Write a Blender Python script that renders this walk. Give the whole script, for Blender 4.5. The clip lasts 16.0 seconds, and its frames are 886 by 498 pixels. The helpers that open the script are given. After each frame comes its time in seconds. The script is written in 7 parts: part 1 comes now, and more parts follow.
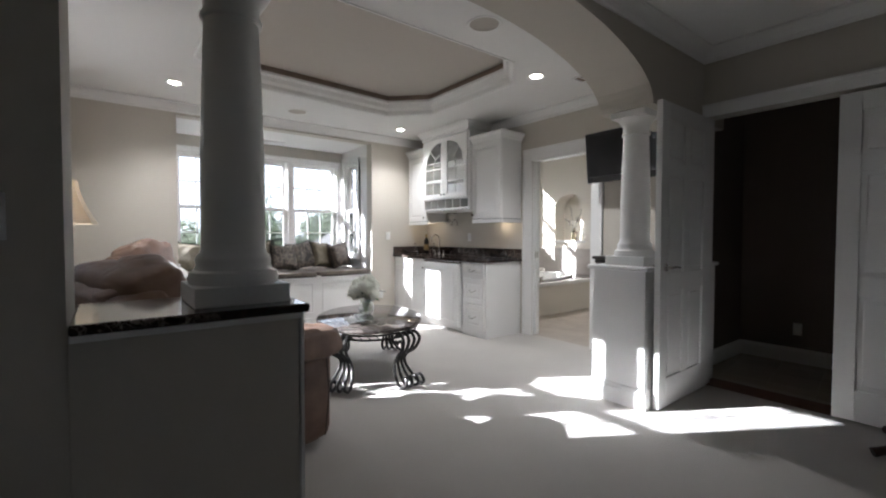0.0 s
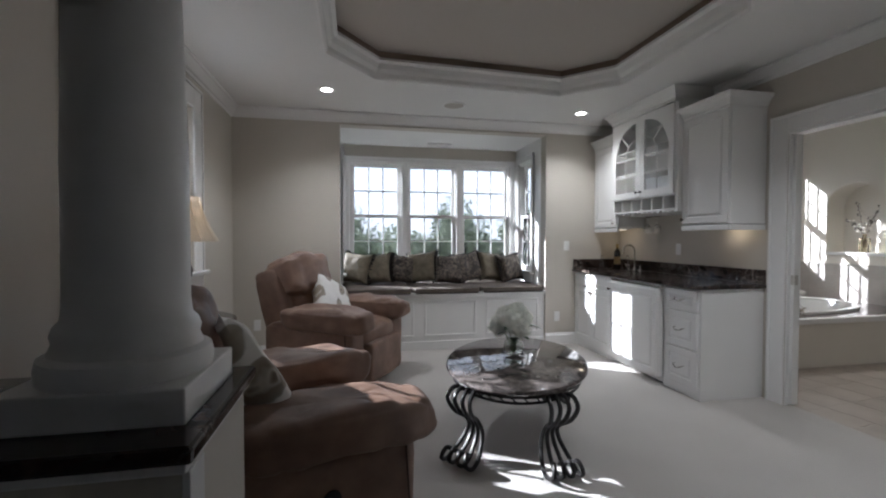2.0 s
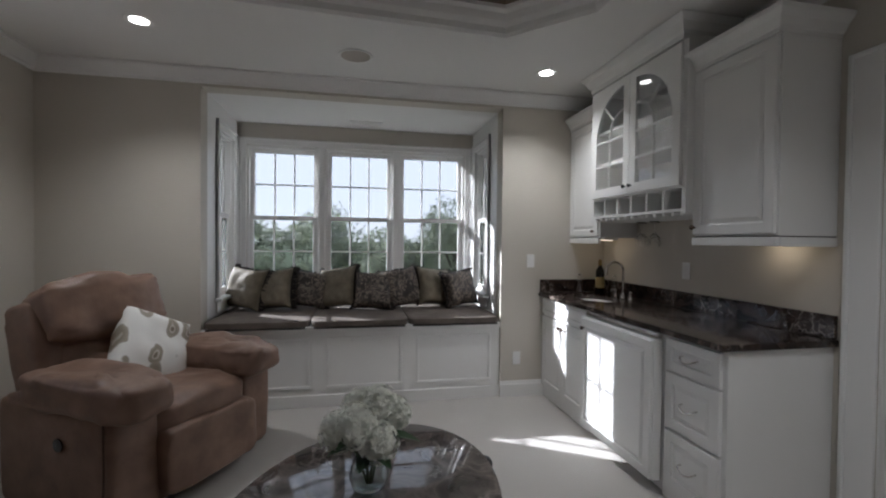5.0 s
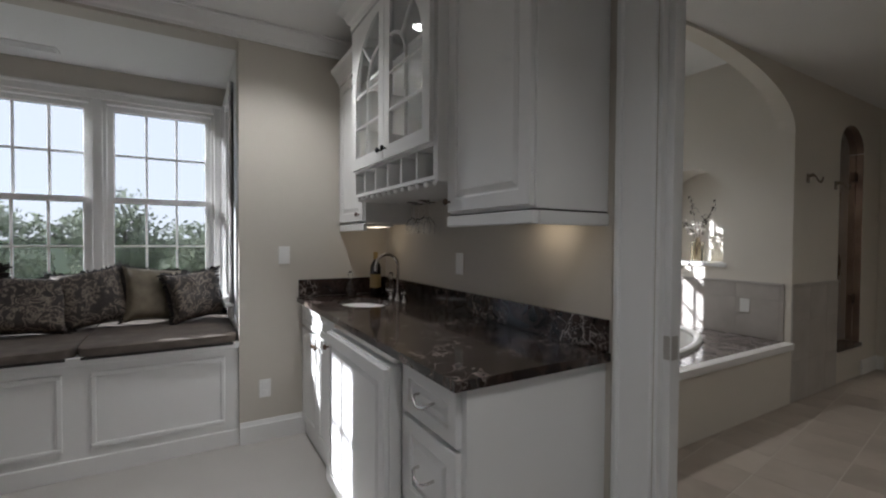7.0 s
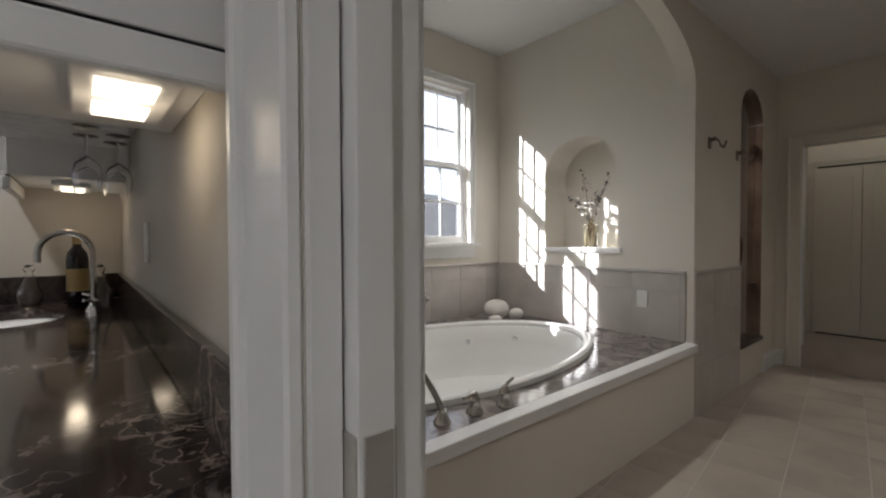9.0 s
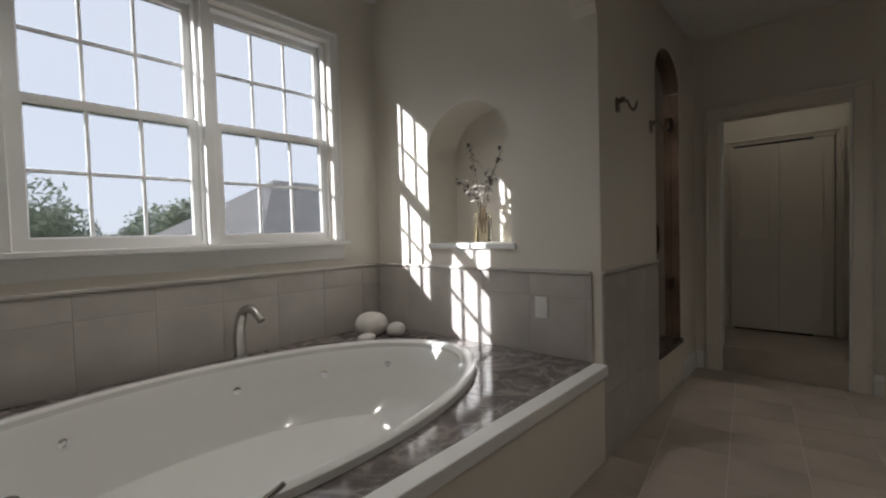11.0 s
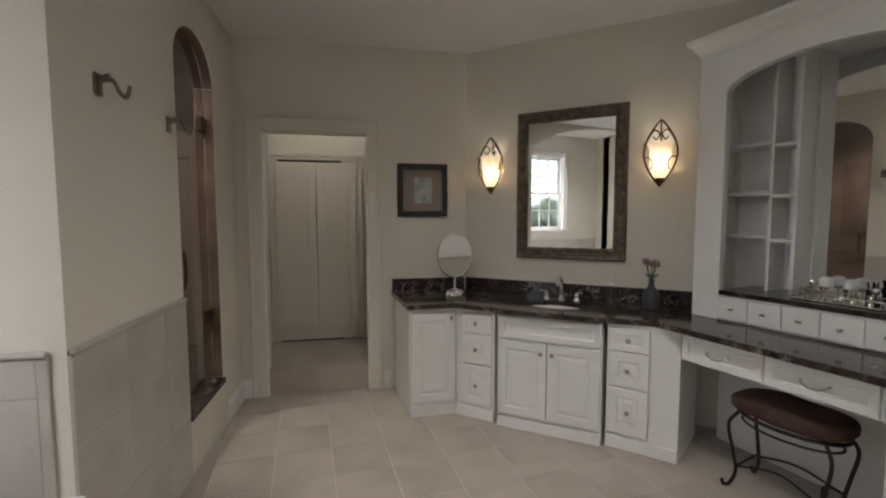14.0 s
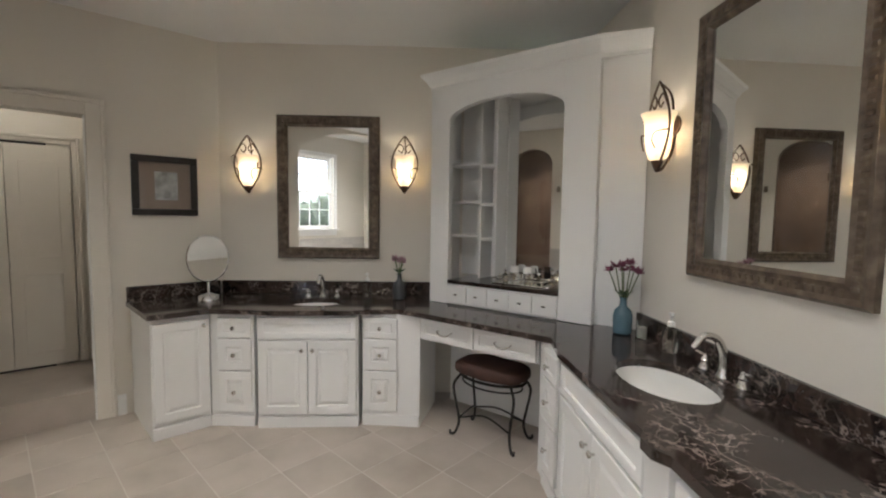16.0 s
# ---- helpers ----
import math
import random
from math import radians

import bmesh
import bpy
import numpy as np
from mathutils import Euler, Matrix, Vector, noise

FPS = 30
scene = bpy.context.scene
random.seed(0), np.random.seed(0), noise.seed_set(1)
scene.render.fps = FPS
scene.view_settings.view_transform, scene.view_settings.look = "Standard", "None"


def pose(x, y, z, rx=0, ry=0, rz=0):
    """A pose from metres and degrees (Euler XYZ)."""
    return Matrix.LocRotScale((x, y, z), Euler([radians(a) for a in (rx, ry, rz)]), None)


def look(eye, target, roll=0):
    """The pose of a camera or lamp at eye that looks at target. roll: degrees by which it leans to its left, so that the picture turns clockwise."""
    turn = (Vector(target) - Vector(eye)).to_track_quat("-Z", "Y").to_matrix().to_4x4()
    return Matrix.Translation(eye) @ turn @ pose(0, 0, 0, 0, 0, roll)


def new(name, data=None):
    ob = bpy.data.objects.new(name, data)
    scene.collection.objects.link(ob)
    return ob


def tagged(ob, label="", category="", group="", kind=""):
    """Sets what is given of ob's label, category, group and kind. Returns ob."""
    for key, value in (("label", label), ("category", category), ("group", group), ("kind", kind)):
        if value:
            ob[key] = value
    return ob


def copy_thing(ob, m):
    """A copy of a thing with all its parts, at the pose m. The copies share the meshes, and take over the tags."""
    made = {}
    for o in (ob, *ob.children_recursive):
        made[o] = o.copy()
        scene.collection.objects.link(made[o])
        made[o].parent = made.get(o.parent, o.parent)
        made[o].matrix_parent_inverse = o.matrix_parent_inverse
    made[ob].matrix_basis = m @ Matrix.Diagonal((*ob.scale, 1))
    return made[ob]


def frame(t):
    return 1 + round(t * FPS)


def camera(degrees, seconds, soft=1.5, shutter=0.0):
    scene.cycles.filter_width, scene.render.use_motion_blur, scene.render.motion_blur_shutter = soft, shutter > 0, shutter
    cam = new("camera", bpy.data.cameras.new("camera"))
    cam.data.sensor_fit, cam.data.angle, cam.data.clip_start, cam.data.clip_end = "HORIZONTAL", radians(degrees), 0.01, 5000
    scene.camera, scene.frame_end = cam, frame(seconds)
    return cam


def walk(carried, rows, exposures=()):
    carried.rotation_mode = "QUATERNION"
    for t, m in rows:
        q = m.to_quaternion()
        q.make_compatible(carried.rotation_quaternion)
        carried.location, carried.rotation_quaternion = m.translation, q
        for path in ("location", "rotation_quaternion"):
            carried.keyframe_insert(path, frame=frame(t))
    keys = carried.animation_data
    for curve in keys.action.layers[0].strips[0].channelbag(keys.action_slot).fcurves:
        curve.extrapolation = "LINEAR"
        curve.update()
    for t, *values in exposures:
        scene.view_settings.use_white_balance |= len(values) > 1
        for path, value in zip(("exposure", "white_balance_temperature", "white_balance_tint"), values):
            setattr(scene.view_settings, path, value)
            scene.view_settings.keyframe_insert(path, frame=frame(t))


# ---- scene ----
cam = camera(91.1, 16.0, soft=2.1)
PATH = [
    (0, (1.823, 1.783, 1.194), (3.05, 3.362, 1.135), 0.1),
    (0.5, (2.058, 1.954, 1.236), (3.096, 3.663, 1.173), -0.1),
    (1, (2.249, 2.115, 1.241), (3.07, 3.938, 1.185), -0.2),
    (1.5, (2.413, 2.309, 1.26), (3.011, 4.217, 1.208), -0.1),
    (2, (2.62, 2.498, 1.289), (3.017, 4.458, 1.239), 0.1),
    (2.5, (2.811, 2.687, 1.316), (3.093, 4.666, 1.273), 0.1),
    (3, (2.976, 2.908, 1.327), (3.223, 4.893, 1.288), 0.2),
    (3.2, (3.039, 2.995, 1.329), (3.281, 4.98, 1.295), 0.3),
    (5.3, (3.77, 3.866, 1.387), (4.232, 5.812, 1.347), 0.6),
    (5.5, (3.862, 3.926, 1.397), (4.391, 5.854, 1.356), 0.4),
    (6, (4.11, 4.092, 1.375), (4.803, 5.967, 1.337), 0.5),
    (6.5, (4.362, 4.264, 1.336), (5.217, 6.071, 1.293), 0.4),
    (7, (4.603, 4.407, 1.309), (5.616, 6.131, 1.266), 0.4),
    (7.5, (4.9, 4.546, 1.273), (6.024, 6.199, 1.229), 0.3),
    (8, (5.173, 4.679, 1.239), (6.373, 6.278, 1.198), 0.1),
    (8.5, (5.453, 4.797, 1.228), (6.700, 6.358, 1.163), 0.2),
    (9, (5.718, 4.871, 1.187), (7.0, 6.404, 1.141), -0.2),
    (11.5, (6.855, 5.139, 1.179), (8.468, 6.319, 1.092), -1.6),
    (12, (7.039, 5.138, 1.197), (8.811, 6.06, 1.094), -1.2),
    (12.5, (7.219, 5.088, 1.214), (9.117, 5.711, 1.095), -0.9),
    (13, (7.301, 5.085, 1.271), (9.274, 5.388, 1.139), -0.7),
    (13.5, (7.324, 5.117, 1.338), (9.318, 5.053, 1.193), -0.3),
    (14, (7.294, 5.1, 1.37), (9.254, 4.728, 1.229), -0.1),
    (14.5, (7.246, 5.083, 1.398), (9.138, 4.451, 1.255), 0.1),
    (15, (7.193, 5.09, 1.404), (8.982, 4.208, 1.26), 0.3),
    (15.5, (7.151, 5.1, 1.384), (8.812, 3.994, 1.25), 0.6),
    (16, (7.086, 5.063, 1.397), (8.625, 3.794, 1.252), 0.8),
]
EXPOSURES = [(0.0, 4.08, 5800, 10), (1.0, 3.65, 5700, 10), (2.5, 3.25, 5650, 10), (3.0, 3.15, 5650, 10), (5.5, 2.9, 5800, 10), (7.0, 2.9, 5850, 10), (8.0, 3.2, 5900, 10), (9.0, 3.35, 5950, 10), (9.5, 3.3, 5950, 10), (11.5, 2.6, 6050, 10), (12.0, 2.7, 6050, 10), (12.5, 3.2, 6000, 10), (13.5, 3.9, 5950, 10), (15.0, 4.7, 5900, 10), (16.0, 4.7, 5900, 10)]
walk(cam, [(t, look(eye, target, roll)) for t, eye, target, roll in PATH], EXPOSURES)

# ---- light ----
world = bpy.data.worlds.new("sky")
scene.world = world
world.use_nodes = True
SUN_WAY = Vector((1.0, -0.6, -0.53)).normalized()
sky = world.node_tree.nodes.new("ShaderNodeTexSky")
sky.sky_type, sky.sun_disc = "NISHITA", False
sky.sun_elevation = math.asin(-SUN_WAY.z)
sky.dust_density, sky.ozone_density = 0.4, 2.5
sky.sun_rotation = math.atan2(-SUN_WAY.x, -SUN_WAY.y)
# thin bright cloud over most of the sky
wn, wl = world.node_tree.nodes, world.node_tree.links
cloud = wn.new("ShaderNodeTexNoise")
cloud.inputs["Scale"].default_value, cloud.inputs["Detail"].default_value = 2.2, 7
cloud_map = wn.new("ShaderNodeMapRange")
cloud_map.inputs["From Min"].default_value, cloud_map.inputs["From Max"].default_value = 0.3, 0.65
cloud_map.inputs["To Min"].default_value, cloud_map.inputs["To Max"].default_value = 0.92, 1.0
cover = wn.new("ShaderNodeMix")
cover.data_type = "RGBA"
cover.inputs["B"].default_value = (4.4, 4.45, 4.6, 1)
wl.new(wn.new("ShaderNodeTexCoord").outputs["Generated"], cloud.inputs["Vector"])
wl.new(cloud.outputs["Fac"], cloud_map.inputs["Value"])
wl.new(cloud_map.outputs["Result"], cover.inputs["Factor"])
wl.new(sky.outputs[0], cover.inputs["A"])
wl.new(cover.outputs["Result"], wn["Background"].inputs[0])
world.node_tree.nodes["Background"].inputs[1].default_value = 0.15
sun = new("sun", bpy.data.lights.new("sun", "SUN"))
sun.data.energy, sun.data.angle, sun.data.color = 1.6, radians(0.6), (1.0, 0.97, 0.94)
sun.matrix_world = look((0, 0, 20), Vector((0, 0, 20)) + SUN_WAY)


# ---- building helpers ----
def obj(name, bm, mat, smooth=False):
    me = bpy.data.meshes.new(name)
    bmesh.ops.recalc_face_normals(bm, faces=bm.faces)
    bm.to_mesh(me)
    bm.free()
    if smooth:
        me.polygons.foreach_set("use_smooth", [True] * len(me.polygons))
        me.set_sharp_from_angle(angle=radians(40))
    me.materials.append(mat)
    return new(name, me)


def part(name, bm, mat, parent, label="", smooth=False):
    ob = obj(name, bm, mat, smooth)
    ob.parent = parent
    if label:
        ob["label"] = label
    return ob


def thing(name, label, category, m=None, group=""):
    ob = new(name)
    ob.empty_display_size = 0.1
    if m is not None:
        ob.matrix_world = m
    return tagged(ob, label, category, group)


def structure(name, bm, mat, label="", category="", smooth=False):
    return tagged(obj(name, bm, mat, smooth), label, category, "", "structure")


def box(bm, x0, y0, z0, x1, y1, z1, bevel=0.0, seg=2, m=None):
    r = bmesh.ops.create_cube(bm, size=1)["verts"]
    for v in r:
        v.co = Vector(((x0 + x1) / 2 + v.co.x * (x1 - x0), (y0 + y1) / 2 + v.co.y * (y1 - y0), (z0 + z1) / 2 + v.co.z * (z1 - z0)))
    if bevel:
        es = list({e for v in r for e in v.link_edges})
        out = bmesh.ops.bevel(bm, geom=es, offset=bevel, segments=seg, affect="EDGES", profile=0.5)
        r = list({v for f in out["faces"] for v in f.verts} | {v for v in r if v.is_valid})
    if m is not None:
        bmesh.ops.transform(bm, matrix=m, verts=r)
    return r


def one_box(*a, **k):
    bm = bmesh.new()
    box(bm, *a, **k)
    return bm


def prism(poly, z0, z1, bm=None, bevel=0.0):
    bm = bm or bmesh.new()
    lo = [bm.verts.new((x, y, z0)) for x, y in poly]
    hi = [bm.verts.new((x, y, z1)) for x, y in poly]
    bm.faces.new(lo)
    top = bm.faces.new(hi)
    n = len(poly)
    for i in range(n):
        bm.faces.new((lo[i], lo[(i + 1) % n], hi[(i + 1) % n], hi[i]))
    if bevel:
        bmesh.ops.bevel(bm, geom=list(top.edges), offset=bevel, segments=2, affect="EDGES")
    return bm


def lathe(profile, seg=24, bm=None, m=None, sx=1.0, sy=1.0, caps=True):
    """Profile of (r, z) turned about z."""
    bm = bm or bmesh.new()
    rings, made = [], []
    for r, z in profile:
        ring = [bm.verts.new((sx * r * math.cos(2 * math.pi * i / seg), sy * r * math.sin(2 * math.pi * i / seg), z)) for i in range(seg)]
        rings.append(ring)
        made += ring
    for a, b in zip(rings, rings[1:]):
        for i in range(seg):
            bm.faces.new((a[i], a[(i + 1) % seg], b[(i + 1) % seg], b[i]))
    if caps and profile[0][0] > 1e-5:
        bm.faces.new(rings[0][::-1])
    if caps and profile[-1][0] > 1e-5:
        bm.faces.new(rings[-1])
    if m is not None:
        bmesh.ops.transform(bm, matrix=m, verts=made)
    return bm


def tube(points, r, bm=None, seg=8, closed=False):
    """A round bar along points; r is one radius or one per point."""
    bm = bm or bmesh.new()
    pts = [Vector(p) for p in points]
    n = len(pts)
    rings, side = [], None
    for i, p in enumerate(pts):
        a = pts[(i - 1) % n] if closed or i else p
        b = pts[(i + 1) % n] if closed or i < n - 1 else p
        d = (b - a).normalized()
        if side is None:
            side = d.orthogonal().normalized()
        side = (side - d * side.dot(d)).normalized()
        up = d.cross(side)
        rad = r[i] if isinstance(r, (list, tuple)) else r
        rings.append([bm.verts.new(p + rad * (math.cos(2 * math.pi * k / seg) * side + math.sin(2 * math.pi * k / seg) * up)) for k in range(seg)])
    pairs = list(zip(rings, rings[1:])) + ([(rings[-1], rings[0])] if closed else [])
    for a, b in pairs:
        for k in range(seg):
            bm.faces.new((a[k], a[(k + 1) % seg], b[(k + 1) % seg], b[k]))
    if not closed:
        bm.faces.new(rings[0][::-1])
        bm.faces.new(rings[-1])
    return bm


def smooth_path(points, n=8):
    """Catmull-Rom through the points."""
    p = [Vector(q) for q in points]
    p = [2 * p[0] - p[1]] + p + [2 * p[-1] - p[-2]]
    out = []
    for i in range(1, len(p) - 2):
        for k in range(n):
            t = k / n
            out.append(0.5 * (2 * p[i] + (p[i + 1] - p[i - 1]) * t + (2 * p[i - 1] - 5 * p[i] + 4 * p[i + 1] - p[i + 2]) * t * t
                              + (3 * p[i] - p[i - 1] - 3 * p[i + 1] + p[i + 2]) * t ** 3))
    return out + [p[-2]]


def wall_bm(axis, c0, c1, u0, u1, z0, z1, holes=()):
    """A wall slab between c0 and c1 on its axis, along u, with holes (u0, u1, z0, z1) cut through."""
    us = sorted({u0, u1, *[h[0] for h in holes], *[h[1] for h in holes]})
    zs = sorted({z0, z1, *[h[2] for h in holes], *[h[3] for h in holes]})
    us = [u for u in us if u0 <= u <= u1]
    zs = [z for z in zs if z0 <= z <= z1]
    bm = bmesh.new()
    cache = {}

    def V(c, u, z):
        key = (c, u, z)
        if key not in cache:
            cache[key] = bm.verts.new((c, u, z) if axis == "x" else (u, c, z))
        return cache[key]

    def solid(i, j):
        if not (0 <= i < len(us) - 1 and 0 <= j < len(zs) - 1):
            return False
        u, z = (us[i] + us[i + 1]) / 2, (zs[j] + zs[j + 1]) / 2
        return not any(h[0] < u < h[1] and h[2] < z < h[3] for h in holes)

    for i in range(len(us) - 1):
        for j in range(len(zs) - 1):
            if not solid(i, j):
                continue
            a, b, p, q = us[i], us[i + 1], zs[j], zs[j + 1]
            for c in (c0, c1):
                bm.faces.new((V(c, a, p), V(c, b, p), V(c, b, q), V(c, a, q)))
            for di, dj, s in ((-1, 0, ((a, p), (a, q))), (1, 0, ((b, p), (b, q))), (0, -1, ((a, p), (b, p))), (0, 1, ((a, q), (b, q)))):
                if not solid(i + di, j + dj):
                    (s0, t0), (s1, t1) = s
                    bm.faces.new((V(c0, s0, t0), V(c0, s1, t1), V(c1, s1, t1), V(c1, s0, t0)))
    return bm


def arch_bm(c0, c1, u0, u1, spring, rise, top, n=32, axis="y", bm=None):
    """The wall above an arched opening, from the arch's underside up to top."""
    bm = bm or bmesh.new()
    cols = []
    for i in range(n + 1):
        a = math.pi * i / n
        u = (u0 + u1) / 2 - (u1 - u0) / 2 * math.cos(a)
        z = spring + rise * math.sin(a)
        cols.append([bm.verts.new((u, c, zz) if axis == "y" else (c, u, zz)) for c, zz in ((c0, z), (c1, z), (c1, top), (c0, top))])
    for a, b in zip(cols, cols[1:]):
        for k in range(4):
            bm.faces.new((a[k], a[(k + 1) % 4], b[(k + 1) % 4], b[k]))
    bm.faces.new(cols[0])
    bm.faces.new(cols[-1][::-1])
    return bm


def run(profile, path, bm=None, closed=False, up=(0, 0, 1)):
    """A moulding: profile of (out, up) carried along a flat path with mitred corners; out points to the path's left."""
    bm = bm or bmesh.new()
    pts = [Vector((*p[:2], 0)) for p in path]
    z = path[0][2] if len(path[0]) > 2 else 0
    n = len(pts)
    rings = []
    for i in range(n):
        d1 = (pts[i] - pts[i - 1]).normalized() if closed or i else (pts[1] - pts[0]).normalized()
        d2 = (pts[(i + 1) % n] - pts[i]).normalized() if closed or i < n - 1 else d1
        l1, l2 = Vector((-d1.y, d1.x, 0)), Vector((-d2.y, d2.x, 0))
        mid = (l1 + l2).normalized()
        k = 1 / max(0.3, mid.dot(l1))
        rings.append([bm.verts.new(pts[i] + mid * (o * k) + Vector((0, 0, z + h))) for o, h in profile])
    m = len(profile)
    for a, b in list(zip(rings, rings[1:])) + ([(rings[-1], rings[0])] if closed else []):
        for k in range(m):
            bm.faces.new((a[k], a[(k + 1) % m], b[(k + 1) % m], b[k]))
    if not closed:
        bm.faces.new(rings[0][::-1])
        bm.faces.new(rings[-1])
    return bm


CROWN = [(0.0, 0.0), (0.0, -0.10), (0.012, -0.10), (0.018, -0.085), (0.035, -0.075), (0.055, -0.045), (0.075, -0.02), (0.09, -0.016), (0.09, 0.0)]
BASE = [(0.0, 0.0), (0.0, 0.14), (0.006, 0.14), (0.012, 0.115), (0.016, 0.11), (0.016, 0.0)]


# ---- materials ----
def material(name, base, rough=0.6, metal=0.0, var=0.06, scale=6.0, fine=120.0, bump=0.05, depth=0.002, spec=0.5, sheen=0.0, coat=0.0):
    """Painted or plain surface: blotches at a large scale, grain and relief at a fine one."""
    mat = bpy.data.materials.new(name)
    mat.use_nodes = True
    n, l = mat.node_tree.nodes, mat.node_tree.links
    p = n["Principled BSDF"]
    p.inputs["Roughness"].default_value, p.inputs["Metallic"].default_value = rough, metal
    p.inputs["Specular IOR Level"].default_value = spec
    p.inputs["Sheen Weight"].default_value, p.inputs["Coat Weight"].default_value = sheen, coat
    co = n.new("ShaderNodeTexCoord")
    big = n.new("ShaderNodeTexNoise")
    big.inputs["Scale"].default_value, big.inputs["Detail"].default_value = scale, 6
    l.new(co.outputs["Object"], big.inputs["Vector"])
    ramp = n.new("ShaderNodeMix")
    ramp.data_type = "RGBA"
    lo, hi = [min(1, c * (1 - var)) for c in base], [min(1, c * (1 + var)) for c in base]
    ramp.inputs["A"].default_value, ramp.inputs["B"].default_value = (*lo, 1), (*hi, 1)
    l.new(big.outputs["Fac"], ramp.inputs["Factor"])
    l.new(ramp.outputs["Result"], p.inputs["Base Color"])
    if bump:
        grain = n.new("ShaderNodeTexNoise")
        grain.inputs["Scale"].default_value, grain.inputs["Detail"].default_value = fine, 4
        l.new(co.outputs["Object"], grain.inputs["Vector"])
        b = n.new("ShaderNodeBump")
        b.inputs["Strength"].default_value, b.inputs["Distance"].default_value = bump, depth
        l.new(grain.outputs["Fac"], b.inputs["Height"])
        l.new(b.outputs["Normal"], p.inputs["Normal"])
    return mat


def ramped(name, stops, rough, tex="noise", scale=4.0, detail=8.0, distortion=0.0, bump=0.1, depth=0.003, fine=60.0, stretch=(1, 1, 1), rand=0.0):
    """Stone, wood or cloth: noise or waves through a colour ramp of (place, colour)."""
    mat = bpy.data.materials.new(name)
    mat.use_nodes = True
    n, l = mat.node_tree.nodes, mat.node_tree.links
    p = n["Principled BSDF"]
    p.inputs["Roughness"].default_value = rough
    co, mp = n.new("ShaderNodeTexCoord"), n.new("ShaderNodeMapping")
    mp.inputs["Scale"].default_value = stretch
    l.new(co.outputs["Object"], mp.inputs["Vector"])
    vec = mp.outputs["Vector"]
    if rand:
        oi, add = n.new("ShaderNodeObjectInfo"), n.new("ShaderNodeVectorMath")
        mul = n.new("ShaderNodeMath")
        mul.operation = "MULTIPLY"
        mul.inputs[1].default_value = 40
        l.new(oi.outputs["Random"], mul.inputs[0])
        l.new(vec, add.inputs[0])
        l.new(mul.outputs[0], add.inputs[1])
        vec = add.outputs[0]
    t = n.new("ShaderNodeTexNoise")
    t.inputs["Scale"].default_value, t.inputs["Detail"].default_value = scale, detail
    t.inputs["Distortion"].default_value = distortion
    l.new(vec, t.inputs["Vector"])
    out = t.outputs["Fac"]
    if tex == "vein":
        t.inputs["Roughness"].default_value = 0.62
    cr = n.new("ShaderNodeValToRGB")
    cr.color_ramp.elements[0].position, cr.color_ramp.elements[0].color = stops[0][0], (*stops[0][1], 1)
    cr.color_ramp.elements[1].position, cr.color_ramp.elements[1].color = stops[-1][0], (*stops[-1][1], 1)
    for at, c in stops[1:-1]:
        e = cr.color_ramp.elements.new(at)
        e.color = (*c, 1)
    l.new(out, cr.inputs["Fac"])
    col = cr.outputs["Color"]
    l.new(col, p.inputs["Base Color"])
    if bump:
        g = n.new("ShaderNodeTexNoise")
        g.inputs["Scale"].default_value, g.inputs["Detail"].default_value = fine, 5
        l.new(co.outputs["Object"], g.inputs["Vector"])
        b = n.new("ShaderNodeBump")
        b.inputs["Strength"].default_value, b.inputs["Distance"].default_value = bump, depth
        l.new(g.outputs["Fac"], b.inputs["Height"])
        l.new(b.outputs["Normal"], p.inputs["Normal"])
    return mat


def glass_mat(name, colour=(1, 1, 1), rough=0.0, ior=1.45):
    mat = bpy.data.materials.new(name)
    mat.use_nodes = True
    p = mat.node_tree.nodes["Principled BSDF"]
    p.inputs["Base Color"].default_value = (*colour, 1)
    p.inputs["Roughness"].default_value, p.inputs["Transmission Weight"].default_value, p.inputs["IOR"].default_value = rough, 1.0, ior
    return mat


def glow_mat(name, colour, strength, base=(0.8, 0.8, 0.8)):
    mat = material(name, base, 0.5, bump=0)
    p = mat.node_tree.nodes["Principled BSDF"]
    p.inputs["Emission Color"].default_value, p.inputs["Emission Strength"].default_value = (*colour, 1), strength
    return mat


wall_paint = material("tan_wall_paint", (0.55, 0.51, 0.445), 0.75, var=0.03, scale=2.5, fine=260, bump=0.12, depth=0.0008)
bath_paint = material("cream_wall_paint", (0.71, 0.665, 0.59), 0.7, var=0.03, scale=2.5, fine=260, bump=0.12, depth=0.0008)
dark_paint = material("brown_wall_paint", (0.13, 0.10, 0.08), 0.75, var=0.05, scale=2.5, fine=260, bump=0.12, depth=0.0008)
white_paint = material("white_satin_paint", (0.80, 0.79, 0.77), 0.38, var=0.015, scale=5, fine=90, bump=0.05, depth=0.0006)
ceiling_paint = material("white_ceiling_paint", (0.78, 0.77, 0.75), 0.85, var=0.02, scale=2, fine=300, bump=0.1, depth=0.0008)
tray_paint = material("taupe_ceiling_paint", (0.50, 0.46, 0.41), 0.85, var=0.02, scale=2, fine=300, bump=0.1, depth=0.0008)
# dark brown standing in for shade in the tray cove and vent slots
shadow_paint = material("brown_shade_paint", (0.25, 0.19, 0.15), 0.8, var=0.04)
carpet_mat = material("cut_pile_carpet", (0.56, 0.53, 0.495), 0.97, var=0.10, scale=2.2, fine=420, bump=0.8, depth=0.006, spec=0.1, sheen=0.2)


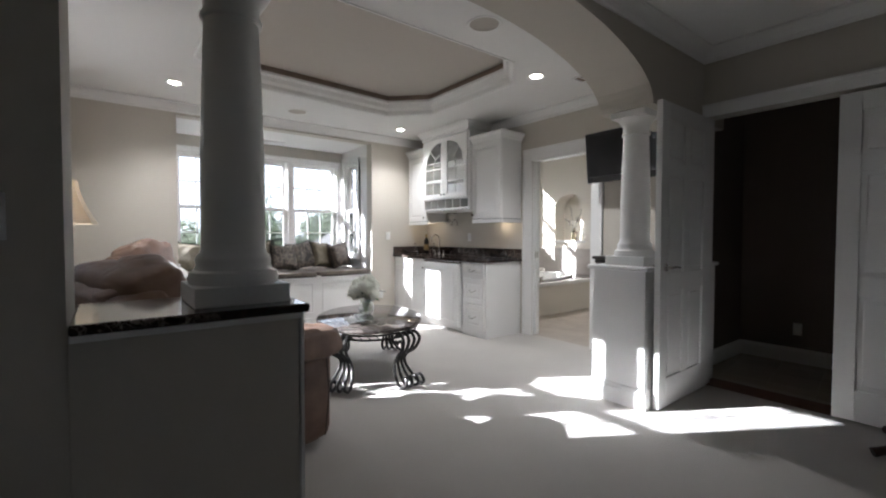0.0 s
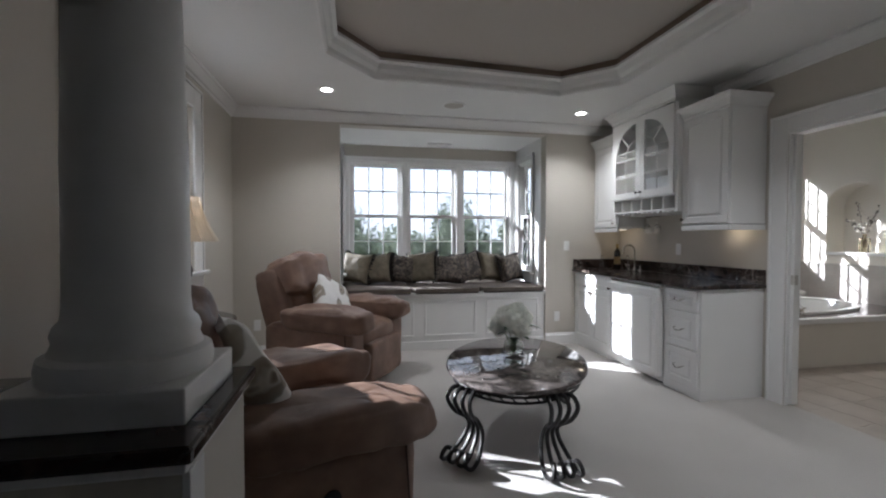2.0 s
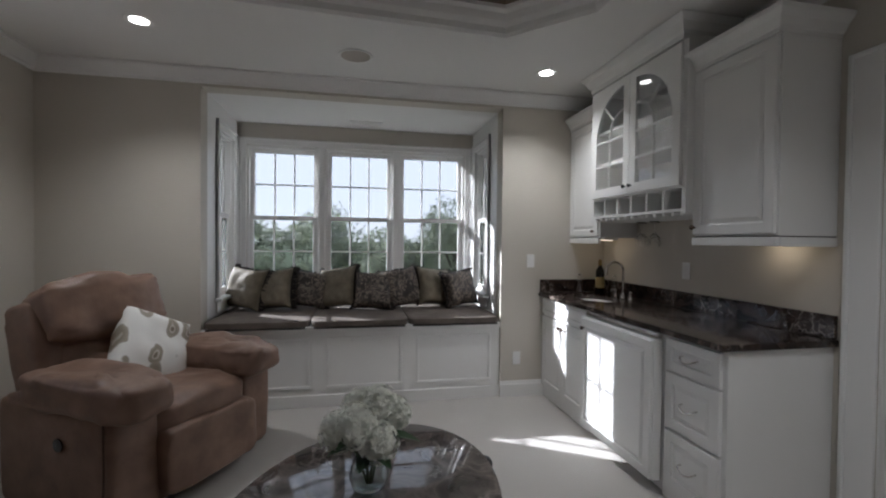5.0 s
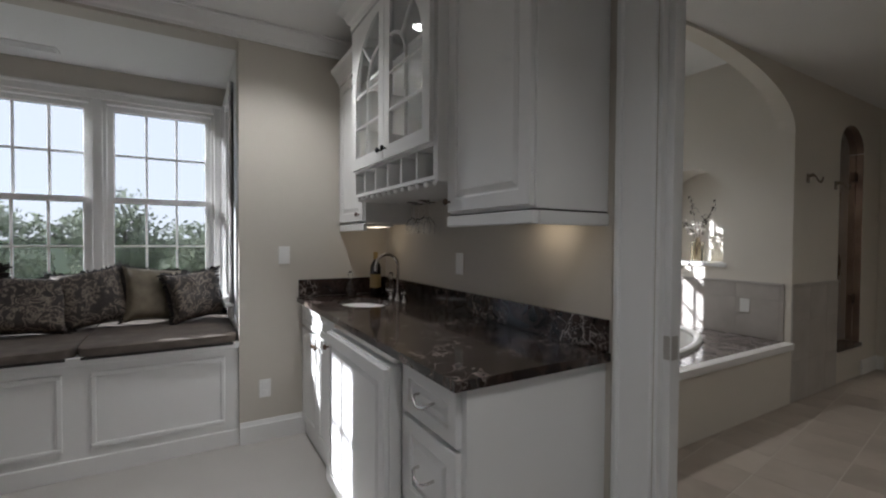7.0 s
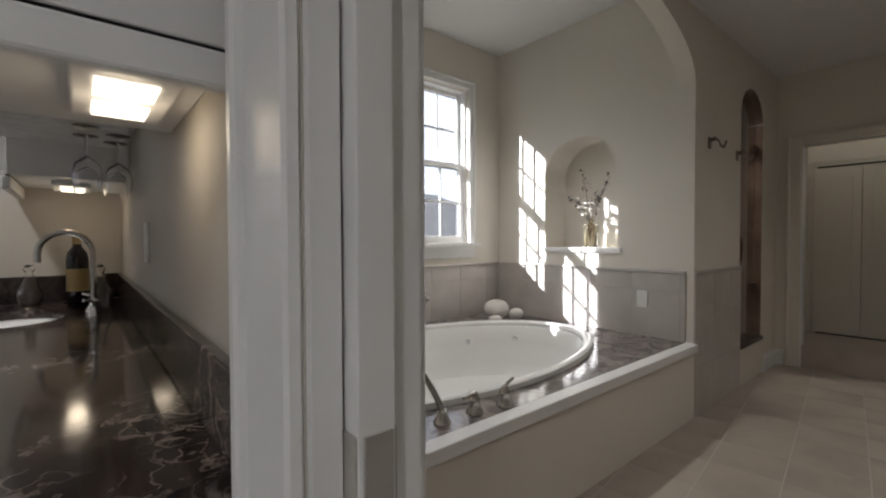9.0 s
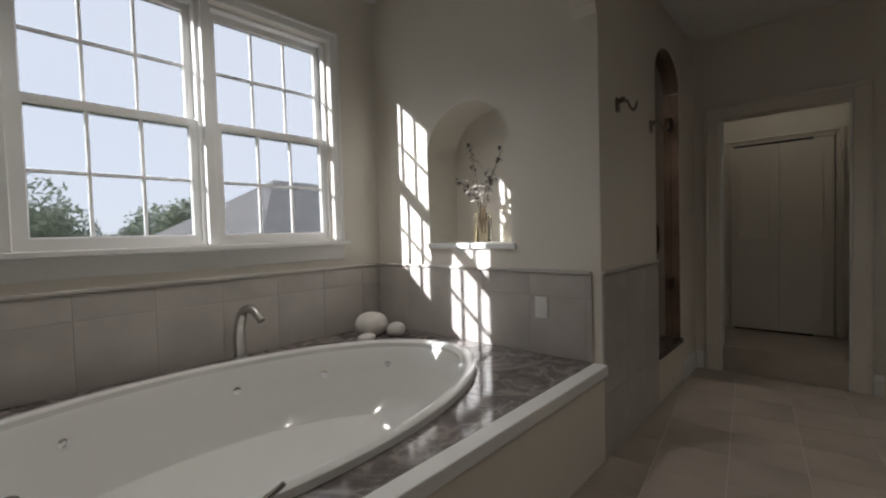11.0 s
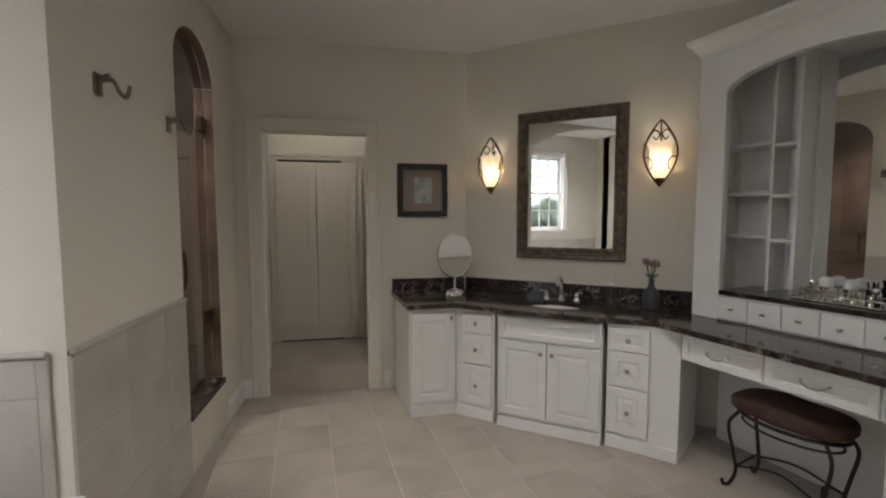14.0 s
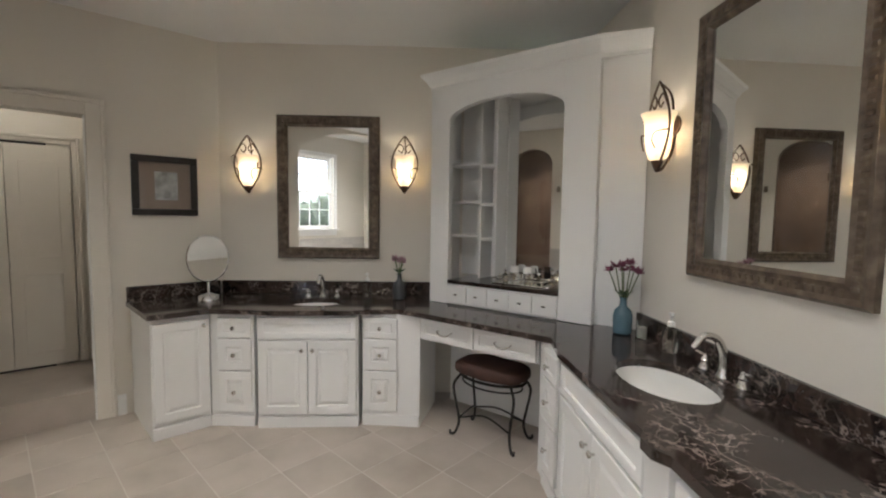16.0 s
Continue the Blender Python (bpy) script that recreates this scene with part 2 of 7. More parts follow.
def marble(name, dark, mid, vein, rough, scale, amount=1.0):
    """Polished veined stone: dark mottling, thin broken veins and small pale flecks."""
    mat = bpy.data.materials.new(name)
    mat.use_nodes = True
    n, l = mat.node_tree.nodes, mat.node_tree.links
    p = n["Principled BSDF"]
    p.inputs["Roughness"].default_value = rough
    co = n.new("ShaderNodeTexCoord")

    def noise_tex(sc, det, dist=0.0):
        t = n.new("ShaderNodeTexNoise")
        t.inputs["Scale"].default_value, t.inputs["Detail"].default_value, t.inputs["Distortion"].default_value = sc, det, dist
        l.new(co.outputs["Object"], t.inputs["Vector"])
        return t.outputs["Fac"]

    def ramp(fac, stops):
        r = n.new("ShaderNodeValToRGB")
        r.color_ramp.elements[0].position, r.color_ramp.elements[0].color = stops[0][0], (*stops[0][1], 1)
        r.color_ramp.elements[1].position, r.color_ramp.elements[1].color = stops[-1][0], (*stops[-1][1], 1)
        for at, c in stops[1:-1]:
            r.color_ramp.elements.new(at).color = (*c, 1)
        l.new(fac, r.inputs["Fac"])
        return r.outputs["Color"]

    def mix(fac, a, b):
        m = n.new("ShaderNodeMix")
        m.data_type = "RGBA"
        l.new(fac, m.inputs["Factor"])
        l.new(a, m.inputs["A"])
        m.inputs["B"].default_value = (*b, 1)
        return m.outputs["Result"]

    def times(a, b):
        m = n.new("ShaderNodeMath")
        m.operation = "MULTIPLY"
        l.new(a, m.inputs[0])
        if isinstance(b, float):
            m.inputs[1].default_value = b
        else:
            l.new(b, m.inputs[1])
        return m.outputs[0]

    W, K = (1, 1, 1), (0, 0, 0)
    base = ramp(noise_tex(scale * 1.6, 12, 1.1), [(0.33, dark), (0.47, mid), (0.54, tuple(1.7 * k for k in mid)), (0.60, mid), (0.72, dark)])
    warp, bend, crack = n.new("ShaderNodeTexNoise"), n.new("ShaderNodeVectorMath"), n.new("ShaderNodeTexVoronoi")
    warp.inputs["Scale"].default_value, warp.inputs["Detail"].default_value = scale * 1.3, 8
    bend.operation = "MULTIPLY_ADD"
    bend.inputs[1].default_value = (0.40, 0.40, 0.40)
    crack.feature = "DISTANCE_TO_EDGE"
    crack.inputs["Scale"].default_value = scale * 2.1
    l.new(co.outputs["Object"], warp.inputs["Vector"])
    l.new(warp.outputs["Color"], bend.inputs[0])
    l.new(co.outputs["Object"], bend.inputs[2])
    l.new(bend.outputs[0], crack.inputs["Vector"])
    line = ramp(crack.outputs["Distance"], [(0.0, W), (0.012, (0.5, 0.5, 0.5)), (0.032, K)])
    line2 = ramp(noise_tex(scale * 1.7, 10, 0.3), [(0.455, K), (0.475, W), (0.495, K)])
    broken = ramp(noise_tex(scale * 0.9, 6), [(0.47, K), (0.60, W)])
    fleck = ramp(noise_tex(scale * 9, 5), [(0.62, K), (0.68, W)])
    c = mix(times(times(line, broken), 0.6 * amount), base, vein)
    c = mix(times(times(line2, broken), 0.75 * amount), c, vein)
    c = mix(times(times(fleck, broken), 0.5 * amount), c, vein)
    l.new(c, p.inputs["Base Color"])
    return mat


granite = marble("brown_veined_marble", (0.010, 0.0065, 0.0055), (0.026, 0.017, 0.014), (0.46, 0.39, 0.34), 0.1, 5.0, 0.9)
grey_marble = marble("grey_brown_marble", (0.085, 0.072, 0.068), (0.17, 0.148, 0.14), (0.42, 0.39, 0.37), 0.1, 4.0, 0.7)
suede_seam = material("brown_seam_thread", (0.06, 0.036, 0.025), 0.8, var=0.2, scale=40, fine=200, bump=0.3, depth=0.001)
suede = ramped("brown_suede", [(0.25, (0.130, 0.074, 0.049)), (0.5, (0.195, 0.117, 0.080)), (0.75, (0.26, 0.167, 0.120))], 0.5, scale=7, detail=5, bump=0.35, depth=0.004, fine=35)
iron = material("dark_wrought_iron", (0.035, 0.033, 0.032), 0.42, metal=0.7, var=0.3, scale=14, fine=90, bump=0.25, depth=0.001)
bronze = material("bronze_metal", (0.10, 0.065, 0.045), 0.4, metal=0.8, var=0.3, scale=20, fine=120, bump=0.2, depth=0.001)
steel = material("brushed_nickel", (0.62, 0.60, 0.57), 0.24, metal=1.0, var=0.04, scale=10, fine=300, bump=0.03, depth=0.0004)
satin_nickel = material("satin_nickel", (0.55, 0.52, 0.48), 0.5, metal=0.7, var=0.05, scale=20, fine=300, bump=0.05, depth=0.0004)
chrome = material("polished_chrome", (0.80, 0.80, 0.80), 0.08, metal=1.0, var=0.02, bump=0)
black_plastic = material("black_gloss_plastic", (0.012, 0.012, 0.013), 0.25, var=0.1, bump=0)
black_screen = material("black_screen_glass", (0.008, 0.008, 0.009), 0.12, var=0.1, bump=0)
black_wood = ramped("black_stained_wood", [(0.3, (0.012, 0.01, 0.009)), (0.7, (0.03, 0.025, 0.022))], 0.35, scale=6, stretch=(1, 1, 8), bump=0.1)
dark_wood = ramped("dark_stained_wood", [(0.3, (0.03, 0.014, 0.008)), (0.6, (0.07, 0.032, 0.018)), (0.8, (0.045, 0.02, 0.012))], 0.3, scale=5, stretch=(8, 1, 8), bump=0.08)
floor_wood = ramped("dark_floor_wood", [(0.3, (0.10, 0.04, 0.024)), (0.6, (0.22, 0.095, 0.055)), (0.8, (0.14, 0.058, 0.034))], 0.35, scale=5, stretch=(10, 1, 1), bump=0.08, rand=1)
porcelain = material("white_porcelain", (0.82, 0.81, 0.78), 0.07, var=0.01, bump=0, coat=0.3)
floor_tile = ramped("beige_stone_tile", [(0.25, (0.33, 0.28, 0.235)), (0.5, (0.42, 0.365, 0.31)), (0.75, (0.50, 0.44, 0.385))], 0.42, scale=2.6, detail=8, bump=0.12, depth=0.002, fine=30, rand=1)
wall_tile = ramped("grey_beige_wall_tile", [(0.25, (0.40, 0.37, 0.335)), (0.5, (0.48, 0.445, 0.41)), (0.75, (0.56, 0.52, 0.48))], 0.3, scale=3.5, detail=8, bump=0.08, depth=0.0015, fine=30, rand=1)
grout = material("pale_grout", (0.55, 0.51, 0.46), 0.9, var=0.08, scale=8, fine=200, bump=0.3)
brown_stone = ramped("brown_shower_stone", [(0.25, (0.09, 0.055, 0.035)), (0.5, (0.15, 0.095, 0.065)), (0.75, (0.22, 0.15, 0.105))], 0.4, scale=4, detail=8, bump=0.1, rand=1)
mirror_mat = material("silvered_mirror", (0.92, 0.93, 0.92), 0.0, metal=1.0, var=0.0, bump=0)
# strong grey tint put into the panes to hold down the bright outdoors
pane_glass = glass_mat("tinted_window_glass", (0.175, 0.178, 0.184), 0.0, 1.02)
clear_glass = glass_mat("clear_glass", (1, 1, 1), 0.0, 1.45)
vase_glass = glass_mat("vase_glass", (0.93, 0.97, 0.95), 0.0, 1.45)
amber_glass = glass_mat("smoky_bottle_glass", (0.75, 0.68, 0.5), 0.02, 1.45)

# ---- the shell ----
XW, YN, XB, XE, H = 1.36, 7.40, 5.87, 5.58, 2.65
ARCH0, ARCH1 = 3.26, 3.66
ALC_L, ALC_R, ALC_Y, ALC_H = 2.46, 4.88, 8.42, 2.53
BATH_W, NICHE_X, HOOK_Y, CLOSET_X, TUB_Y = 5.99, 8.81, 6.00, 10.757, 7.73
BH, TUB_H = 2.68, 2.92
DOOR_Y0, DOOR_Y1, DOOR_H = 4.44, 5.245, 2.10
HALL_DOOR_H, STEP_H, PASSAGE_X = 2.13, 0.20, 11.60
W_WINS = [(4.875, 5.44), (5.57, 6.29)]
W_Z0, W_Z1 = 1.02, 2.32
N_WINS = [(2.55, 3.25), (3.31, 4.01), (4.07, 4.79)]
N_Z0, N_Z1 = 0.86, 2.31
S_Y0, S_Y1 = 7.84, 8.28
T_WINS = [(6.80, 7.59), (7.64, 8.41)]
T_Z0, T_Z1 = 1.15, 2.52

structure("floor_carpet", prism([(-2.5, -2.5), (XE + 0.05, -2.5), (XE + 0.05, ARCH0 + 0.02), (XB + 0.06, ARCH0 + 0.02), (XB + 0.06, YN + 0.1), (-2.5, YN + 0.1)], -0.1, 0.0), carpet_mat, "grey-beige cut-pile carpet covering the sitting room floor", "carpet")
structure("wall_west", wall_bm("x", XW - 0.16, XW, ARCH0, YN + 0.15, 0, 2.9, [(W_WINS[0][0], W_WINS[1][1], W_Z0, W_Z1)]), wall_paint)
structure("wall_north_a", wall_bm("y", YN, YN + 0.15, XW, ALC_L, 0, 2.9), wall_paint)
structure("wall_north_b", wall_bm("y", YN, YN + 0.15, ALC_R, XB + 0.12, 0, 2.9), wall_paint)
structure("wall_north_header", wall_bm("y", YN, YN + 0.15, ALC_L, ALC_R, ALC_H, 2.9), wall_paint)
structure("wall_alcove_west", wall_bm("x", ALC_L - 0.14, ALC_L, YN + 0.15, ALC_Y + 0.14, 0, ALC_H, [(S_Y0, S_Y1, N_Z0, N_Z1)]), white_paint)
structure("wall_alcove_east", wall_bm("x", ALC_R, ALC_R + 0.14, YN + 0.15, ALC_Y + 0.14, 0, ALC_H, [(S_Y0, S_Y1, N_Z0, N_Z1)]), white_paint)
structure("wall_alcove_north", wall_bm("y", ALC_Y, ALC_Y + 0.14, ALC_L, ALC_R, 0, ALC_H, [(N_WINS[0][0], N_WINS[2][1], N_Z0, N_Z1)]), wall_paint)
structure("ceiling_alcove", one_box(ALC_L - 0.14, YN + 0.15, ALC_H, ALC_R + 0.14, ALC_Y + 0.14, ALC_H + 0.1), ceiling_paint)
structure("wall_east", wall_bm("x", XB, BATH_W, ARCH1, 7.9, 0, 2.95, [(DOOR_Y0, DOOR_Y1, 0, DOOR_H)]), wall_paint)

# the tray ceiling
TRAY = [(2.50, 4.75), (2.84, 4.42), (4.50, 4.42), (4.86, 4.75), (4.86, 5.93), (4.50, 6.26), (2.82, 6.19), (2.50, 5.78)]
OUT = [(2.40, 4.70), (2.79, 4.32), (4.55, 4.32), (4.95, 4.70), (4.95, 5.99), (4.55, 6.40), (2.785, 6.30), (2.40, 5.83)]
bm = bmesh.new()
rect = [(XW - 0.1, ARCH0), (XB + 0.05, ARCH0), (XB + 0.05, YN + 0.1), (XW - 0.1, YN + 0.1)]
o = [bm.verts.new((x, y, H)) for x, y in OUT]
c = [bm.verts.new((x, y, H)) for x, y in rect]
for f in ((c[0], c[1], o[2], o[1]), (c[1], c[2], o[4], o[3]), (c[2], c[3], o[6], o[5]), (c[3], c[0], o[0], o[7]), (c[0], o[1], o[0]), (c[1], o[3], o[2]), (c[2], o[5], o[4]), (c[3], o[7], o[6])):
    bm.faces.new(f)
top = bmesh.ops.extrude_face_region(bm, geom=bm.faces[:])["geom"]
bmesh.ops.translate(bm, vec=(0, 0, 0.35), verts=[v for v in top if isinstance(v, bmesh.types.BMVert)])
structure("ceiling_living", bm, ceiling_paint)
structure("ceiling_tray", prism([(x + (0.15 if x > 3.6 else -0.15), y + (0.15 if y > 5.3 else -0.15)) for x, y in TRAY], 2.86, 2.95), tray_paint, "raised taupe tray ceiling panel", "ceiling")
# strip behind the moulding lip, its shadow line put into the colour
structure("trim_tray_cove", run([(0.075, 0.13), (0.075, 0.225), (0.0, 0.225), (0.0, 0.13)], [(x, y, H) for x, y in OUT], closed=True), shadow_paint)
structure("trim_tray_moulding", run([(-0.002, -0.006), (-0.002, 0.12), (0.06, 0.15), (0.098, 0.15), (0.102, 0.125), (0.075, 0.11), (0.06, 0.07), (0.035, 0.045), (0.028, 0.012), (0.012, -0.006)], [(x, y, H) for x, y in OUT], closed=True), white_paint)

# the arch between hall and sitting room
ARX0, ARX1, SPRING, RISE = 2.06, 4.78, 2.10, 0.42
bm = arch_bm(ARCH0, ARCH1, ARX0, ARX1, SPRING, RISE, 2.9)
structure("wall_arch", bm, wall_paint, "tan plastered arch over two columns", "arch")
structure("wall_arch_west", wall_bm("y", ARCH0, ARCH1, -2.5, ARX0, 0, 2.9, [(1.74, ARX0, 0, SPRING)]), wall_paint)
structure("wall_arch_east", wall_bm("y", ARCH0, ARCH1, ARX1, XB + 0.12, SPRING, 2.9), wall_paint)

# the hall
structure("wall_hall_east", wall_bm("x", XE, XE + 0.14, -2.5, ARCH0, 0, 2.9, [(1.64, 3.24, 0, HALL_DOOR_H)]), wall_paint)
# the opening in this unseen south wall is added to light the hall
structure("wall_hall_south", wall_bm("y", -2.64, -2.5, -2.5, XE + 0.14, 0, 2.9, [(0.4, 1.1, 0.75, 2.3)]), wall_paint)
structure("wall_hall_west", wall_bm("x", -2.64, -2.5, -2.64, ARCH0, 0, 2.9), wall_paint)
structure("ceiling_hall", one_box(-2.6, -2.6, H, XE + 0.1, ARCH0, H + 0.25), ceiling_paint)
# the dark room behind the double door
structure("floor_wood", one_box(XE + 0.051, 0.6, -0.1, 7.2, ARCH0 + 0.018, -0.002), floor_wood, "dark stained wooden floor", "floor")
structure("wall_dark_north", wall_bm("y", 3.42, 3.52, XE + 0.14, 7.0, 0, 2.7), dark_paint)
structure("wall_dark_east", wall_bm("x", 6.98, 7.08, 0.6, 3.42, 0, 2.7), dark_paint)
structure("wall_dark_south", wall_bm("y", 0.5, 0.6, XE + 0.14, 7.08, 0, 2.7), dark_paint)
structure("ceiling_dark", one_box(XE + 0.14, 0.5, 2.65, 7.1, 3.52, 2.75), ceiling_paint)

# the bathroom
structure("floor_grout", one_box(BATH_W - 0.12, 2.0, -0.1, 12.8, 8.0, -0.0015), grout, "grout under the stone tile floor", "floor")
structure("wall_tub_north", wall_bm("y", TUB_Y, TUB_Y + 0.16, BATH_W, NICHE_X + 0.5, 0, 3.1, [(T_WINS[0][0], T_WINS[1][1], T_Z0, T_Z1)]), bath_paint)
NY0, NY1, NZ0, NSPR, NRISE = 6.53, 7.19, 1.09, 1.71, 0.29
bm = wall_bm("x", NICHE_X, NICHE_X + 0.3, HOOK_Y + 0.12, TUB_Y, 0, 3.1, [(NY0, NY1, NZ0, 3.1)])
arch_bm(NICHE_X, NICHE_X + 0.3, NY0, NY1, NSPR, NRISE, 3.1, axis="x", bm=bm)
structure("wall_niche", bm, bath_paint, "cream wall with an arched display niche", "wall")
structure("wall_niche_back", wall_bm("x", NICHE_X + 0.3, NICHE_X + 0.36, NY0 - 0.1, NY1 + 0.1, 1.0, 2.2), bath_paint)
TAX0, TAX1 = 5.99, 8.81
structure("wall_tub_arch", arch_bm(HOOK_Y, HOOK_Y + 0.12, TAX0, TAX1, 2.20, 0.46, 3.1), bath_paint)
SHX0, SHX1 = 9.72, 10.30
structure("wall_hooks", wall_bm("y", HOOK_Y, HOOK_Y + 0.12, NICHE_X, CLOSET_X + 0.1, 0, 3.1, [(SHX0, SHX1, 0.30, 3.1)]), bath_paint)
structure("wall_shower_arch", arch_bm(HOOK_Y, HOOK_Y + 0.12, SHX0, SHX1, 2.18, 0.23, 3.1), bath_paint)
structure("wall_closet", wall_bm("x", CLOSET_X, CLOSET_X + 0.12, 4.10, HOOK_Y + 0.12, 0, 3.1, [(5.04, 5.82, 0, 2.02)]), bath_paint)
structure("ceiling_tub", one_box(BATH_W, HOOK_Y + 0.12, TUB_H, NICHE_X, TUB_Y, TUB_H + 0.1), ceiling_paint)
structure("ceiling_bath", one_box(BATH_W, 1.6, BH, CLOSET_X + 0.12, HOOK_Y, BH + 0.12), ceiling_paint)
UA = Vector((-0.615, -0.789, 0)).normalized()     # along the first vanity, to the right as one faces it
UB = Vector((-0.81, 0.583, 0)).normalized()       # along the second vanity
CA = Vector((CLOSET_X, 4.255, 0))                 # corner of closet wall and first vanity wall
PB = Vector((7.929, 2.918, 0))


def along(origin, u, s, out, z=0.0):
    """A point s along u from origin and out into the room (to the right-hand side's left)."""
    n = Vector((u.y, -u.x, 0))
    return Vector(origin) + u * s + n * out + Vector((0, 0, z))


def wall_frame(origin, u, z=0.0):
    """Local x runs along u, local y points into the wall, z up."""
    n = Vector((u.y, -u.x, 0))
    m = Matrix.Identity(4)
    m.col[0][:3], m.col[1][:3], m.col[2][:3] = u, -n, (0, 0, 1)
    m.col[3][:3] = Vector(origin) + Vector((0, 0, z))
    return m


def local_wall(name, origin, u, s0, s1, mat, z1=3.1):
    ob = structure(name, wall_bm("y", 0.0, 0.12, s0, s1, 0, z1), mat)
    ob.matrix_world = wall_frame(origin, u)
    return ob


local_wall("wall_vanity", CA, UA, -0.05, 2.9, bath_paint)
local_wall("wall_basin", PB, UB, -1.3, 1.18, bath_paint)
B_END = PB + UB * 1.18
structure("wall_bath_south", wall_bm("y", B_END.y - 0.12, B_END.y, BATH_W, B_END.x, 0, 3.1), bath_paint)
# the passage behind the closet opening
structure("wall_passage_a", wall_bm("y", 4.90, 5.0, CLOSET_X + 0.12, PASSAGE_X, 0, 2.7), bath_paint)
structure("wall_passage_b", wall_bm("y", 5.93, 6.03, CLOSET_X + 0.12, PASSAGE_X, 0, 2.7), bath_paint)
structure("wall_passage_end", wall_bm("x", PASSAGE_X, PASSAGE_X + 0.1, 4.90, 6.03, 0, 2.7), bath_paint)
structure("ceiling_passage", one_box(CLOSET_X + 0.12, 4.90, 2.6, PASSAGE_X + 0.1, 6.03, 2.7), ceiling_paint)
structure("floor_passage_step", prism([(CLOSET_X + 0.02, 5.053), (CLOSET_X + 0.121, 5.053), (CLOSET_X + 0.121, 5.001), (PASSAGE_X - 0.001, 5.001), (PASSAGE_X - 0.001, 5.929), (CLOSET_X + 0.121, 5.929), (CLOSET_X + 0.121, 5.807), (CLOSET_X + 0.02, 5.807)], 0.001, STEP_H), floor_tile, "raised stone tile floor one step above the bathroom", "step")
# the shower
structure("wall_shower_back", wall_bm("y", 7.1, 7.2, 9.2, 10.9, 0, 3.0), brown_stone)
structure("wall_shower_w", wall_bm("x", 9.12, 9.22, HOOK_Y + 0.12, 7.2, 0, 3.0), brown_stone)
structure("wall_shower_e", wall_bm("x", 10.80, 10.9, HOOK_Y + 0.12, 7.2, 0, 3.0), brown_stone)
structure("ceiling_shower", one_box(9.12, HOOK_Y + 0.12, 2.6, 10.9, 7.2, 2.7), brown_stone)
structure("floor_shower", one_box(9.12, HOOK_Y + 0.12, 0.0, 10.9, 7.2, 0.1), brown_stone)
# unseen slabs block light from above, cut short so sun reaches the windows
structure("unseen_roof_slab", one_box(XW - 0.16, ARCH0, 3.1, XB, YN + 0.15, 3.2), ceiling_paint)
structure("unseen_roof_slab", one_box(XB, 1.0, 3.1, 13.0, TUB_Y + 0.16, 3.2), ceiling_paint)
structure("wall_outer_east", wall_bm("x", 12.9, 13.0, 1.0, 8.2, 0, 3.1), bath_paint)

# moulding
structure("trim_crown_living", run(CROWN, [(XB, ARCH1, H), (XB, YN, H), (XW, YN, H), (XW, ARCH1, H)], closed=True), white_paint)
structure("trim_crown_hall", run(CROWN, [(XE, -2.5, H), (XE, ARCH0, H), (-2.5, ARCH0, H)]), white_paint)
for name, path in (("a", [(XW, ARCH1), (XW, YN)][::-1]), ("b", [(ALC_L, YN), (XW, YN)]), ("c", [(XB, YN), (ALC_R, YN)]), ("d", [(XB, ARCH1), (XB, DOOR_Y0 - 0.1)]),
                   ("e", [(XE, -2.5), (XE, 1.54)]), ("f", [(6.98, 0.6), (6.98, 3.42), (XE + 0.14, 3.42)])):
    structure("baseboard_" + name, run(BASE, [(x, y, 0) for x, y in path]), white_paint)

# windows
def sash(thing_ob, axis, c, u0, u1, z0, z1, cols, rows, name):
    """One sash: stiles, rails, muntins and a pane, in the plane c of its axis."""
    bm = bmesh.new()

    def bar(a0, b0, a1, b1, d=0.02):
        if axis == "x":
            box(bm, c - d, a0, b0, c + d, a1, b1, 0.003, 1)
        else:
            box(bm, a0, c - d, b0, a1, c + d, b1, 0.003, 1)

    s = 0.042
    ring = []
    for d, e in ((0.0, -0.02), (0.0, 0.02), (s - 0.006, 0.02), (s, 0.014), (s, -0.014), (s - 0.006, -0.02)):
        ring.append([bm.verts.new((c + e, u, z) if axis == "x" else (u, c + e, z)) for u, z in ((u0 + d, z0 + d), (u1 - d, z0 + d), (u1 - d, z1 - d), (u0 + d, z1 - d))])
    for p, q in zip(ring, ring[1:] + ring[:1]):
        for k in range(4):
            bm.faces.new((p[k], p[(k + 1) % 4], q[(k + 1) % 4], q[k]))
    part("sash_frame", bm, white_paint, thing_ob)
    for i in range(1, cols):
        u = u0 + s + (u1 - u0 - 2 * s) * i / cols
        bm = bmesh.new()
        bar(u - 0.008, z0 + s, u + 0.008, z1 - s, 0.012)
        part("muntin", bm, white_paint, thing_ob)
    for j in range(1, rows):
        z = z0 + s + (z1 - z0 - 2 * s) * j / rows
        bm = bmesh.new()
        bar(u0 + s, z - 0.008, u1 - s, z + 0.008, 0.011)
        part("muntin", bm, white_paint, thing_ob)
    bm = bmesh.new()
    bar(u0 + s * 0.6, z0 + s * 0.6, u1 - s * 0.6, z1 - s * 0.6, 0.003)
    g = part("pane", bm, pane_glass, thing_ob, "window glass tinted dark to dim the view outside")
    g.visible_shadow = False


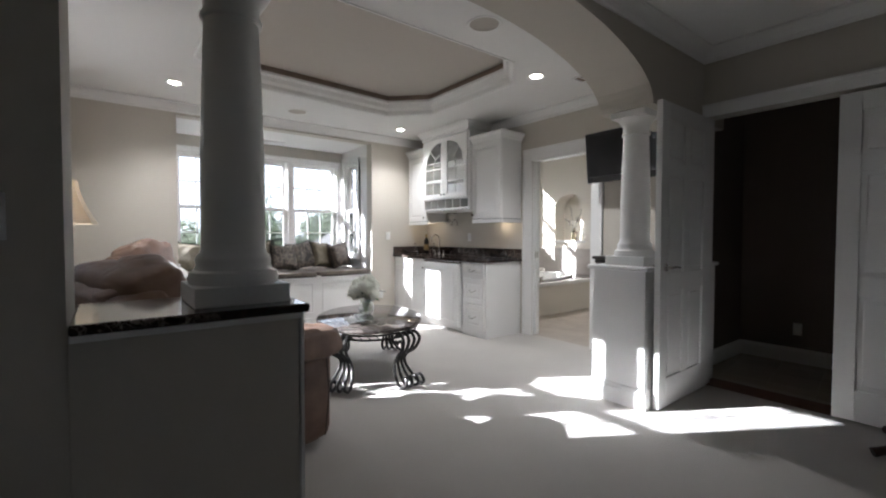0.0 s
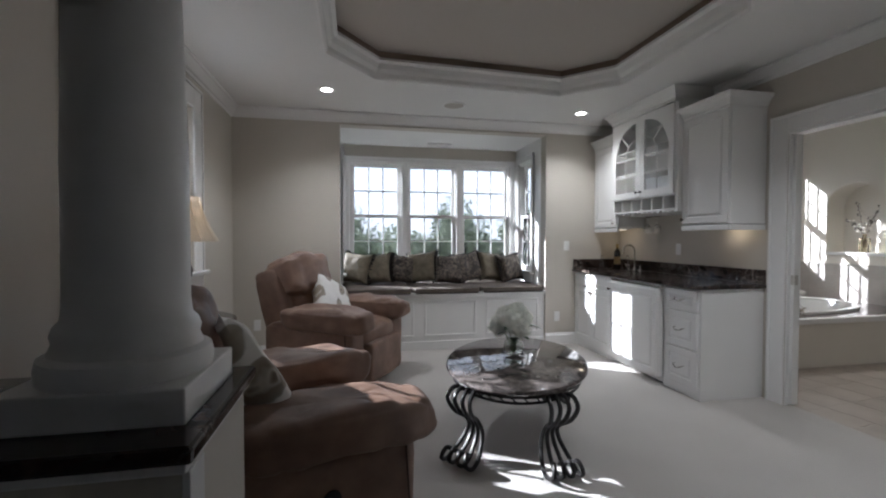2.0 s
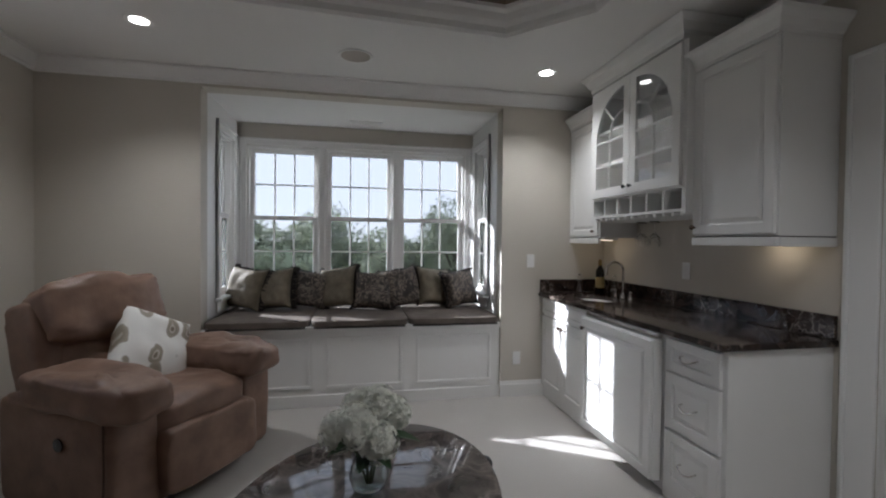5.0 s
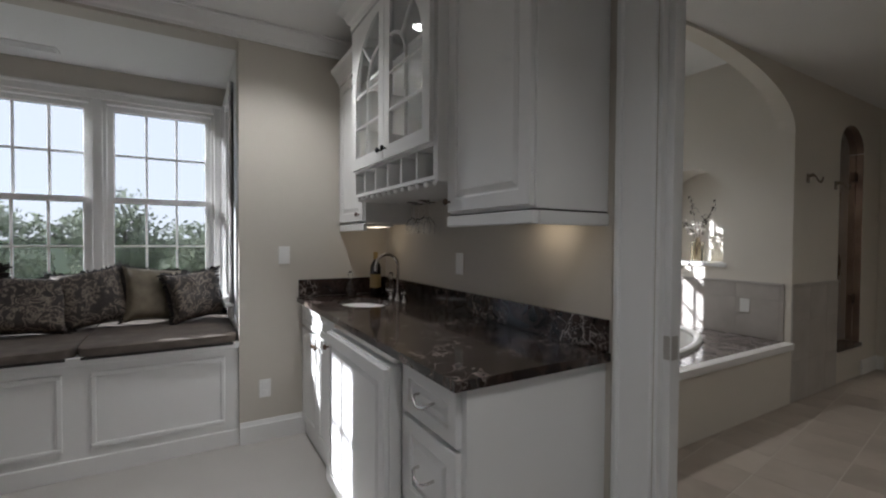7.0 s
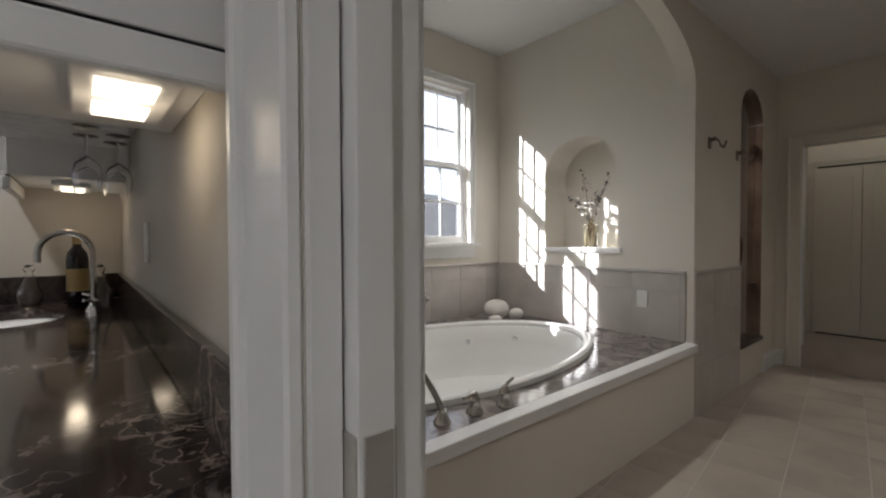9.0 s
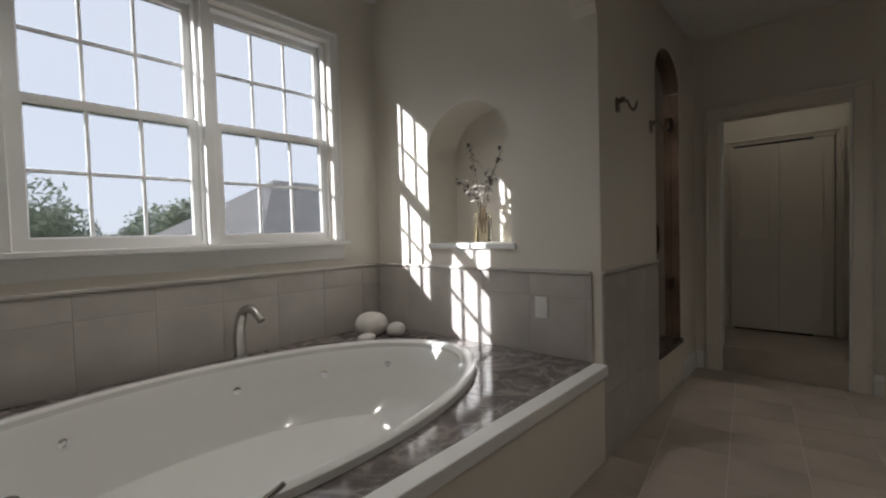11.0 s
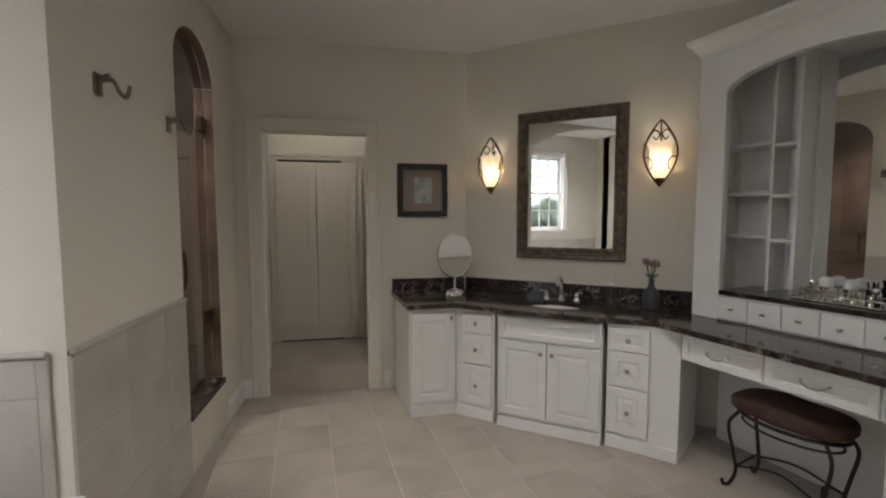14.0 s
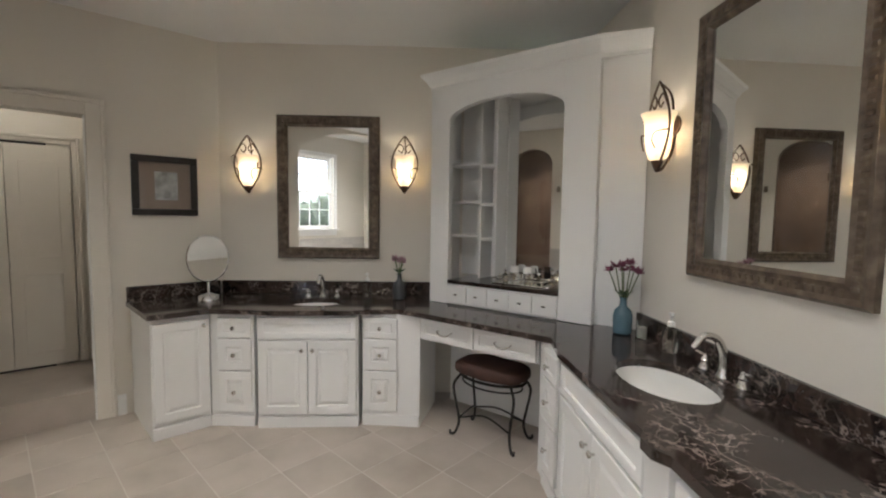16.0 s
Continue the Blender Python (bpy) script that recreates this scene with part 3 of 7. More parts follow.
def hung_window(name, axis, c, u0, u1, z0, z1, inward, cols, label):
    """A double-hung window set in its opening."""
    w = tagged(new(name), label, "window", "", "structure")
    zm = (z0 + z1) / 2
    bm = bmesh.new()
    for a0, b0, a1, b1 in ((u0, z0, u0 + 0.02, z1), (u1 - 0.02, z0, u1, z1), (u0 + 0.02, z1 - 0.02, u1 - 0.02, z1), (u0 + 0.02, z0, u1 - 0.02, z0 + 0.02)):
        if axis == "x":
            box(bm, c - 0.055, a0, b0, c + 0.055, a1, b1)
        else:
            box(bm, a0, c - 0.055, b0, a1, c + 0.055, b1)
    part("window_frame", bm, white_paint, w)
    sash(w, axis, c - inward * 0.022, u0 + 0.02, u1 - 0.02, zm - 0.02, z1 - 0.02, cols, 2, name)
    sash(w, axis, c + inward * 0.022, u0 + 0.02, u1 - 0.02, z0 + 0.02, zm + 0.02, cols, 2, name)
    return w


for i, (a, b) in enumerate(W_WINS):
    hung_window("window_%d" % (i + 1), "x", XW - 0.09, a, b, W_Z0, W_Z1, 1, 2 if i == 0 else 3, "white double-hung window with grid muntins facing trees")
for i, (a, b) in enumerate(N_WINS):
    hung_window("window_%d" % (i + 3), "y", ALC_Y + 0.07, a, b, N_Z0, N_Z1, -1, 3, "white double-hung window above the window seat")
hung_window("window_6", "x", ALC_L - 0.07, S_Y0, S_Y1, N_Z0, N_Z1, 1, 2, "narrow white double-hung window beside the window seat")
hung_window("window_7", "x", ALC_R + 0.07, S_Y0, S_Y1, N_Z0, N_Z1, -1, 2, "narrow white double-hung window beside the window seat")
for i, (a, b) in enumerate(T_WINS):
    hung_window("window_%d" % (i + 8), "y", TUB_Y + 0.09, a, b, T_Z0, T_Z1, -1, 3, "white double-hung window above the bathtub")
# made-up window behind the camera, a daylight source for the hall
hung_window("window_10", "y", -2.57, 0.4, 1.1, 0.75, 2.3, 1, 3, "unseen double-hung window added to let daylight into the hall")
structure("trim_mullion_west", one_box(XW - 0.15, W_WINS[0][1], W_Z0, XW + 0.012, W_WINS[1][0], W_Z1, 0.004), white_paint)
for i in range(2):
    structure("trim_mullion_north", one_box(N_WINS[i][1], ALC_Y - 0.012, N_Z0, N_WINS[i + 1][0], ALC_Y + 0.13, N_Z1, 0.004), white_paint)
structure("trim_mullion_tub", one_box(T_WINS[0][1], TUB_Y - 0.01, T_Z0, T_WINS[1][0], TUB_Y + 0.15, T_Z1, 0.004), white_paint)


def casing(name, axis, c, side, u0, u1, z0, z1, w=0.09, sill=True, mat=None):
    """Moulded casing round an opening on the wall face c; side +1 or -1 is the way into the room."""
    bm = bmesh.new()

    def slab(a0, b0, a1, b1, d):
        lo, hi = sorted((c, c + side * d))
        if axis == "x":
            box(bm, lo, a0, b0, hi, a1, b1, 0.004, 1)
        else:
            box(bm, a0, lo, b0, a1, hi, b1, 0.004, 1)

    slab(u0 - w, z0, u0, z1 + w, 0.018), slab(u1, z0, u1 + w, z1 + w, 0.018), slab(u0, z1, u1, z1 + w, 0.018)
    slab(u0 - w, z0, u0 - w + 0.022, z1 + w, 0.03), slab(u1 + w - 0.022, z0, u1 + w, z1 + w, 0.03), slab(u0 - w + 0.022, z1 + w - 0.022, u1 + w - 0.022, z1 + w, 0.03)
    if sill:
        slab(u0 - w - 0.03, z0 - 0.03, u1 + w + 0.03, z0, 0.06)
        slab(u0 - w, z0 - 0.13, u1 + w, z0 - 0.03, 0.018)
    return structure(name, bm, mat or white_paint)


casing("trim_casing_west", "x", XW, 1, W_WINS[0][0], W_WINS[1][1], W_Z0, W_Z1, w=0.17)
casing("trim_casing_alcove", "y", ALC_Y, -1, N_WINS[0][0], N_WINS[2][1], N_Z0, N_Z1, w=0.07)
casing("trim_casing_side", "x", ALC_L, 1, S_Y0, S_Y1, N_Z0, N_Z1, w=0.08)
casing("trim_casing_side", "x", ALC_R, -1, S_Y0, S_Y1, N_Z0, N_Z1, w=0.08)
casing("trim_casing_tub", "y", TUB_Y, -1, T_WINS[0][0], T_WINS[1][1], T_Z0, T_Z1, w=0.07)
casing("trim_casing_bath", "x", XB, -1, DOOR_Y0, DOOR_Y1, 0, DOOR_H, w=0.135, sill=False)
casing("trim_casing_bath", "x", BATH_W, 1, DOOR_Y0, DOOR_Y1, 0, DOOR_H, w=0.135, sill=False)
casing("trim_casing_hall", "x", XE, -1, 1.64, 3.24, 0, HALL_DOOR_H, w=0.095, sill=False)
casing("trim_casing_closet", "x", CLOSET_X, -1, 5.04, 5.82, 0, 2.02, w=0.10, sill=False, mat=bath_paint)

# the two half walls
def half_wall(name, x0, x1, top):
    structure(name, one_box(x0, ARCH0, 0, x1, ARCH1, top, 0.004), white_paint if x0 > 4 else wall_paint)


half_wall("wall_half_west", 1.74, 2.345, 0.915)
half_wall("wall_half_east", 4.71, XB, 0.955)



# ---- soft shapes ----
def superbox(bm, x0, y0, z0, x1, y1, z1, e=0.35, n=20, m=None, lump=0.0, seed=0.0, crease=0.0):
    """A padded block: a superellipsoid that fills the box, with slight lumps."""
    c = Vector(((x0 + x1) / 2, (y0 + y1) / 2, (z0 + z1) / 2))
    h = Vector(((x1 - x0) / 2, (y1 - y0) / 2, (z1 - z0) / 2))

    def f(v, p):
        return math.copysign(abs(v) ** p, v)

    rows, made = [], []
    for i in range(n // 2 + 1):
        a = -math.pi / 2 + math.pi * i / (n // 2)
        ring = []
        for j in range(n):
            b = 2 * math.pi * j / n
            p = Vector((f(math.cos(a), e) * f(math.cos(b), e), f(math.cos(a), e) * f(math.sin(b), e), f(math.sin(a), e)))
            q = c + Vector((p.x * h.x, p.y * h.y, p.z * h.z))
            if lump:
                q += Vector((p.x, p.y, p.z)) * lump * noise.noise(q * 6 + Vector((seed, 0, 0)))
            if crease:
                w = Vector((q.x * 5, q.y * 7, q.z * 13)) + Vector((seed, 3 * noise.noise(q * 4), 0))
                q -= p * crease * (1 - min(1.0, abs(noise.noise(w)) * 3.2)) ** 2
            ring.append(bm.verts.new(q))
        rows.append(ring)
        made += ring
    for a, b in zip(rows, rows[1:]):
        for j in range(n):
            bm.faces.new((a[j], a[(j + 1) % n], b[(j + 1) % n], b[j]))
    bmesh.ops.remove_doubles(bm, verts=made, dist=0.0005)
    made = [v for v in made if v.is_valid]
    if m is not None:
        bmesh.ops.transform(bm, matrix=m, verts=made)
    return bm


def pad(*a, **k):
    return superbox(bmesh.new(), *a, **k)


def pillow_bm(w, h, t, n=14, seed=0.0):
    """A stuffed square cushion standing in the xz plane, with pinched corners."""
    bm = bmesh.new()
    grid = {}
    for s in (-1, 1):
        for i in range(n + 1):
            for j in range(n + 1):
                u, v = 2 * i / n - 1, 2 * j / n - 1
                edge = i in (0, n) or j in (0, n)
                if edge and s == 1:
                    grid[s, i, j] = grid[-1, i, j]
                    continue
                k = max(0.0, (1 - u ** 4) * (1 - v ** 4)) ** 0.5
                pull = 1 - 0.15 * (1 - (abs(u) ** 3 * abs(v) ** 3)) * max(abs(u), abs(v)) ** 6
                wob = 0.012 * noise.noise(Vector((u * 2.3 + seed, v * 2.3, s)))
                grid[s, i, j] = bm.verts.new((u * w / 2 * pull, s * (t / 2 * k + wob * k), h / 2 + v * h / 2 * pull))
    for s in (-1, 1):
        for i in range(n):
            for j in range(n):
                bm.faces.new([grid[s, a, b] for a, b in ((i, j), (i + 1, j), (i + 1, j + 1), (i, j + 1))])
    return bm


def paisley(name):
    """White cloth with scattered grey-brown paisley drops, each with a pale ring inside."""
    mat = bpy.data.materials.new(name)
    mat.use_nodes = True
    n, l = mat.node_tree.nodes, mat.node_tree.links
    p = n["Principled BSDF"]
    p.inputs["Roughness"].default_value = 0.8
    co, mp, v, cr, wob, mix = [n.new("ShaderNode" + k) for k in ("TexCoord", "Mapping", "TexVoronoi", "ValToRGB", "TexNoise", "VectorMath")]
    mp.inputs["Scale"].default_value = (7.5, 0.1, 4.6)
    mp.inputs["Rotation"].default_value = (0, 0.5, 0)
    wob.inputs["Scale"].default_value = 7.0
    l.new(co.outputs["Object"], wob.inputs["Vector"])
    l.new(co.outputs["Object"], mp.inputs["Vector"])
    mix.operation = "MULTIPLY_ADD"
    mix.inputs[1].default_value = (0.6, 0.6, 0.6)
    l.new(wob.outputs["Color"], mix.inputs[0])
    l.new(mp.outputs["Vector"], mix.inputs[2])
    v.inputs["Scale"].default_value, v.inputs["Randomness"].default_value = 1.0, 0.7
    l.new(mix.outputs[0], v.inputs["Vector"])
    l.new(v.outputs["Distance"], cr.inputs["Fac"])
    ramp = cr.color_ramp
    ramp.elements[0].position, ramp.elements[0].color = 0.10, (0.20, 0.16, 0.12, 1)
    ramp.elements[1].position, ramp.elements[1].color = 0.37, (0.76, 0.74, 0.70, 1)
    for at, c in ((0.15, (0.52, 0.47, 0.40)), (0.21, (0.26, 0.22, 0.17)), (0.33, (0.34, 0.30, 0.24))):
        ramp.elements.new(at).color = (*c, 1)
    l.new(cr.outputs["Color"], p.inputs["Base Color"])
    weave, bump = n.new("ShaderNodeTexNoise"), n.new("ShaderNodeBump")
    weave.inputs["Scale"].default_value = 220
    l.new(co.outputs["Object"], weave.inputs["Vector"])
    bump.inputs["Strength"].default_value, bump.inputs["Distance"].default_value = 0.3, 0.002
    l.new(weave.outputs["Fac"], bump.inputs["Height"])
    l.new(bump.outputs["Normal"], p.inputs["Normal"])
    return mat


gold_cloth = ramped("olive_gold_cloth", [(0.3, (0.12, 0.10, 0.066)), (0.7, (0.20, 0.165, 0.115))], 0.7, scale=18, bump=0.3, fine=180)
damask = ramped("brown_damask_cloth", [(0.40, (0.03, 0.022, 0.018)), (0.49, (0.05, 0.037, 0.03)), (0.53, (0.23, 0.19, 0.145)), (0.62, (0.05, 0.037, 0.03))], 0.65, scale=14, detail=3, distortion=2.2, bump=0.25, fine=160, rand=1)
fringe_cloth = material("dark_fringe_cloth", (0.018, 0.014, 0.012), 0.9, var=0.3, scale=40, fine=200, bump=0.6, depth=0.004)
seat_cloth = ramped("taupe_seat_cloth", [(0.3, (0.085, 0.068, 0.056)), (0.7, (0.15, 0.122, 0.10))], 0.8, scale=12, bump=0.3, fine=200)
print_cloth = paisley("white_printed_cloth")
shade_cloth = material("cream_lampshade_cloth", (0.78, 0.70, 0.58), 0.8, var=0.05, scale=30, fine=240, bump=0.2, depth=0.001)
shade_cloth.node_tree.nodes["Principled BSDF"].inputs["Transmission Weight"].default_value = 0.25
petal = material("white_petals", (0.86, 0.86, 0.78), 0.7, var=0.12, scale=30, bump=0)
leaf_mat = material("dark_green_leaf", (0.035, 0.075, 0.03), 0.5, var=0.35, scale=20, bump=0)
stem_mat = material("green_stem", (0.10, 0.14, 0.05), 0.6, var=0.2, bump=0)
lamp_wood = ramped("antique_bronze_resin", [(0.3, (0.015, 0.009, 0.007)), (0.55, (0.045, 0.027, 0.019)), (0.75, (0.12, 0.08, 0.055))], 0.45, scale=30, bump=0.4, fine=70)
table_marble = marble("polished_brown_grey_marble", (0.035, 0.030, 0.028), (0.085, 0.072, 0.066), (0.40, 0.36, 0.33), 0.05, 4.0, 0.55)
bulb_mat = glow_mat("recessed_bulb", (1.0, 0.93, 0.82), 2.0)
dim_bulb = glow_mat("dim_bulb", (1.0, 0.80, 0.55), 0.25)
warm_bulb = glow_mat("warm_bulb", (1.0, 0.80, 0.55), 0.25)
wine_mat = material("dark_bottle_glass", (0.008, 0.006, 0.006), 0.08, var=0.1, bump=0)
gold_label = material("gold_label", (0.35, 0.25, 0.10), 0.5, var=0.1, bump=0)


# ---- columns and caps ----
def column(x, y, z0, z1, r):
    c = thing("column", "white painted round tapered column on a half wall", "column", pose(x, y, z0), "columns at the arch")
    part("plinth", one_box(-0.148, -0.148, 0, 0.148, 0.148, 0.065, 0.004), white_paint, c)
    part("base_moulding", lathe([(r * 1.38, 0.065), (r * 1.40, 0.085), (r * 1.36, 0.105), (r * 1.22, 0.112), (r * 1.15, 0.13), (r * 1.18, 0.145), (r * 1.13, 0.16), (r * 1.03, 0.172), (r, 0.20), (r * 0.9, 0.20)], 40), white_paint, c, smooth=True)
    h = z1 - z0
    part("shaft", lathe([(r, 0.19), (r * 0.995, 0.19 + h * 0.25), (r * 0.93, h * 0.65), (r * 0.84, h - 0.14), (r * 0.86, h - 0.12)], 48), white_paint, c, smooth=True)
    part("capital", lathe([(r * 0.84, h - 0.17), (r * 0.95, h - 0.165), (r * 0.95, h - 0.15), (r * 0.86, h - 0.145), (r * 0.88, h - 0.10), (r * 1.1, h - 0.07), (r * 1.2, h - 0.055), (r * 1.22, h - 0.045), (r * 1.0, h - 0.045)], 40), white_paint, c, smooth=True)
    part("abacus", one_box(-r * 1.28, -r * 1.28, h - 0.045, r * 1.28, r * 1.28, h, 0.003), white_paint, c)
    return c


cap = thing("stone_cap", "polished dark brown marble cap on the half wall", "counter top", pose(0, 0, 0))
part("slab", one_box(1.744, ARCH0 - 0.035, 0.935, 2.372, ARCH1 + 0.015, 0.965, 0.008), granite, cap)
part("bed_moulding", one_box(1.744, ARCH0 - 0.02, 0.915, 2.358, ARCH1 + 0.006, 0.935, 0.004), white_paint, cap)
cap2 = thing("wood_cap", "white painted cap on the half wall", "cap", pose(0, 0, 0))
part("slab", one_box(4.675, ARCH0 - 0.03, 0.957, XB - 0.002, ARCH1 + 0.03, 0.985, 0.006), white_paint, cap2)
column(2.185, 3.46, 0.965, SPRING, 0.104)
column(4.93, 3.46, 0.985, SPRING, 0.102)
structure("baseboard_half_east", run(BASE, [(XB, ARCH1, 0), (4.71, ARCH1, 0), (4.71, ARCH0, 0), (XE, ARCH0, 0)][::-1]), white_paint)
structure("baseboard_half_west", run(BASE, [(1.36, ARCH0, 0), (2.345, ARCH0, 0), (2.345, ARCH1, 0), (1.36, ARCH1, 0)]), white_paint)
structure("trim_corner_half", one_box(2.347, ARCH0 - 0.006, 0.14, 2.36, ARCH0 + 0.06, 0.914, 0.002), white_paint)

# ---- window seat ----
seat = thing("window_seat", "white panelled built-in window seat bench", "bench", pose(0, 0, 0))
part("body", one_box(ALC_L, YN + 0.03, 0, ALC_R, ALC_Y, 0.645, 0.004), white_paint, seat)
part("top_rail", one_box(ALC_L - 0.0, YN + 0.0, 0.615, ALC_R, YN + 0.03, 0.66, 0.006), white_paint, seat)
part("plinth", one_box(ALC_L, YN + 0.012, 0, ALC_R, YN + 0.03, 0.10, 0.004), white_paint, seat)
for a, b in ((2.56, 3.28), (3.40, 4.02), (4.14, 4.80)):
    bm = bmesh.new()
    for x0, z0, x1, z1 in ((a, 0.15, b, 0.175), (a, 0.545, b, 0.57), (a, 0.175, a + 0.025, 0.545), (b - 0.025, 0.175, b, 0.545)):
        box(bm, x0, YN + 0.016, z0, x1, YN + 0.03, z1, 0.005, 2)
    part("panel_moulding", bm, white_paint, seat)
for a, b in ((ALC_L + 0.005, 3.265), (3.27, 4.07), (4.075, ALC_R - 0.005)):
    c = thing("seat_cushion", "taupe cloth cushion on the window seat", "cushion", pose(0, 0, 0), "window seat cushions")
    part("pad", pad(a, YN - 0.01, 0.648, b, ALC_Y - 0.01, 0.712, e=0.16, n=28, lump=0.004, seed=a), seat_cloth, c, smooth=True)
    part("piping", tube([(a + 0.03, YN - 0.012, 0.655), (b - 0.03, YN - 0.012, 0.655)], 0.008), fringe_cloth, c)
PILLOWS = [(2.60, 0.40, gold_cloth, 14, -30, 5), (2.89, 0.39, gold_cloth, 16, -26, -7), (3.17, 0.37, damask, 18, -10, 8), (3.46, 0.41, gold_cloth, 16, -30, -9),
           (3.78, 0.38, damask, 26, 4, 4), (4.10, 0.40, damask, 16, 16, -8), (4.40, 0.40, gold_cloth, 17, 27, 7), (4.68, 0.37, damask, 14, 24, -6)]
for i, (x, s, mat, lean, yaw, roll) in enumerate(PILLOWS):
    y = 8.02 - (0.16 if i in (4,) else 0.0) - 0.05 * (i % 2)
    p = thing("throw_pillow", "plain olive-gold pillow with dark fringe on window seat" if mat is gold_cloth else "dark brown damask patterned pillow on window seat", "pillow",
              pose(x, y, 0.716, -lean, roll, yaw), "window seat pillows")
    part("cover", pillow_bm(s, s, 0.19, n=20, seed=i * 3.1), mat, p, smooth=True)
    side = 1
    bm = bmesh.new()
    for k in range(44):
        q = 2 * k / 43 - 1
        e = 0.5 * (1 - 0.15 * (1 - abs(q) ** 3))
        z = s * (0.5 + 0.485 * q)
        for xx, zz, dx, dz in ((side * s * e, z, side, 0), (-side * s * e, z, -side, 0), (s * 0.485 * q, s * (0.5 + e), 0, 1)):
            ln = 0.042 if dx == side else 0.016
            tube([(xx - dx * 0.004, 0, zz - dz * 0.004), (xx + dx * ln, random.uniform(0.0, 0.03), zz + dz * ln + random.uniform(-0.01, 0.01))], 0.0065, bm, 4)
    part("fringe", bm, fringe_cloth, p)

# ---- cabinet fronts ----
def front(parent, name, w, h, m, style="raised", mat=None):
    """A cabinet door or drawer front in the local xz plane, facing -y."""
    mat = mat or white_paint
    bm = bmesh.new()
    t, r = 0.02, min(0.055, h * 0.28, w * 0.3)
    steps = [(0.0, t), (0.0, 0.003), (0.003, 0.0), (r - 0.004, 0.0), (r, 0.003), (r + 0.002, 0.009)]
    if style == "raised" and h > 0.14:
        steps += [(r + 0.008, 0.009), (r + 0.028, 0.002), (r + 0.031, 0.002)]
    rings = [[bm.verts.new(p) for p in ((d, y, d), (w - d, y, d), (w - d, y, h - d), (d, y, h - d))] for d, y in steps]
    for p, q in zip(rings, rings[1:]):
        for k in range(4):
            bm.faces.new((p[k], p[(k + 1) % 4], q[(k + 1) % 4], q[k]))
    bm.faces.new(rings[0])
    bm.faces.new(rings[-1])
    bmesh.ops.transform(bm, matrix=m, verts=bm.verts)
    return part(name, bm, mat, parent)


def knob(parent, m, mat=None):
    bm = lathe([(0.005, 0.0), (0.0055, 0.012), (0.012, 0.016), (0.0145, 0.022), (0.011, 0.028), (0.0, 0.030)], 14, m=m @ pose(0, 0, 0, 90))
    return part("knob", bm, mat or bronze, parent, "dark metal knob", True)


def pull(parent, m, w=0.10, mat=None):
    pts = smooth_path([(-w / 2, 0, 0), (-w / 2, -0.02, -0.004), (-w / 4, -0.03, -0.018), (0, -0.032, -0.022), (w / 4, -0.03, -0.018), (w / 2, -0.02, -0.004), (w / 2, 0, 0)], 5)
    bm = tube(pts, 0.0048)
    bmesh.ops.transform(bm, matrix=m, verts=bm.verts)
    return part("handle", bm, mat or steel, parent, "metal bow handle", True)


# ---- wet bar; local x runs along -y of the room, local y into the wall ----
def bar_m(y, z=0.0, x=5.265):
    return Matrix(((0, 1, 0, x), (-1, 0, 0, y), (0, 0, 1, z), (0, 0, 0, 1)))


def unit(name, label, y1, w, z0, z1, depth, x=5.285, category="cabinet"):
    u = thing(name, label, category, bar_m(y1, 0, x))
    part("body", one_box(0, 0, z0, w, depth, z1, 0.002), white_paint, u)
    return u


FX = 5.285
D = XB - FX - 0.002
u = unit("sink_cabinet", "white panelled sink base cabinet with two doors", 7.398, 0.778, 0.0, 0.885, D)
front(u, "door", 0.38, 0.62, pose(0.008, -0.021, 0.10))
front(u, "door", 0.38, 0.62, pose(0.393, -0.021, 0.10))
front(u, "false_front", 0.765, 0.135, pose(0.008, -0.021, 0.735), "flat")
knob(u, pose(0.36, -0.021, 0.665)), knob(u, pose(0.42, -0.021, 0.665))
u = unit("undercounter_fridge", "white panel-front undercounter fridge", 6.618, 0.776, 0.02, 0.885, D, category="fridge")
part("door_slab", one_box(0.008, -0.055, 0.07, 0.768, -0.003, 0.845, 0.004), white_paint, u)
front(u, "door_panel", 0.75, 0.76, pose(0.013, -0.076, 0.077))
part("grille", one_box(0.01, -0.035, 0.852, 0.766, -0.002, 0.878, 0.003), steel, u, "thin metal strip above the door")
knob(u, pose(0.06, -0.076, 0.77))
u = unit("drawer_cabinet", "white base cabinet with three drawers and bow handles", 5.838, 0.408, 0.0, 0.885, D)
for z0, h in ((0.705, 0.165), (0.395, 0.295), (0.085, 0.295)):
    d = front(u, "drawer", 0.355, h, pose(0.03, -0.021, z0))
    pull(u, pose(0.03 + 0.178, -0.021, z0 + h / 2 + 0.01))
part("end_panel", one_box(0.4085, -0.001, 0, 0.4125, D, 0.884), white_paint, u)


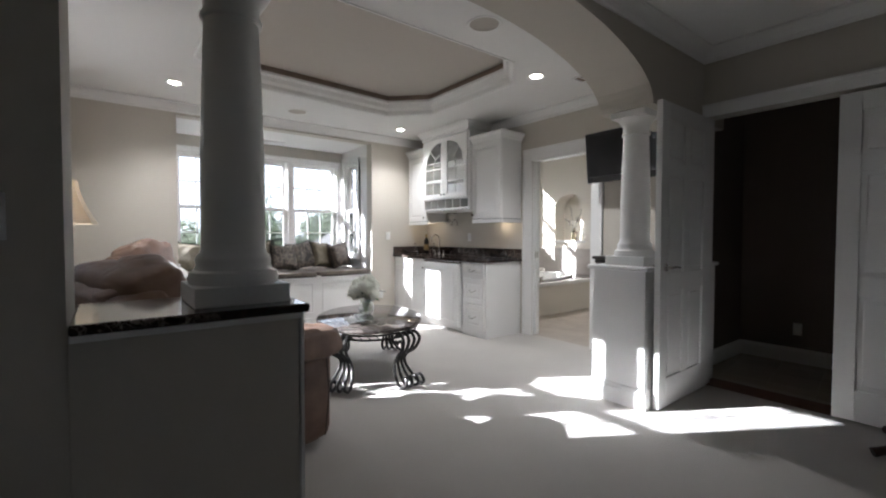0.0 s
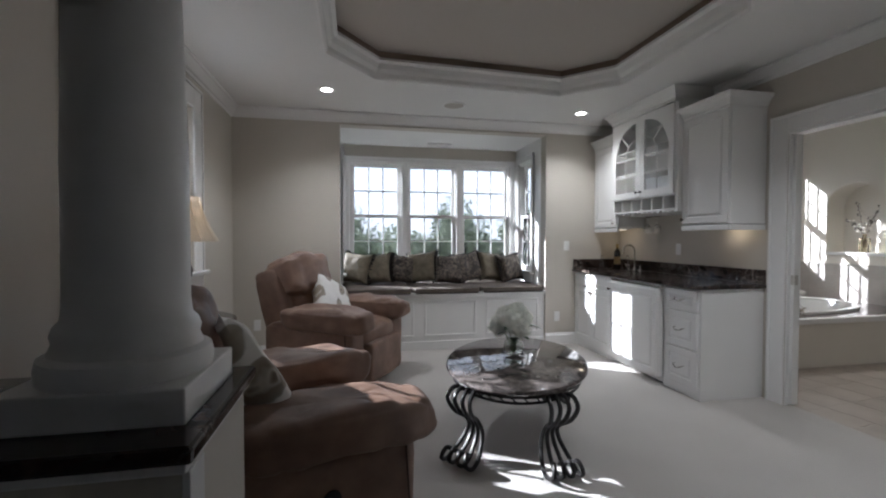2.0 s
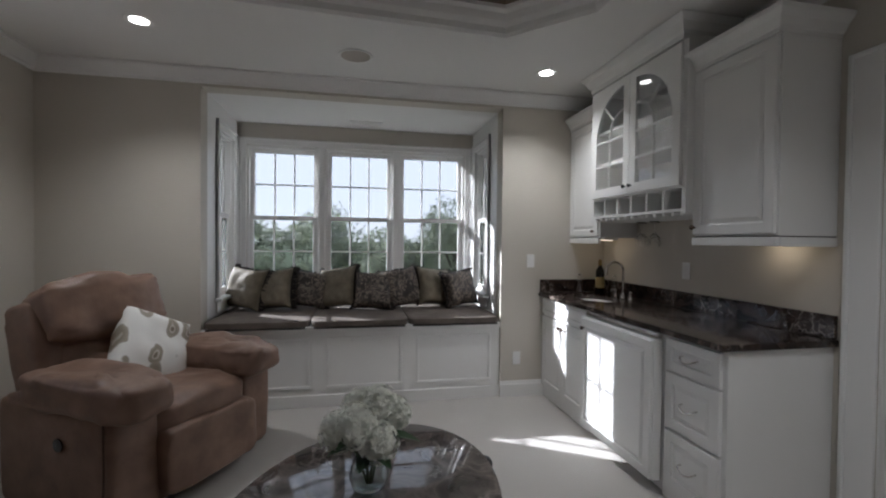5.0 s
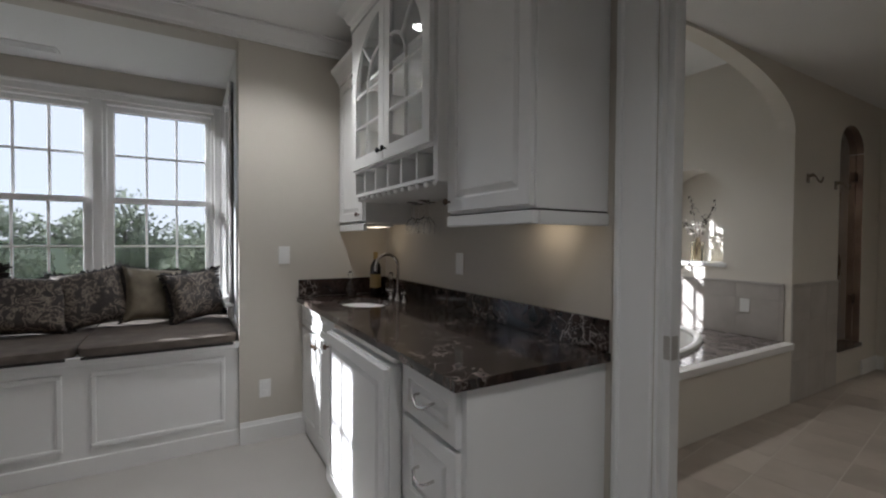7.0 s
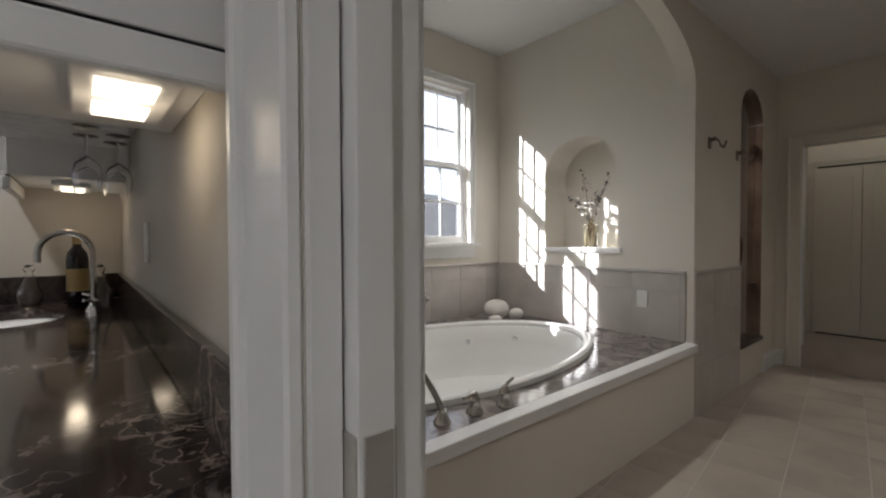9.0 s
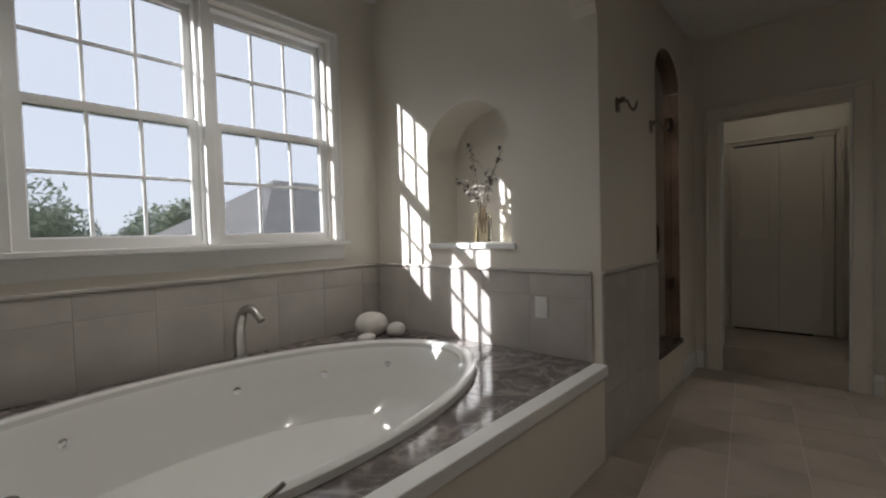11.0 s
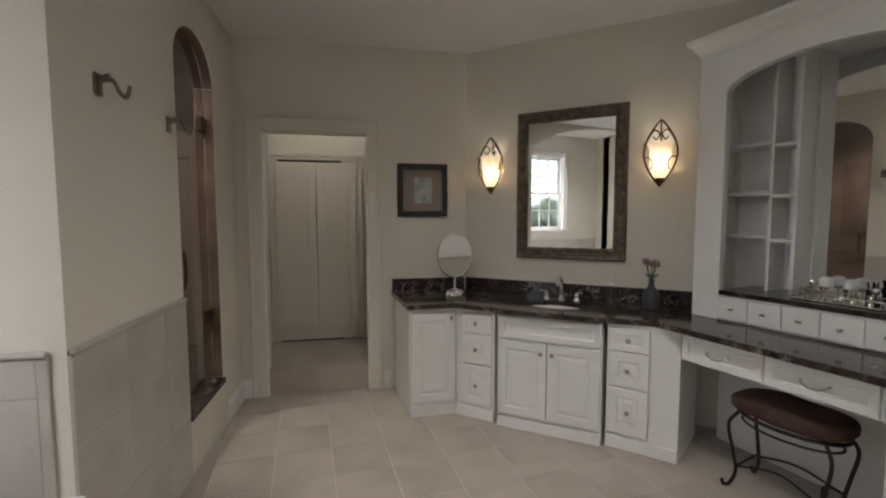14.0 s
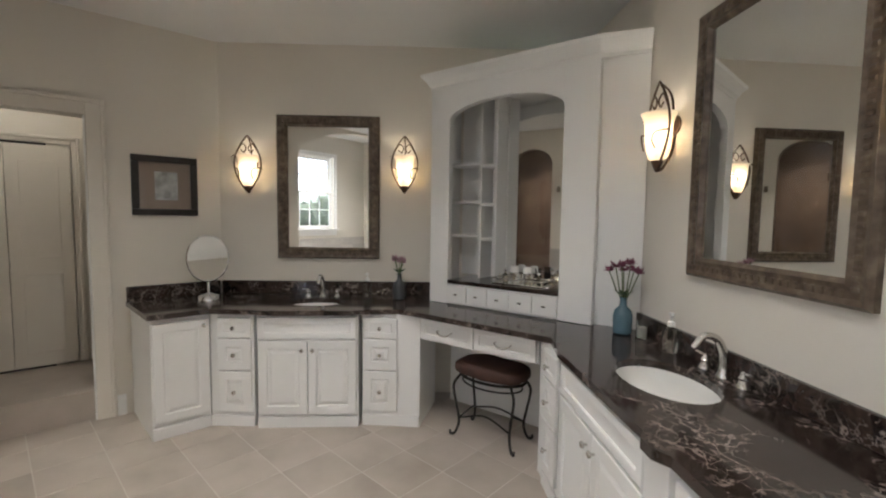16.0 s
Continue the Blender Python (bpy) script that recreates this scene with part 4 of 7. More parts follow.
def slab_with_hole(poly, hole, z0, z1, bm=None):
    """A worktop of the given outline with an oval hole (cx, cy, rx, ry, turn)."""
    bm = bm or bmesh.new()
    cx, cy, rx, ry, turn = hole
    n = 32
    ct, st = math.cos(turn), math.sin(turn)
    ring = [(cx + rx * math.cos(a) * ct - ry * math.sin(a) * st, cy + rx * math.cos(a) * st + ry * math.sin(a) * ct) for a in [2 * math.pi * i / n for i in range(n)]]
    rings = []
    for pts in (poly, ring):
        vs = [bm.verts.new((x, y, z1)) for x, y in pts]
        rings.append([bm.edges.new((vs[i], vs[(i + 1) % len(vs)])) for i in range(len(vs))])
    fill = bmesh.ops.triangle_fill(bm, use_beauty=True, use_dissolve=False, edges=rings[0] + rings[1])
    faces = [f for f in fill["geom"] if isinstance(f, bmesh.types.BMFace)]
    ext = bmesh.ops.extrude_face_region(bm, geom=faces)["geom"]
    bmesh.ops.translate(bm, vec=(0, 0, z0 - z1), verts=[v for v in ext if isinstance(v, bmesh.types.BMVert)])
    return bm


top = thing("bar_worktop", "polished dark brown veined marble bar worktop", "worktop", pose(0, 0, 0))
part("slab", slab_with_hole([(5.23, 5.405), (XB - 0.002, 5.405), (XB - 0.002, YN - 0.002), (5.23, YN - 0.002)], (5.53, 6.95, 0.15, 0.205, 0), 0.889, 0.92), granite, top)
part("backsplash", one_box(XB - 0.022, 5.41, 0.922, XB - 0.002, YN - 0.024, 1.035, 0.003), granite, top)
part("side_splash", one_box(5.24, YN - 0.022, 0.922, XB - 0.002, YN - 0.002, 1.035, 0.003), granite, top)


def basin(name, label, x, y, rx, ry, z, turn=0.0):
    b = thing(name, label, "sink", pose(x, y, z, 0, 0, math.degrees(turn)))
    prof = [(1.0, -0.004), (0.985, -0.02), (0.95, -0.055), (0.85, -0.10), (0.6, -0.13), (0.15, -0.14), (0.0, -0.14)]
    part("bowl", lathe(prof, 32, sx=rx, sy=ry, caps=False), porcelain, b, smooth=True)
    part("rim", lathe([(1.0, -0.004), (1.04, -0.032), (0.96, -0.15), (0.1, -0.19), (0.0, -0.19)], 32, sx=rx, sy=ry, caps=False), porcelain, b, smooth=True)
    part("drain", lathe([(0.022, -0.139), (0.022, -0.135), (0.0, -0.134)], 16), chrome, b)
    return b


basin("bar_sink", "white oval undermount bar sink", 5.53, 6.95, 0.152, 0.208, 0.90)


def bar_faucet():
    f = thing("bar_faucet", "nickel gooseneck bar faucet with two lever handles", "faucet", pose(5.755, 6.93, 0.92))
    part("base", lathe([(0.026, 0), (0.026, 0.01), (0.014, 0.03), (0.012, 0.05)], 18), steel, f, smooth=True)
    pts = [(0, 0, 0.04), (0, 0, 0.22)] + [(-0.075 + 0.075 * math.cos(a), 0, 0.22 + 0.075 * math.sin(a)) for a in [math.pi * k / 12 for k in range(1, 13)]] + [(-0.15, 0, 0.19)]
    part("spout", tube(pts, 0.010, seg=12), steel, f, smooth=True)
    for y in (-0.10, 0.10):
        h = part("handle", lathe([(0.02, 0), (0.02, 0.008), (0.011, 0.02), (0.011, 0.05), (0.015, 0.055), (0.0, 0.065)], 16, m=pose(0, y, 0)), steel, f, smooth=True)
        part("lever", tube([(0, y, 0.052), (-0.03, y * 1.25, 0.06)], 0.005), steel, h)


bar_faucet()


def bottle(x, y):
    b = thing("wine_bottle", "dark wine bottle with gold label on the bar", "bottle", pose(x, y, 0.921))
    part("body", lathe([(0.034, 0), (0.037, 0.005), (0.037, 0.19), (0.032, 0.215), (0.015, 0.24), (0.0135, 0.295), (0.015, 0.30), (0.0, 0.302)], 24), wine_mat, b, smooth=True)
    part("label", lathe([(0.0376, 0.06), (0.0376, 0.15)], 24), gold_label, b, "gold paper label")
    part("foil", lathe([(0.0155, 0.25), (0.0155, 0.30), (0.0, 0.3035)], 16), gold_label, b)


bottle(5.71, 7.20)


def decanter(x, y, z, h=0.17):
    b = thing("glass_decanter", "small clear glass stoppered decanter beside the sink", "decanter", pose(x, y, z))
    part("body", lathe([(0.03, 0), (0.04, 0.02), (0.045, 0.05), (0.02, 0.10), (0.015, 0.12), (0.02, 0.125), (0.017, 0.125), (0.011, 0.118), (0.015, 0.095), (0.038, 0.05), (0.03, 0.012), (0.0, 0.01)], 20), clear_glass, b, smooth=True)
    part("stopper", lathe([(0.01, 0.122), (0.012, 0.135), (0.02, 0.15), (0.01, 0.168), (0.0, h)], 14), clear_glass, b, smooth=True)


decanter(5.56, 7.28, 0.921), decanter(5.78, 7.10, 0.921)

# wall cabinets
CAB_CROWN = [(-0.016, 0.0), (0.004, 0.0), (0.004, 0.02), (0.015, 0.03), (0.03, 0.06), (0.055, 0.085), (0.06, 0.105), (-0.016, 0.105)]


def wall_cab(name, label, y1, w, z0, z1, xf):
    d = XB - xf - 0.002
    u = thing(name, label, "wall cabinet", bar_m(y1, 0, xf))
    part("body", one_box(0, 0, z0, w, d, z1, 0.002), white_paint, u)
    part("light_rail", one_box(0, -0.016, z0 - 0.050, w, 0.010, z0 - 0.006, 0.005), white_paint, u)
    # black strip paints the shadow line between cabinet and light rail
    part("rail_shade_strip", one_box(0.004, -0.004, z0 - 0.0058, w - 0.004, 0.008, z0 - 0.0005), black_wood, u)
    return u, d


u, d = wall_cab("wall_cabinet", "tall white raised-panel wall cabinet with crown moulding", 5.935, 0.51, 1.41, 2.34, 5.535)
front(u, "door", 0.49, 0.91, pose(0.01, -0.021, 1.42))
knob(u, pose(0.03, -0.021, 1.46))
part("crown", run(CAB_CROWN, [(0.0, d, 2.335), (0.0, -0.02, 2.335), (0.51, -0.02, 2.335), (0.51, d, 2.335)][::-1]), white_paint, u)
part("side_rail", one_box(0.494, 0.0105, 1.36, 0.516, d, 1.404, 0.005), white_paint, u)
# same painted shadow line along the cabinet's side
part("rail_shade_strip", one_box(0.496, 0.0105, 1.4045, 0.506, d, 1.4095), black_wood, u)
u, d = wall_cab("wall_cabinet", "narrow white wall cabinet in the bar corner", 7.396, 0.476, 1.41, 2.36, 5.535)
front(u, "door", 0.455, 0.93, pose(0.01, -0.021, 1.42))
knob(u, pose(0.42, -0.021, 1.46))
part("crown", run(CAB_CROWN, [(0.0, -0.02, 2.355), (0.474, -0.02, 2.355)][::-1]), white_paint, u)

gx = 5.465
g = thing("glass_cabinet", "white wall cabinet with arched mullioned glass doors", "wall cabinet", bar_m(6.915, 0, gx))
gd, gw, gz0, gz1 = XB - gx - 0.002, 0.975, 1.69, 2.53
bm = bmesh.new()
for a in ((0, 0, gz0, 0.02, gd, gz1), (gw - 0.02, 0, gz0, gw, gd, gz1), (0.02, 0, gz0, gw - 0.02, gd, gz0 + 0.02), (0.02, 0, gz1 - 0.02, gw - 0.02, gd, gz1), (0.02, gd - 0.012, gz0 + 0.02, gw - 0.02, gd, gz1 - 0.02)):
    box(bm, *a)
part("body", bm, white_paint, g)
for z in (1.96, 2.20):
    part("shelf", one_box(0.022, 0.03, z, gw - 0.022, gd - 0.014, z + 0.018), white_paint, g)
for k in (0, 1):
    x0 = 0.012 + k * 0.4775
    w, h, z0, r = 0.473, gz1 - gz0 - 0.03, gz0 + 0.015, 0.065
    bm = bmesh.new()
    box(bm, x0, -0.022, z0, x0 + r, -0.002, z0 + h), box(bm, x0 + w - r, -0.022, z0, x0 + w, -0.002, z0 + h), box(bm, x0 + r, -0.022, z0, x0 + w - r, -0.002, z0 + r)
    # the pair of doors share one arch: each carries half of it
    u0, u1 = (x0 + r, x0 + r + 2 * (w - 2 * r)) if k == 0 else (x0 + r - (w - 2 * r), x0 + w - r)
    uc, ru, spring = (u0 + u1) / 2, (u1 - u0) / 2, z0 + 0.42
    rise = h - 0.42 - 0.05
    n = 14
    prev = None
    for i in range(n + 1):
        a = math.pi / 2 * i / n
        u = uc - ru * math.cos(a) if k == 0 else uc + ru * math.cos(a)
        z = spring + rise * math.sin(a)
        ring = [bm.verts.new((u, y, zz)) for y, zz in ((-0.022, z), (-0.002, z), (-0.002, z0 + h), (-0.022, z0 + h))]
        if prev:
            for q in range(4):
                bm.faces.new((prev[q], prev[(q + 1) % 4], ring[(q + 1) % 4], ring[q]))
        prev = ring
    dr = part("door", bm, white_paint, g)
    lo, hi = x0 + r, x0 + w - r
    um = (lo + hi) / 2
    s = 1 if k == 0 else -1
    bars = [[(um, z0 + r), (um, spring)], [(lo, z0 + r + 0.165), (hi, z0 + r + 0.165)], [(lo, spring - 0.012), (hi, spring - 0.012)]]
    bars.append([(uc - s * ru * 0.5 * math.cos(a), spring + rise * 0.5 * math.sin(a)) for a in [math.pi / 2 * i / 8 for i in range(9)]])
    bars.append([(uc - s * ru * q * math.cos(math.pi / 4), spring + rise * q * math.sin(math.pi / 4)) for q in (0.5, 0.75, 1.0)])
    for b in bars:
        part("muntin", tube([(x, -0.013, z) for x, z in b], 0.009, seg=6), white_paint, dr)
    pn = part("pane", one_box(lo - 0.004, -0.009, z0 + r - 0.004, hi + 0.004, -0.006, z0 + h - 0.04), clear_glass, dr, "clear cabinet glass")
    pn.visible_shadow = False
    knob(g, pose(x0 + (w - 0.03 if k == 0 else 0.03), -0.022, z0 + 0.05), black_plastic)
part("top_crown", run([(-0.016, 0.0), (0.004, 0.0), (0.004, 0.03), (0.02, 0.045), (0.04, 0.085), (0.07, 0.115), (0.07, 0.117), (-0.016, 0.117)], [(gw, gd, 2.528), (gw, -0.02, 2.528), (0, -0.02, 2.528), (0, gd, 2.528)]), white_paint, g)
part("valance_side", one_box(gw + 0.001, 0.0, 1.54, gw + 0.017, gd, 2.53, 0.002), white_paint, g)
bm = bmesh.new()
box(bm, 0, 0.0, 1.555, gw, gd, 1.57), box(bm, 0, gd - 0.01, 1.57, gw, gd, gz0 - 0.002)
for i in range(7):
    x = (gw - 0.014) * i / 6
    part("cubby_divider", one_box(x, 0.0, 1.57, x + 0.014, gd - 0.01, gz0 - 0.002), white_paint, g)
part("wine_cubby", bm, white_paint, g)
for i in range(13):
    x = 0.02 + (gw - 0.05) * i / 12
    part("stem_rack_slat", one_box(x, 0.0, 1.528, x + 0.03, gd - 0.02, 1.554, 0.008, 1), white_paint, g)


def hanging_glass(x, y, z):
    w = thing("wine_glass", "clear wine glass hanging upside down from rack", "wine glass", pose(x, y, z, 180), "hanging wine glasses")
    part("foot", lathe([(0.034, 0), (0.033, 0.003), (0.006, 0.008), (0.0, 0.008)], 20), clear_glass, w, smooth=True)
    part("stem", lathe([(0.004, 0.006), (0.0035, 0.08), (0.006, 0.09)], 10), clear_glass, w, smooth=True)
    part("bowl", lathe([(0.005, 0.088), (0.03, 0.11), (0.038, 0.14), (0.033, 0.185), (0.0318, 0.185), (0.0365, 0.14), (0.029, 0.113), (0.0, 0.093)], 20), clear_glass, w, smooth=True)


for x, y in ((5.74, 6.70), (5.82, 6.64), (5.74, 6.55), (5.82, 6.78)):
    hanging_glass(x, y, 1.526)

u = thing("under_cabinet_light", "slim lit under-cabinet lamp below the wall cabinet", "lamp", pose(5.77, 5.66, 1.408))
part("housing", one_box(-0.06, -0.13, -0.018, 0.06, 0.13, 0.0, 0.004), white_paint, u)
for y in (-0.06, 0.06):
    part("lens", one_box(-0.035, y - 0.04, -0.022, 0.035, y + 0.04, -0.0185), warm_bulb, u, "glowing lamp lens")
copy_thing(u, pose(5.70, 7.15, 1.408))


def lamp_light(name, place, watts, size, colour, kind="POINT"):
    ob = new(name, bpy.data.lights.new(name, kind))
    ob.data.energy, ob.data.color = watts, colour
    ob.data.shadow_soft_size = size
    ob.location = place
    return ob


lamp_light("under_cabinet_glow", (5.77, 5.66, 1.35), 0.022, 0.03, (1.0, 0.78, 0.52))
lamp_light("under_cabinet_glow", (5.70, 7.15, 1.35), 0.022, 0.03, (1.0, 0.78, 0.52))


# ---- plates and ceiling fittings ----
def plate(name, label, m, kind="outlet", w=0.07, h=0.115):
    p = thing(name, label, "switch" if kind == "switch" else "outlet", m)
    part("cover", one_box(-w / 2, -0.006, -h / 2, w / 2, 0, h / 2, 0.002), white_paint, p)
    if kind == "switch":
        part("rocker", one_box(-0.016, -0.010, -0.033, 0.016, -0.006, 0.033, 0.002), white_paint, p)
    else:
        for z in (-0.026, 0.026):
            part("socket", one_box(-0.015, -0.008, z - 0.017, 0.015, -0.006, z + 0.017, 0.002), white_paint, p)
    return p


plate("light_switch", "white rocker light switch on tan wall", pose(5.15, YN - 0.001, 1.20), "switch")
plate("wall_outlet", "white outlet low on tan wall", pose(5.03, YN - 0.001, 0.34))
plate("wall_outlet", "white outlet above the bar backsplash", pose(XB - 0.001, 6.38, 1.18, 0, 0, -90))
plate("wall_outlet", "white outlet in the brown room", pose(6.979, 2.95, 0.32, 0, 0, -90))
plate("wall_outlet", "white outlet beside the side table", pose(1.60, YN - 0.001, 0.36))
plate("light_switch", "white switch on the hall wall", pose(1.60, ARCH0 - 0.001, 1.24), "switch")


def downlight(x, y, z):
    d = thing("downlight", "round recessed ceiling downlight, switched on", "downlight", pose(x, y, z), "recessed downlights")
    part("trim_ring", lathe([(0.05, -0.002), (0.078, -0.006), (0.085, -0.001)], 32, caps=False), white_paint, d, smooth=True)
    part("lens", lathe([(0.0, -0.004), (0.05, -0.003)], 32), bulb_mat, d, "glowing lens")


def spot_light(name, place, watts, colour):
    ob = new(name, bpy.data.lights.new(name, "SPOT"))
    ob.data.energy, ob.data.color = watts, colour
    ob.data.spot_size, ob.data.spot_blend, ob.data.shadow_soft_size = radians(125), 1.0, 0.05
    ob.matrix_world = look(place, Vector(place) - Vector((0, 0, 1)))
    return ob


for x, y in ((4.946, 4.422), (5.038, 6.875), (2.368, 6.654)):
    downlight(x, y, H)
    spot_light("downlight_beam", (x, y, H - 0.02), 7.0, (1.0, 0.95, 0.88))


def speaker(x, y, z):
    d = thing("ceiling_speaker", "round white ceiling speaker grille", "speaker", pose(x, y, z), "ceiling speakers")
    part("ring", lathe([(0.10, -0.004), (0.105, -0.007), (0.118, -0.006), (0.12, -0.001)], 32, caps=False), white_paint, d, smooth=True)
    part("grille", lathe([(0.0, -0.005), (0.10, -0.004)], 32), tray_paint, d)


speaker(3.62, 6.88, H), speaker(3.9, 4.0, H)


def vent(x, y, z, w, d, n=6):
    v = thing("ceiling_vent", "white slotted ceiling air vent", "air vent", pose(x, y, z))
    # brown backing paints the shade seen between the slats
    part("backing", one_box(-w / 2 + 0.01, -d / 2 + 0.01, -0.004, w / 2 - 0.01, d / 2 - 0.01, -0.001), shadow_paint, v)
    bm = bmesh.new()
    for a in ((-w / 2, -d / 2, w / 2, -d / 2 + 0.015), (-w / 2, d / 2 - 0.015, w / 2, d / 2), (-w / 2, -d / 2 + 0.015, -w / 2 + 0.015, d / 2 - 0.015), (w / 2 - 0.015, -d / 2 + 0.015, w / 2, d / 2 - 0.015)):
        box(bm, a[0], a[1], -0.010, a[2], a[3], -0.0005)
    part("frame", bm, white_paint, v)
    for i in range(n):
        y0 = -d / 2 + 0.02 + (d - 0.04) * (i + 0.2) / n
        part("slat", one_box(-w / 2 + 0.015, y0, -0.009, w / 2 - 0.015, y0 + 0.006, -0.003), white_paint, v)


vent(3.72, 8.16, ALC_H, 0.32, 0.11)
vent(5.32, 4.10, H, 0.16, 0.30, 4)

# ---- seating ----
def recliner(m, label):
    """A padded reclining armchair; local -y is its front."""
    r = thing("recliner", label, "armchair", m, "brown recliners")
    part("base", pad(-0.40, -0.40, 0.03, 0.40, 0.38, 0.36, e=0.2, n=64, lump=0.008, crease=0.0050), suede, r, smooth=True)
    part("seat_cushion", pad(-0.29, -0.46, 0.30, 0.29, 0.30, 0.53, e=0.4, n=64, lump=0.021, crease=0.0072, seed=2), suede, r, smooth=True)
    part("footrest", pad(-0.285, -0.50, 0.08, 0.285, -0.38, 0.40, e=0.3, n=48, lump=0.010, crease=0.0055, seed=5), suede, r, smooth=True)
    for s in (-1, 1):
        a = part("arm", pad(s * 0.37 - 0.12, -0.42, 0.03, s * 0.37 + 0.12, 0.36, 0.56, e=0.22, n=64, lump=0.010, crease=0.0055, seed=s), suede, r, smooth=True)
        part("arm_pad", pad(s * 0.37 - 0.15, -0.53, 0.49, s * 0.37 + 0.15, 0.24, 0.68, e=0.5, n=64, lump=0.032, crease=0.0094, seed=s * 4), suede, a, smooth=True)
    tilt = pose(0, 0.20, 0.42, -17)
    back = part("backrest", pad(-0.34, 0.02, -0.10, 0.34, 0.24, 0.62, e=0.35, n=64, lump=0.021, crease=0.0072, m=tilt), suede, r, smooth=True)
    part("lumbar_pillow", pad(-0.27, -0.08, 0.06, 0.27, 0.14, 0.36, e=0.55, n=64, lump=0.028, crease=0.0088, m=tilt, seed=7), suede, back, smooth=True)
    part("head_pillow", pad(-0.335, -0.15, 0.30, 0.335, 0.17, 0.68, e=0.5, n=64, lump=0.035, crease=0.0099, m=tilt, seed=9), suede, back, smooth=True)
    for s in (-1, 1):
        part("wing", pad(s * 0.30 - 0.07, -0.02, -0.02, s * 0.30 + 0.07, 0.22, 0.58, e=0.4, n=48, lump=0.014, crease=0.0060, m=tilt, seed=s * 11), suede, back, smooth=True)
    part("release_lever", lathe([(0.022, 0), (0.03, 0.003), (0.03, 0.008), (0.0, 0.010)], 18, m=pose(-0.492, -0.10, 0.38, 0, -90)), black_plastic, r, "black release lever")
    for s in (-1, 1):
        part("seam", tube([(s * 0.488, -0.36, 0.06), (s * 0.495, -0.38, 0.30), (s * 0.490, -0.37, 0.50)], 0.004), suede_seam, r)
        part("foot_rail", one_box(s * 0.30 - 0.03, -0.34, 0.0, s * 0.30 + 0.03, 0.34, 0.05, 0.004), black_plastic, r)
    return r


recliner(pose(2.45, 6.57, 0, 0, 0, 61) @ Matrix.Diagonal((1.05, 1.05, 1.06, 1)), "brown suede recliner beside the round side table")
recliner(pose(2.28, 4.50, 0, 0, 0, 108) @ Matrix.Diagonal((1.05, 1.05, 1.0, 1)), "brown suede recliner behind the half wall")


def print_pillow(m, size=0.44):
    p = thing("printed_pillow", "white pillow with grey-brown paisley print on recliner", "pillow", m, "printed pillows")
    part("cover", pillow_bm(size, size, 0.17, n=22, seed=size * 40), print_cloth, p, smooth=True)
    return p


print_pillow(pose(2.45, 6.55, 0.51, -34, 26, 48), 0.50)
print_pillow(pose(2.335, 4.375, 0.48, -28, 16, 112), 0.55)

# ---- coffee table ----
def coffee_table(x, y, turn):
    t = thing("coffee_table", "oval marble-topped coffee table on scrolled iron legs", "coffee table", pose(x, y, 0, 0, 0, turn))
    a, b, zt = 0.65, 0.46, 0.45
    part("top", lathe([(0.96, zt), (0.99, zt + 0.004), (1.0, zt + 0.014), (0.99, zt + 0.027), (0.97, zt + 0.032), (0.0, zt + 0.032)], 64, sx=a, sy=b), table_marble, t, "polished brown grey marble oval top", True)
    for k, (s, z) in enumerate(((0.94, zt - 0.015), (0.90, zt - 0.055))):
        pts = [(a * s * math.cos(q), b * s * math.sin(q), z) for q in [2 * math.pi * i / 60 for i in range(60)]]
        part("ring", tube(pts, 0.008, closed=True), iron, t)
    bm = bmesh.new()
    for i in range(40):
        q = 2 * math.pi * i / 40
        tube([(a * 0.94 * math.cos(q), b * 0.94 * math.sin(q), zt - 0.015), (a * 0.90 * math.cos(q + 0.1), b * 0.90 * math.sin(q + 0.1), zt - 0.055)], 0.004, bm, 5)
    part("lattice", bm, iron, t)["kind"] = "stuff"
    for i, q in enumerate((0.62, math.pi - 0.62, math.pi + 0.62, -0.62)):
        d = Vector((math.cos(q) * a, math.sin(q) * b, 0)).normalized()
        e = Vector((-d.y, d.x, 0))
        c = Vector((a * 0.90 * math.cos(q), b * 0.90 * math.sin(q), 0))
        bm = bmesh.new()
        for s in (-1, -0.34, 0.34, 1):
            w = 0.078 * s
            path = [c + d * o + e * (w * k) + Vector((0, 0, z)) for o, z, k in
                    ((-0.04, zt - 0.06, 0.6), (0.045, zt - 0.02, 0.9), (0.105, zt - 0.065, 1.0), (0.065, zt - 0.15, 0.8), (-0.03, zt - 0.22, 0.5), (-0.055, zt - 0.30, 0.7), (0.02, 0.055, 1.1), (0.095, 0.018, 1.2), (0.15, 0.05, 1.1), (0.125, 0.10, 0.9), (0.08, 0.075, 0.7))]
            tube(smooth_path(path, 5), 0.0125, bm, 7)
        part("leg", bm, iron, t, smooth=True)
    return t


coffee_table(3.68, 5.25, 66)


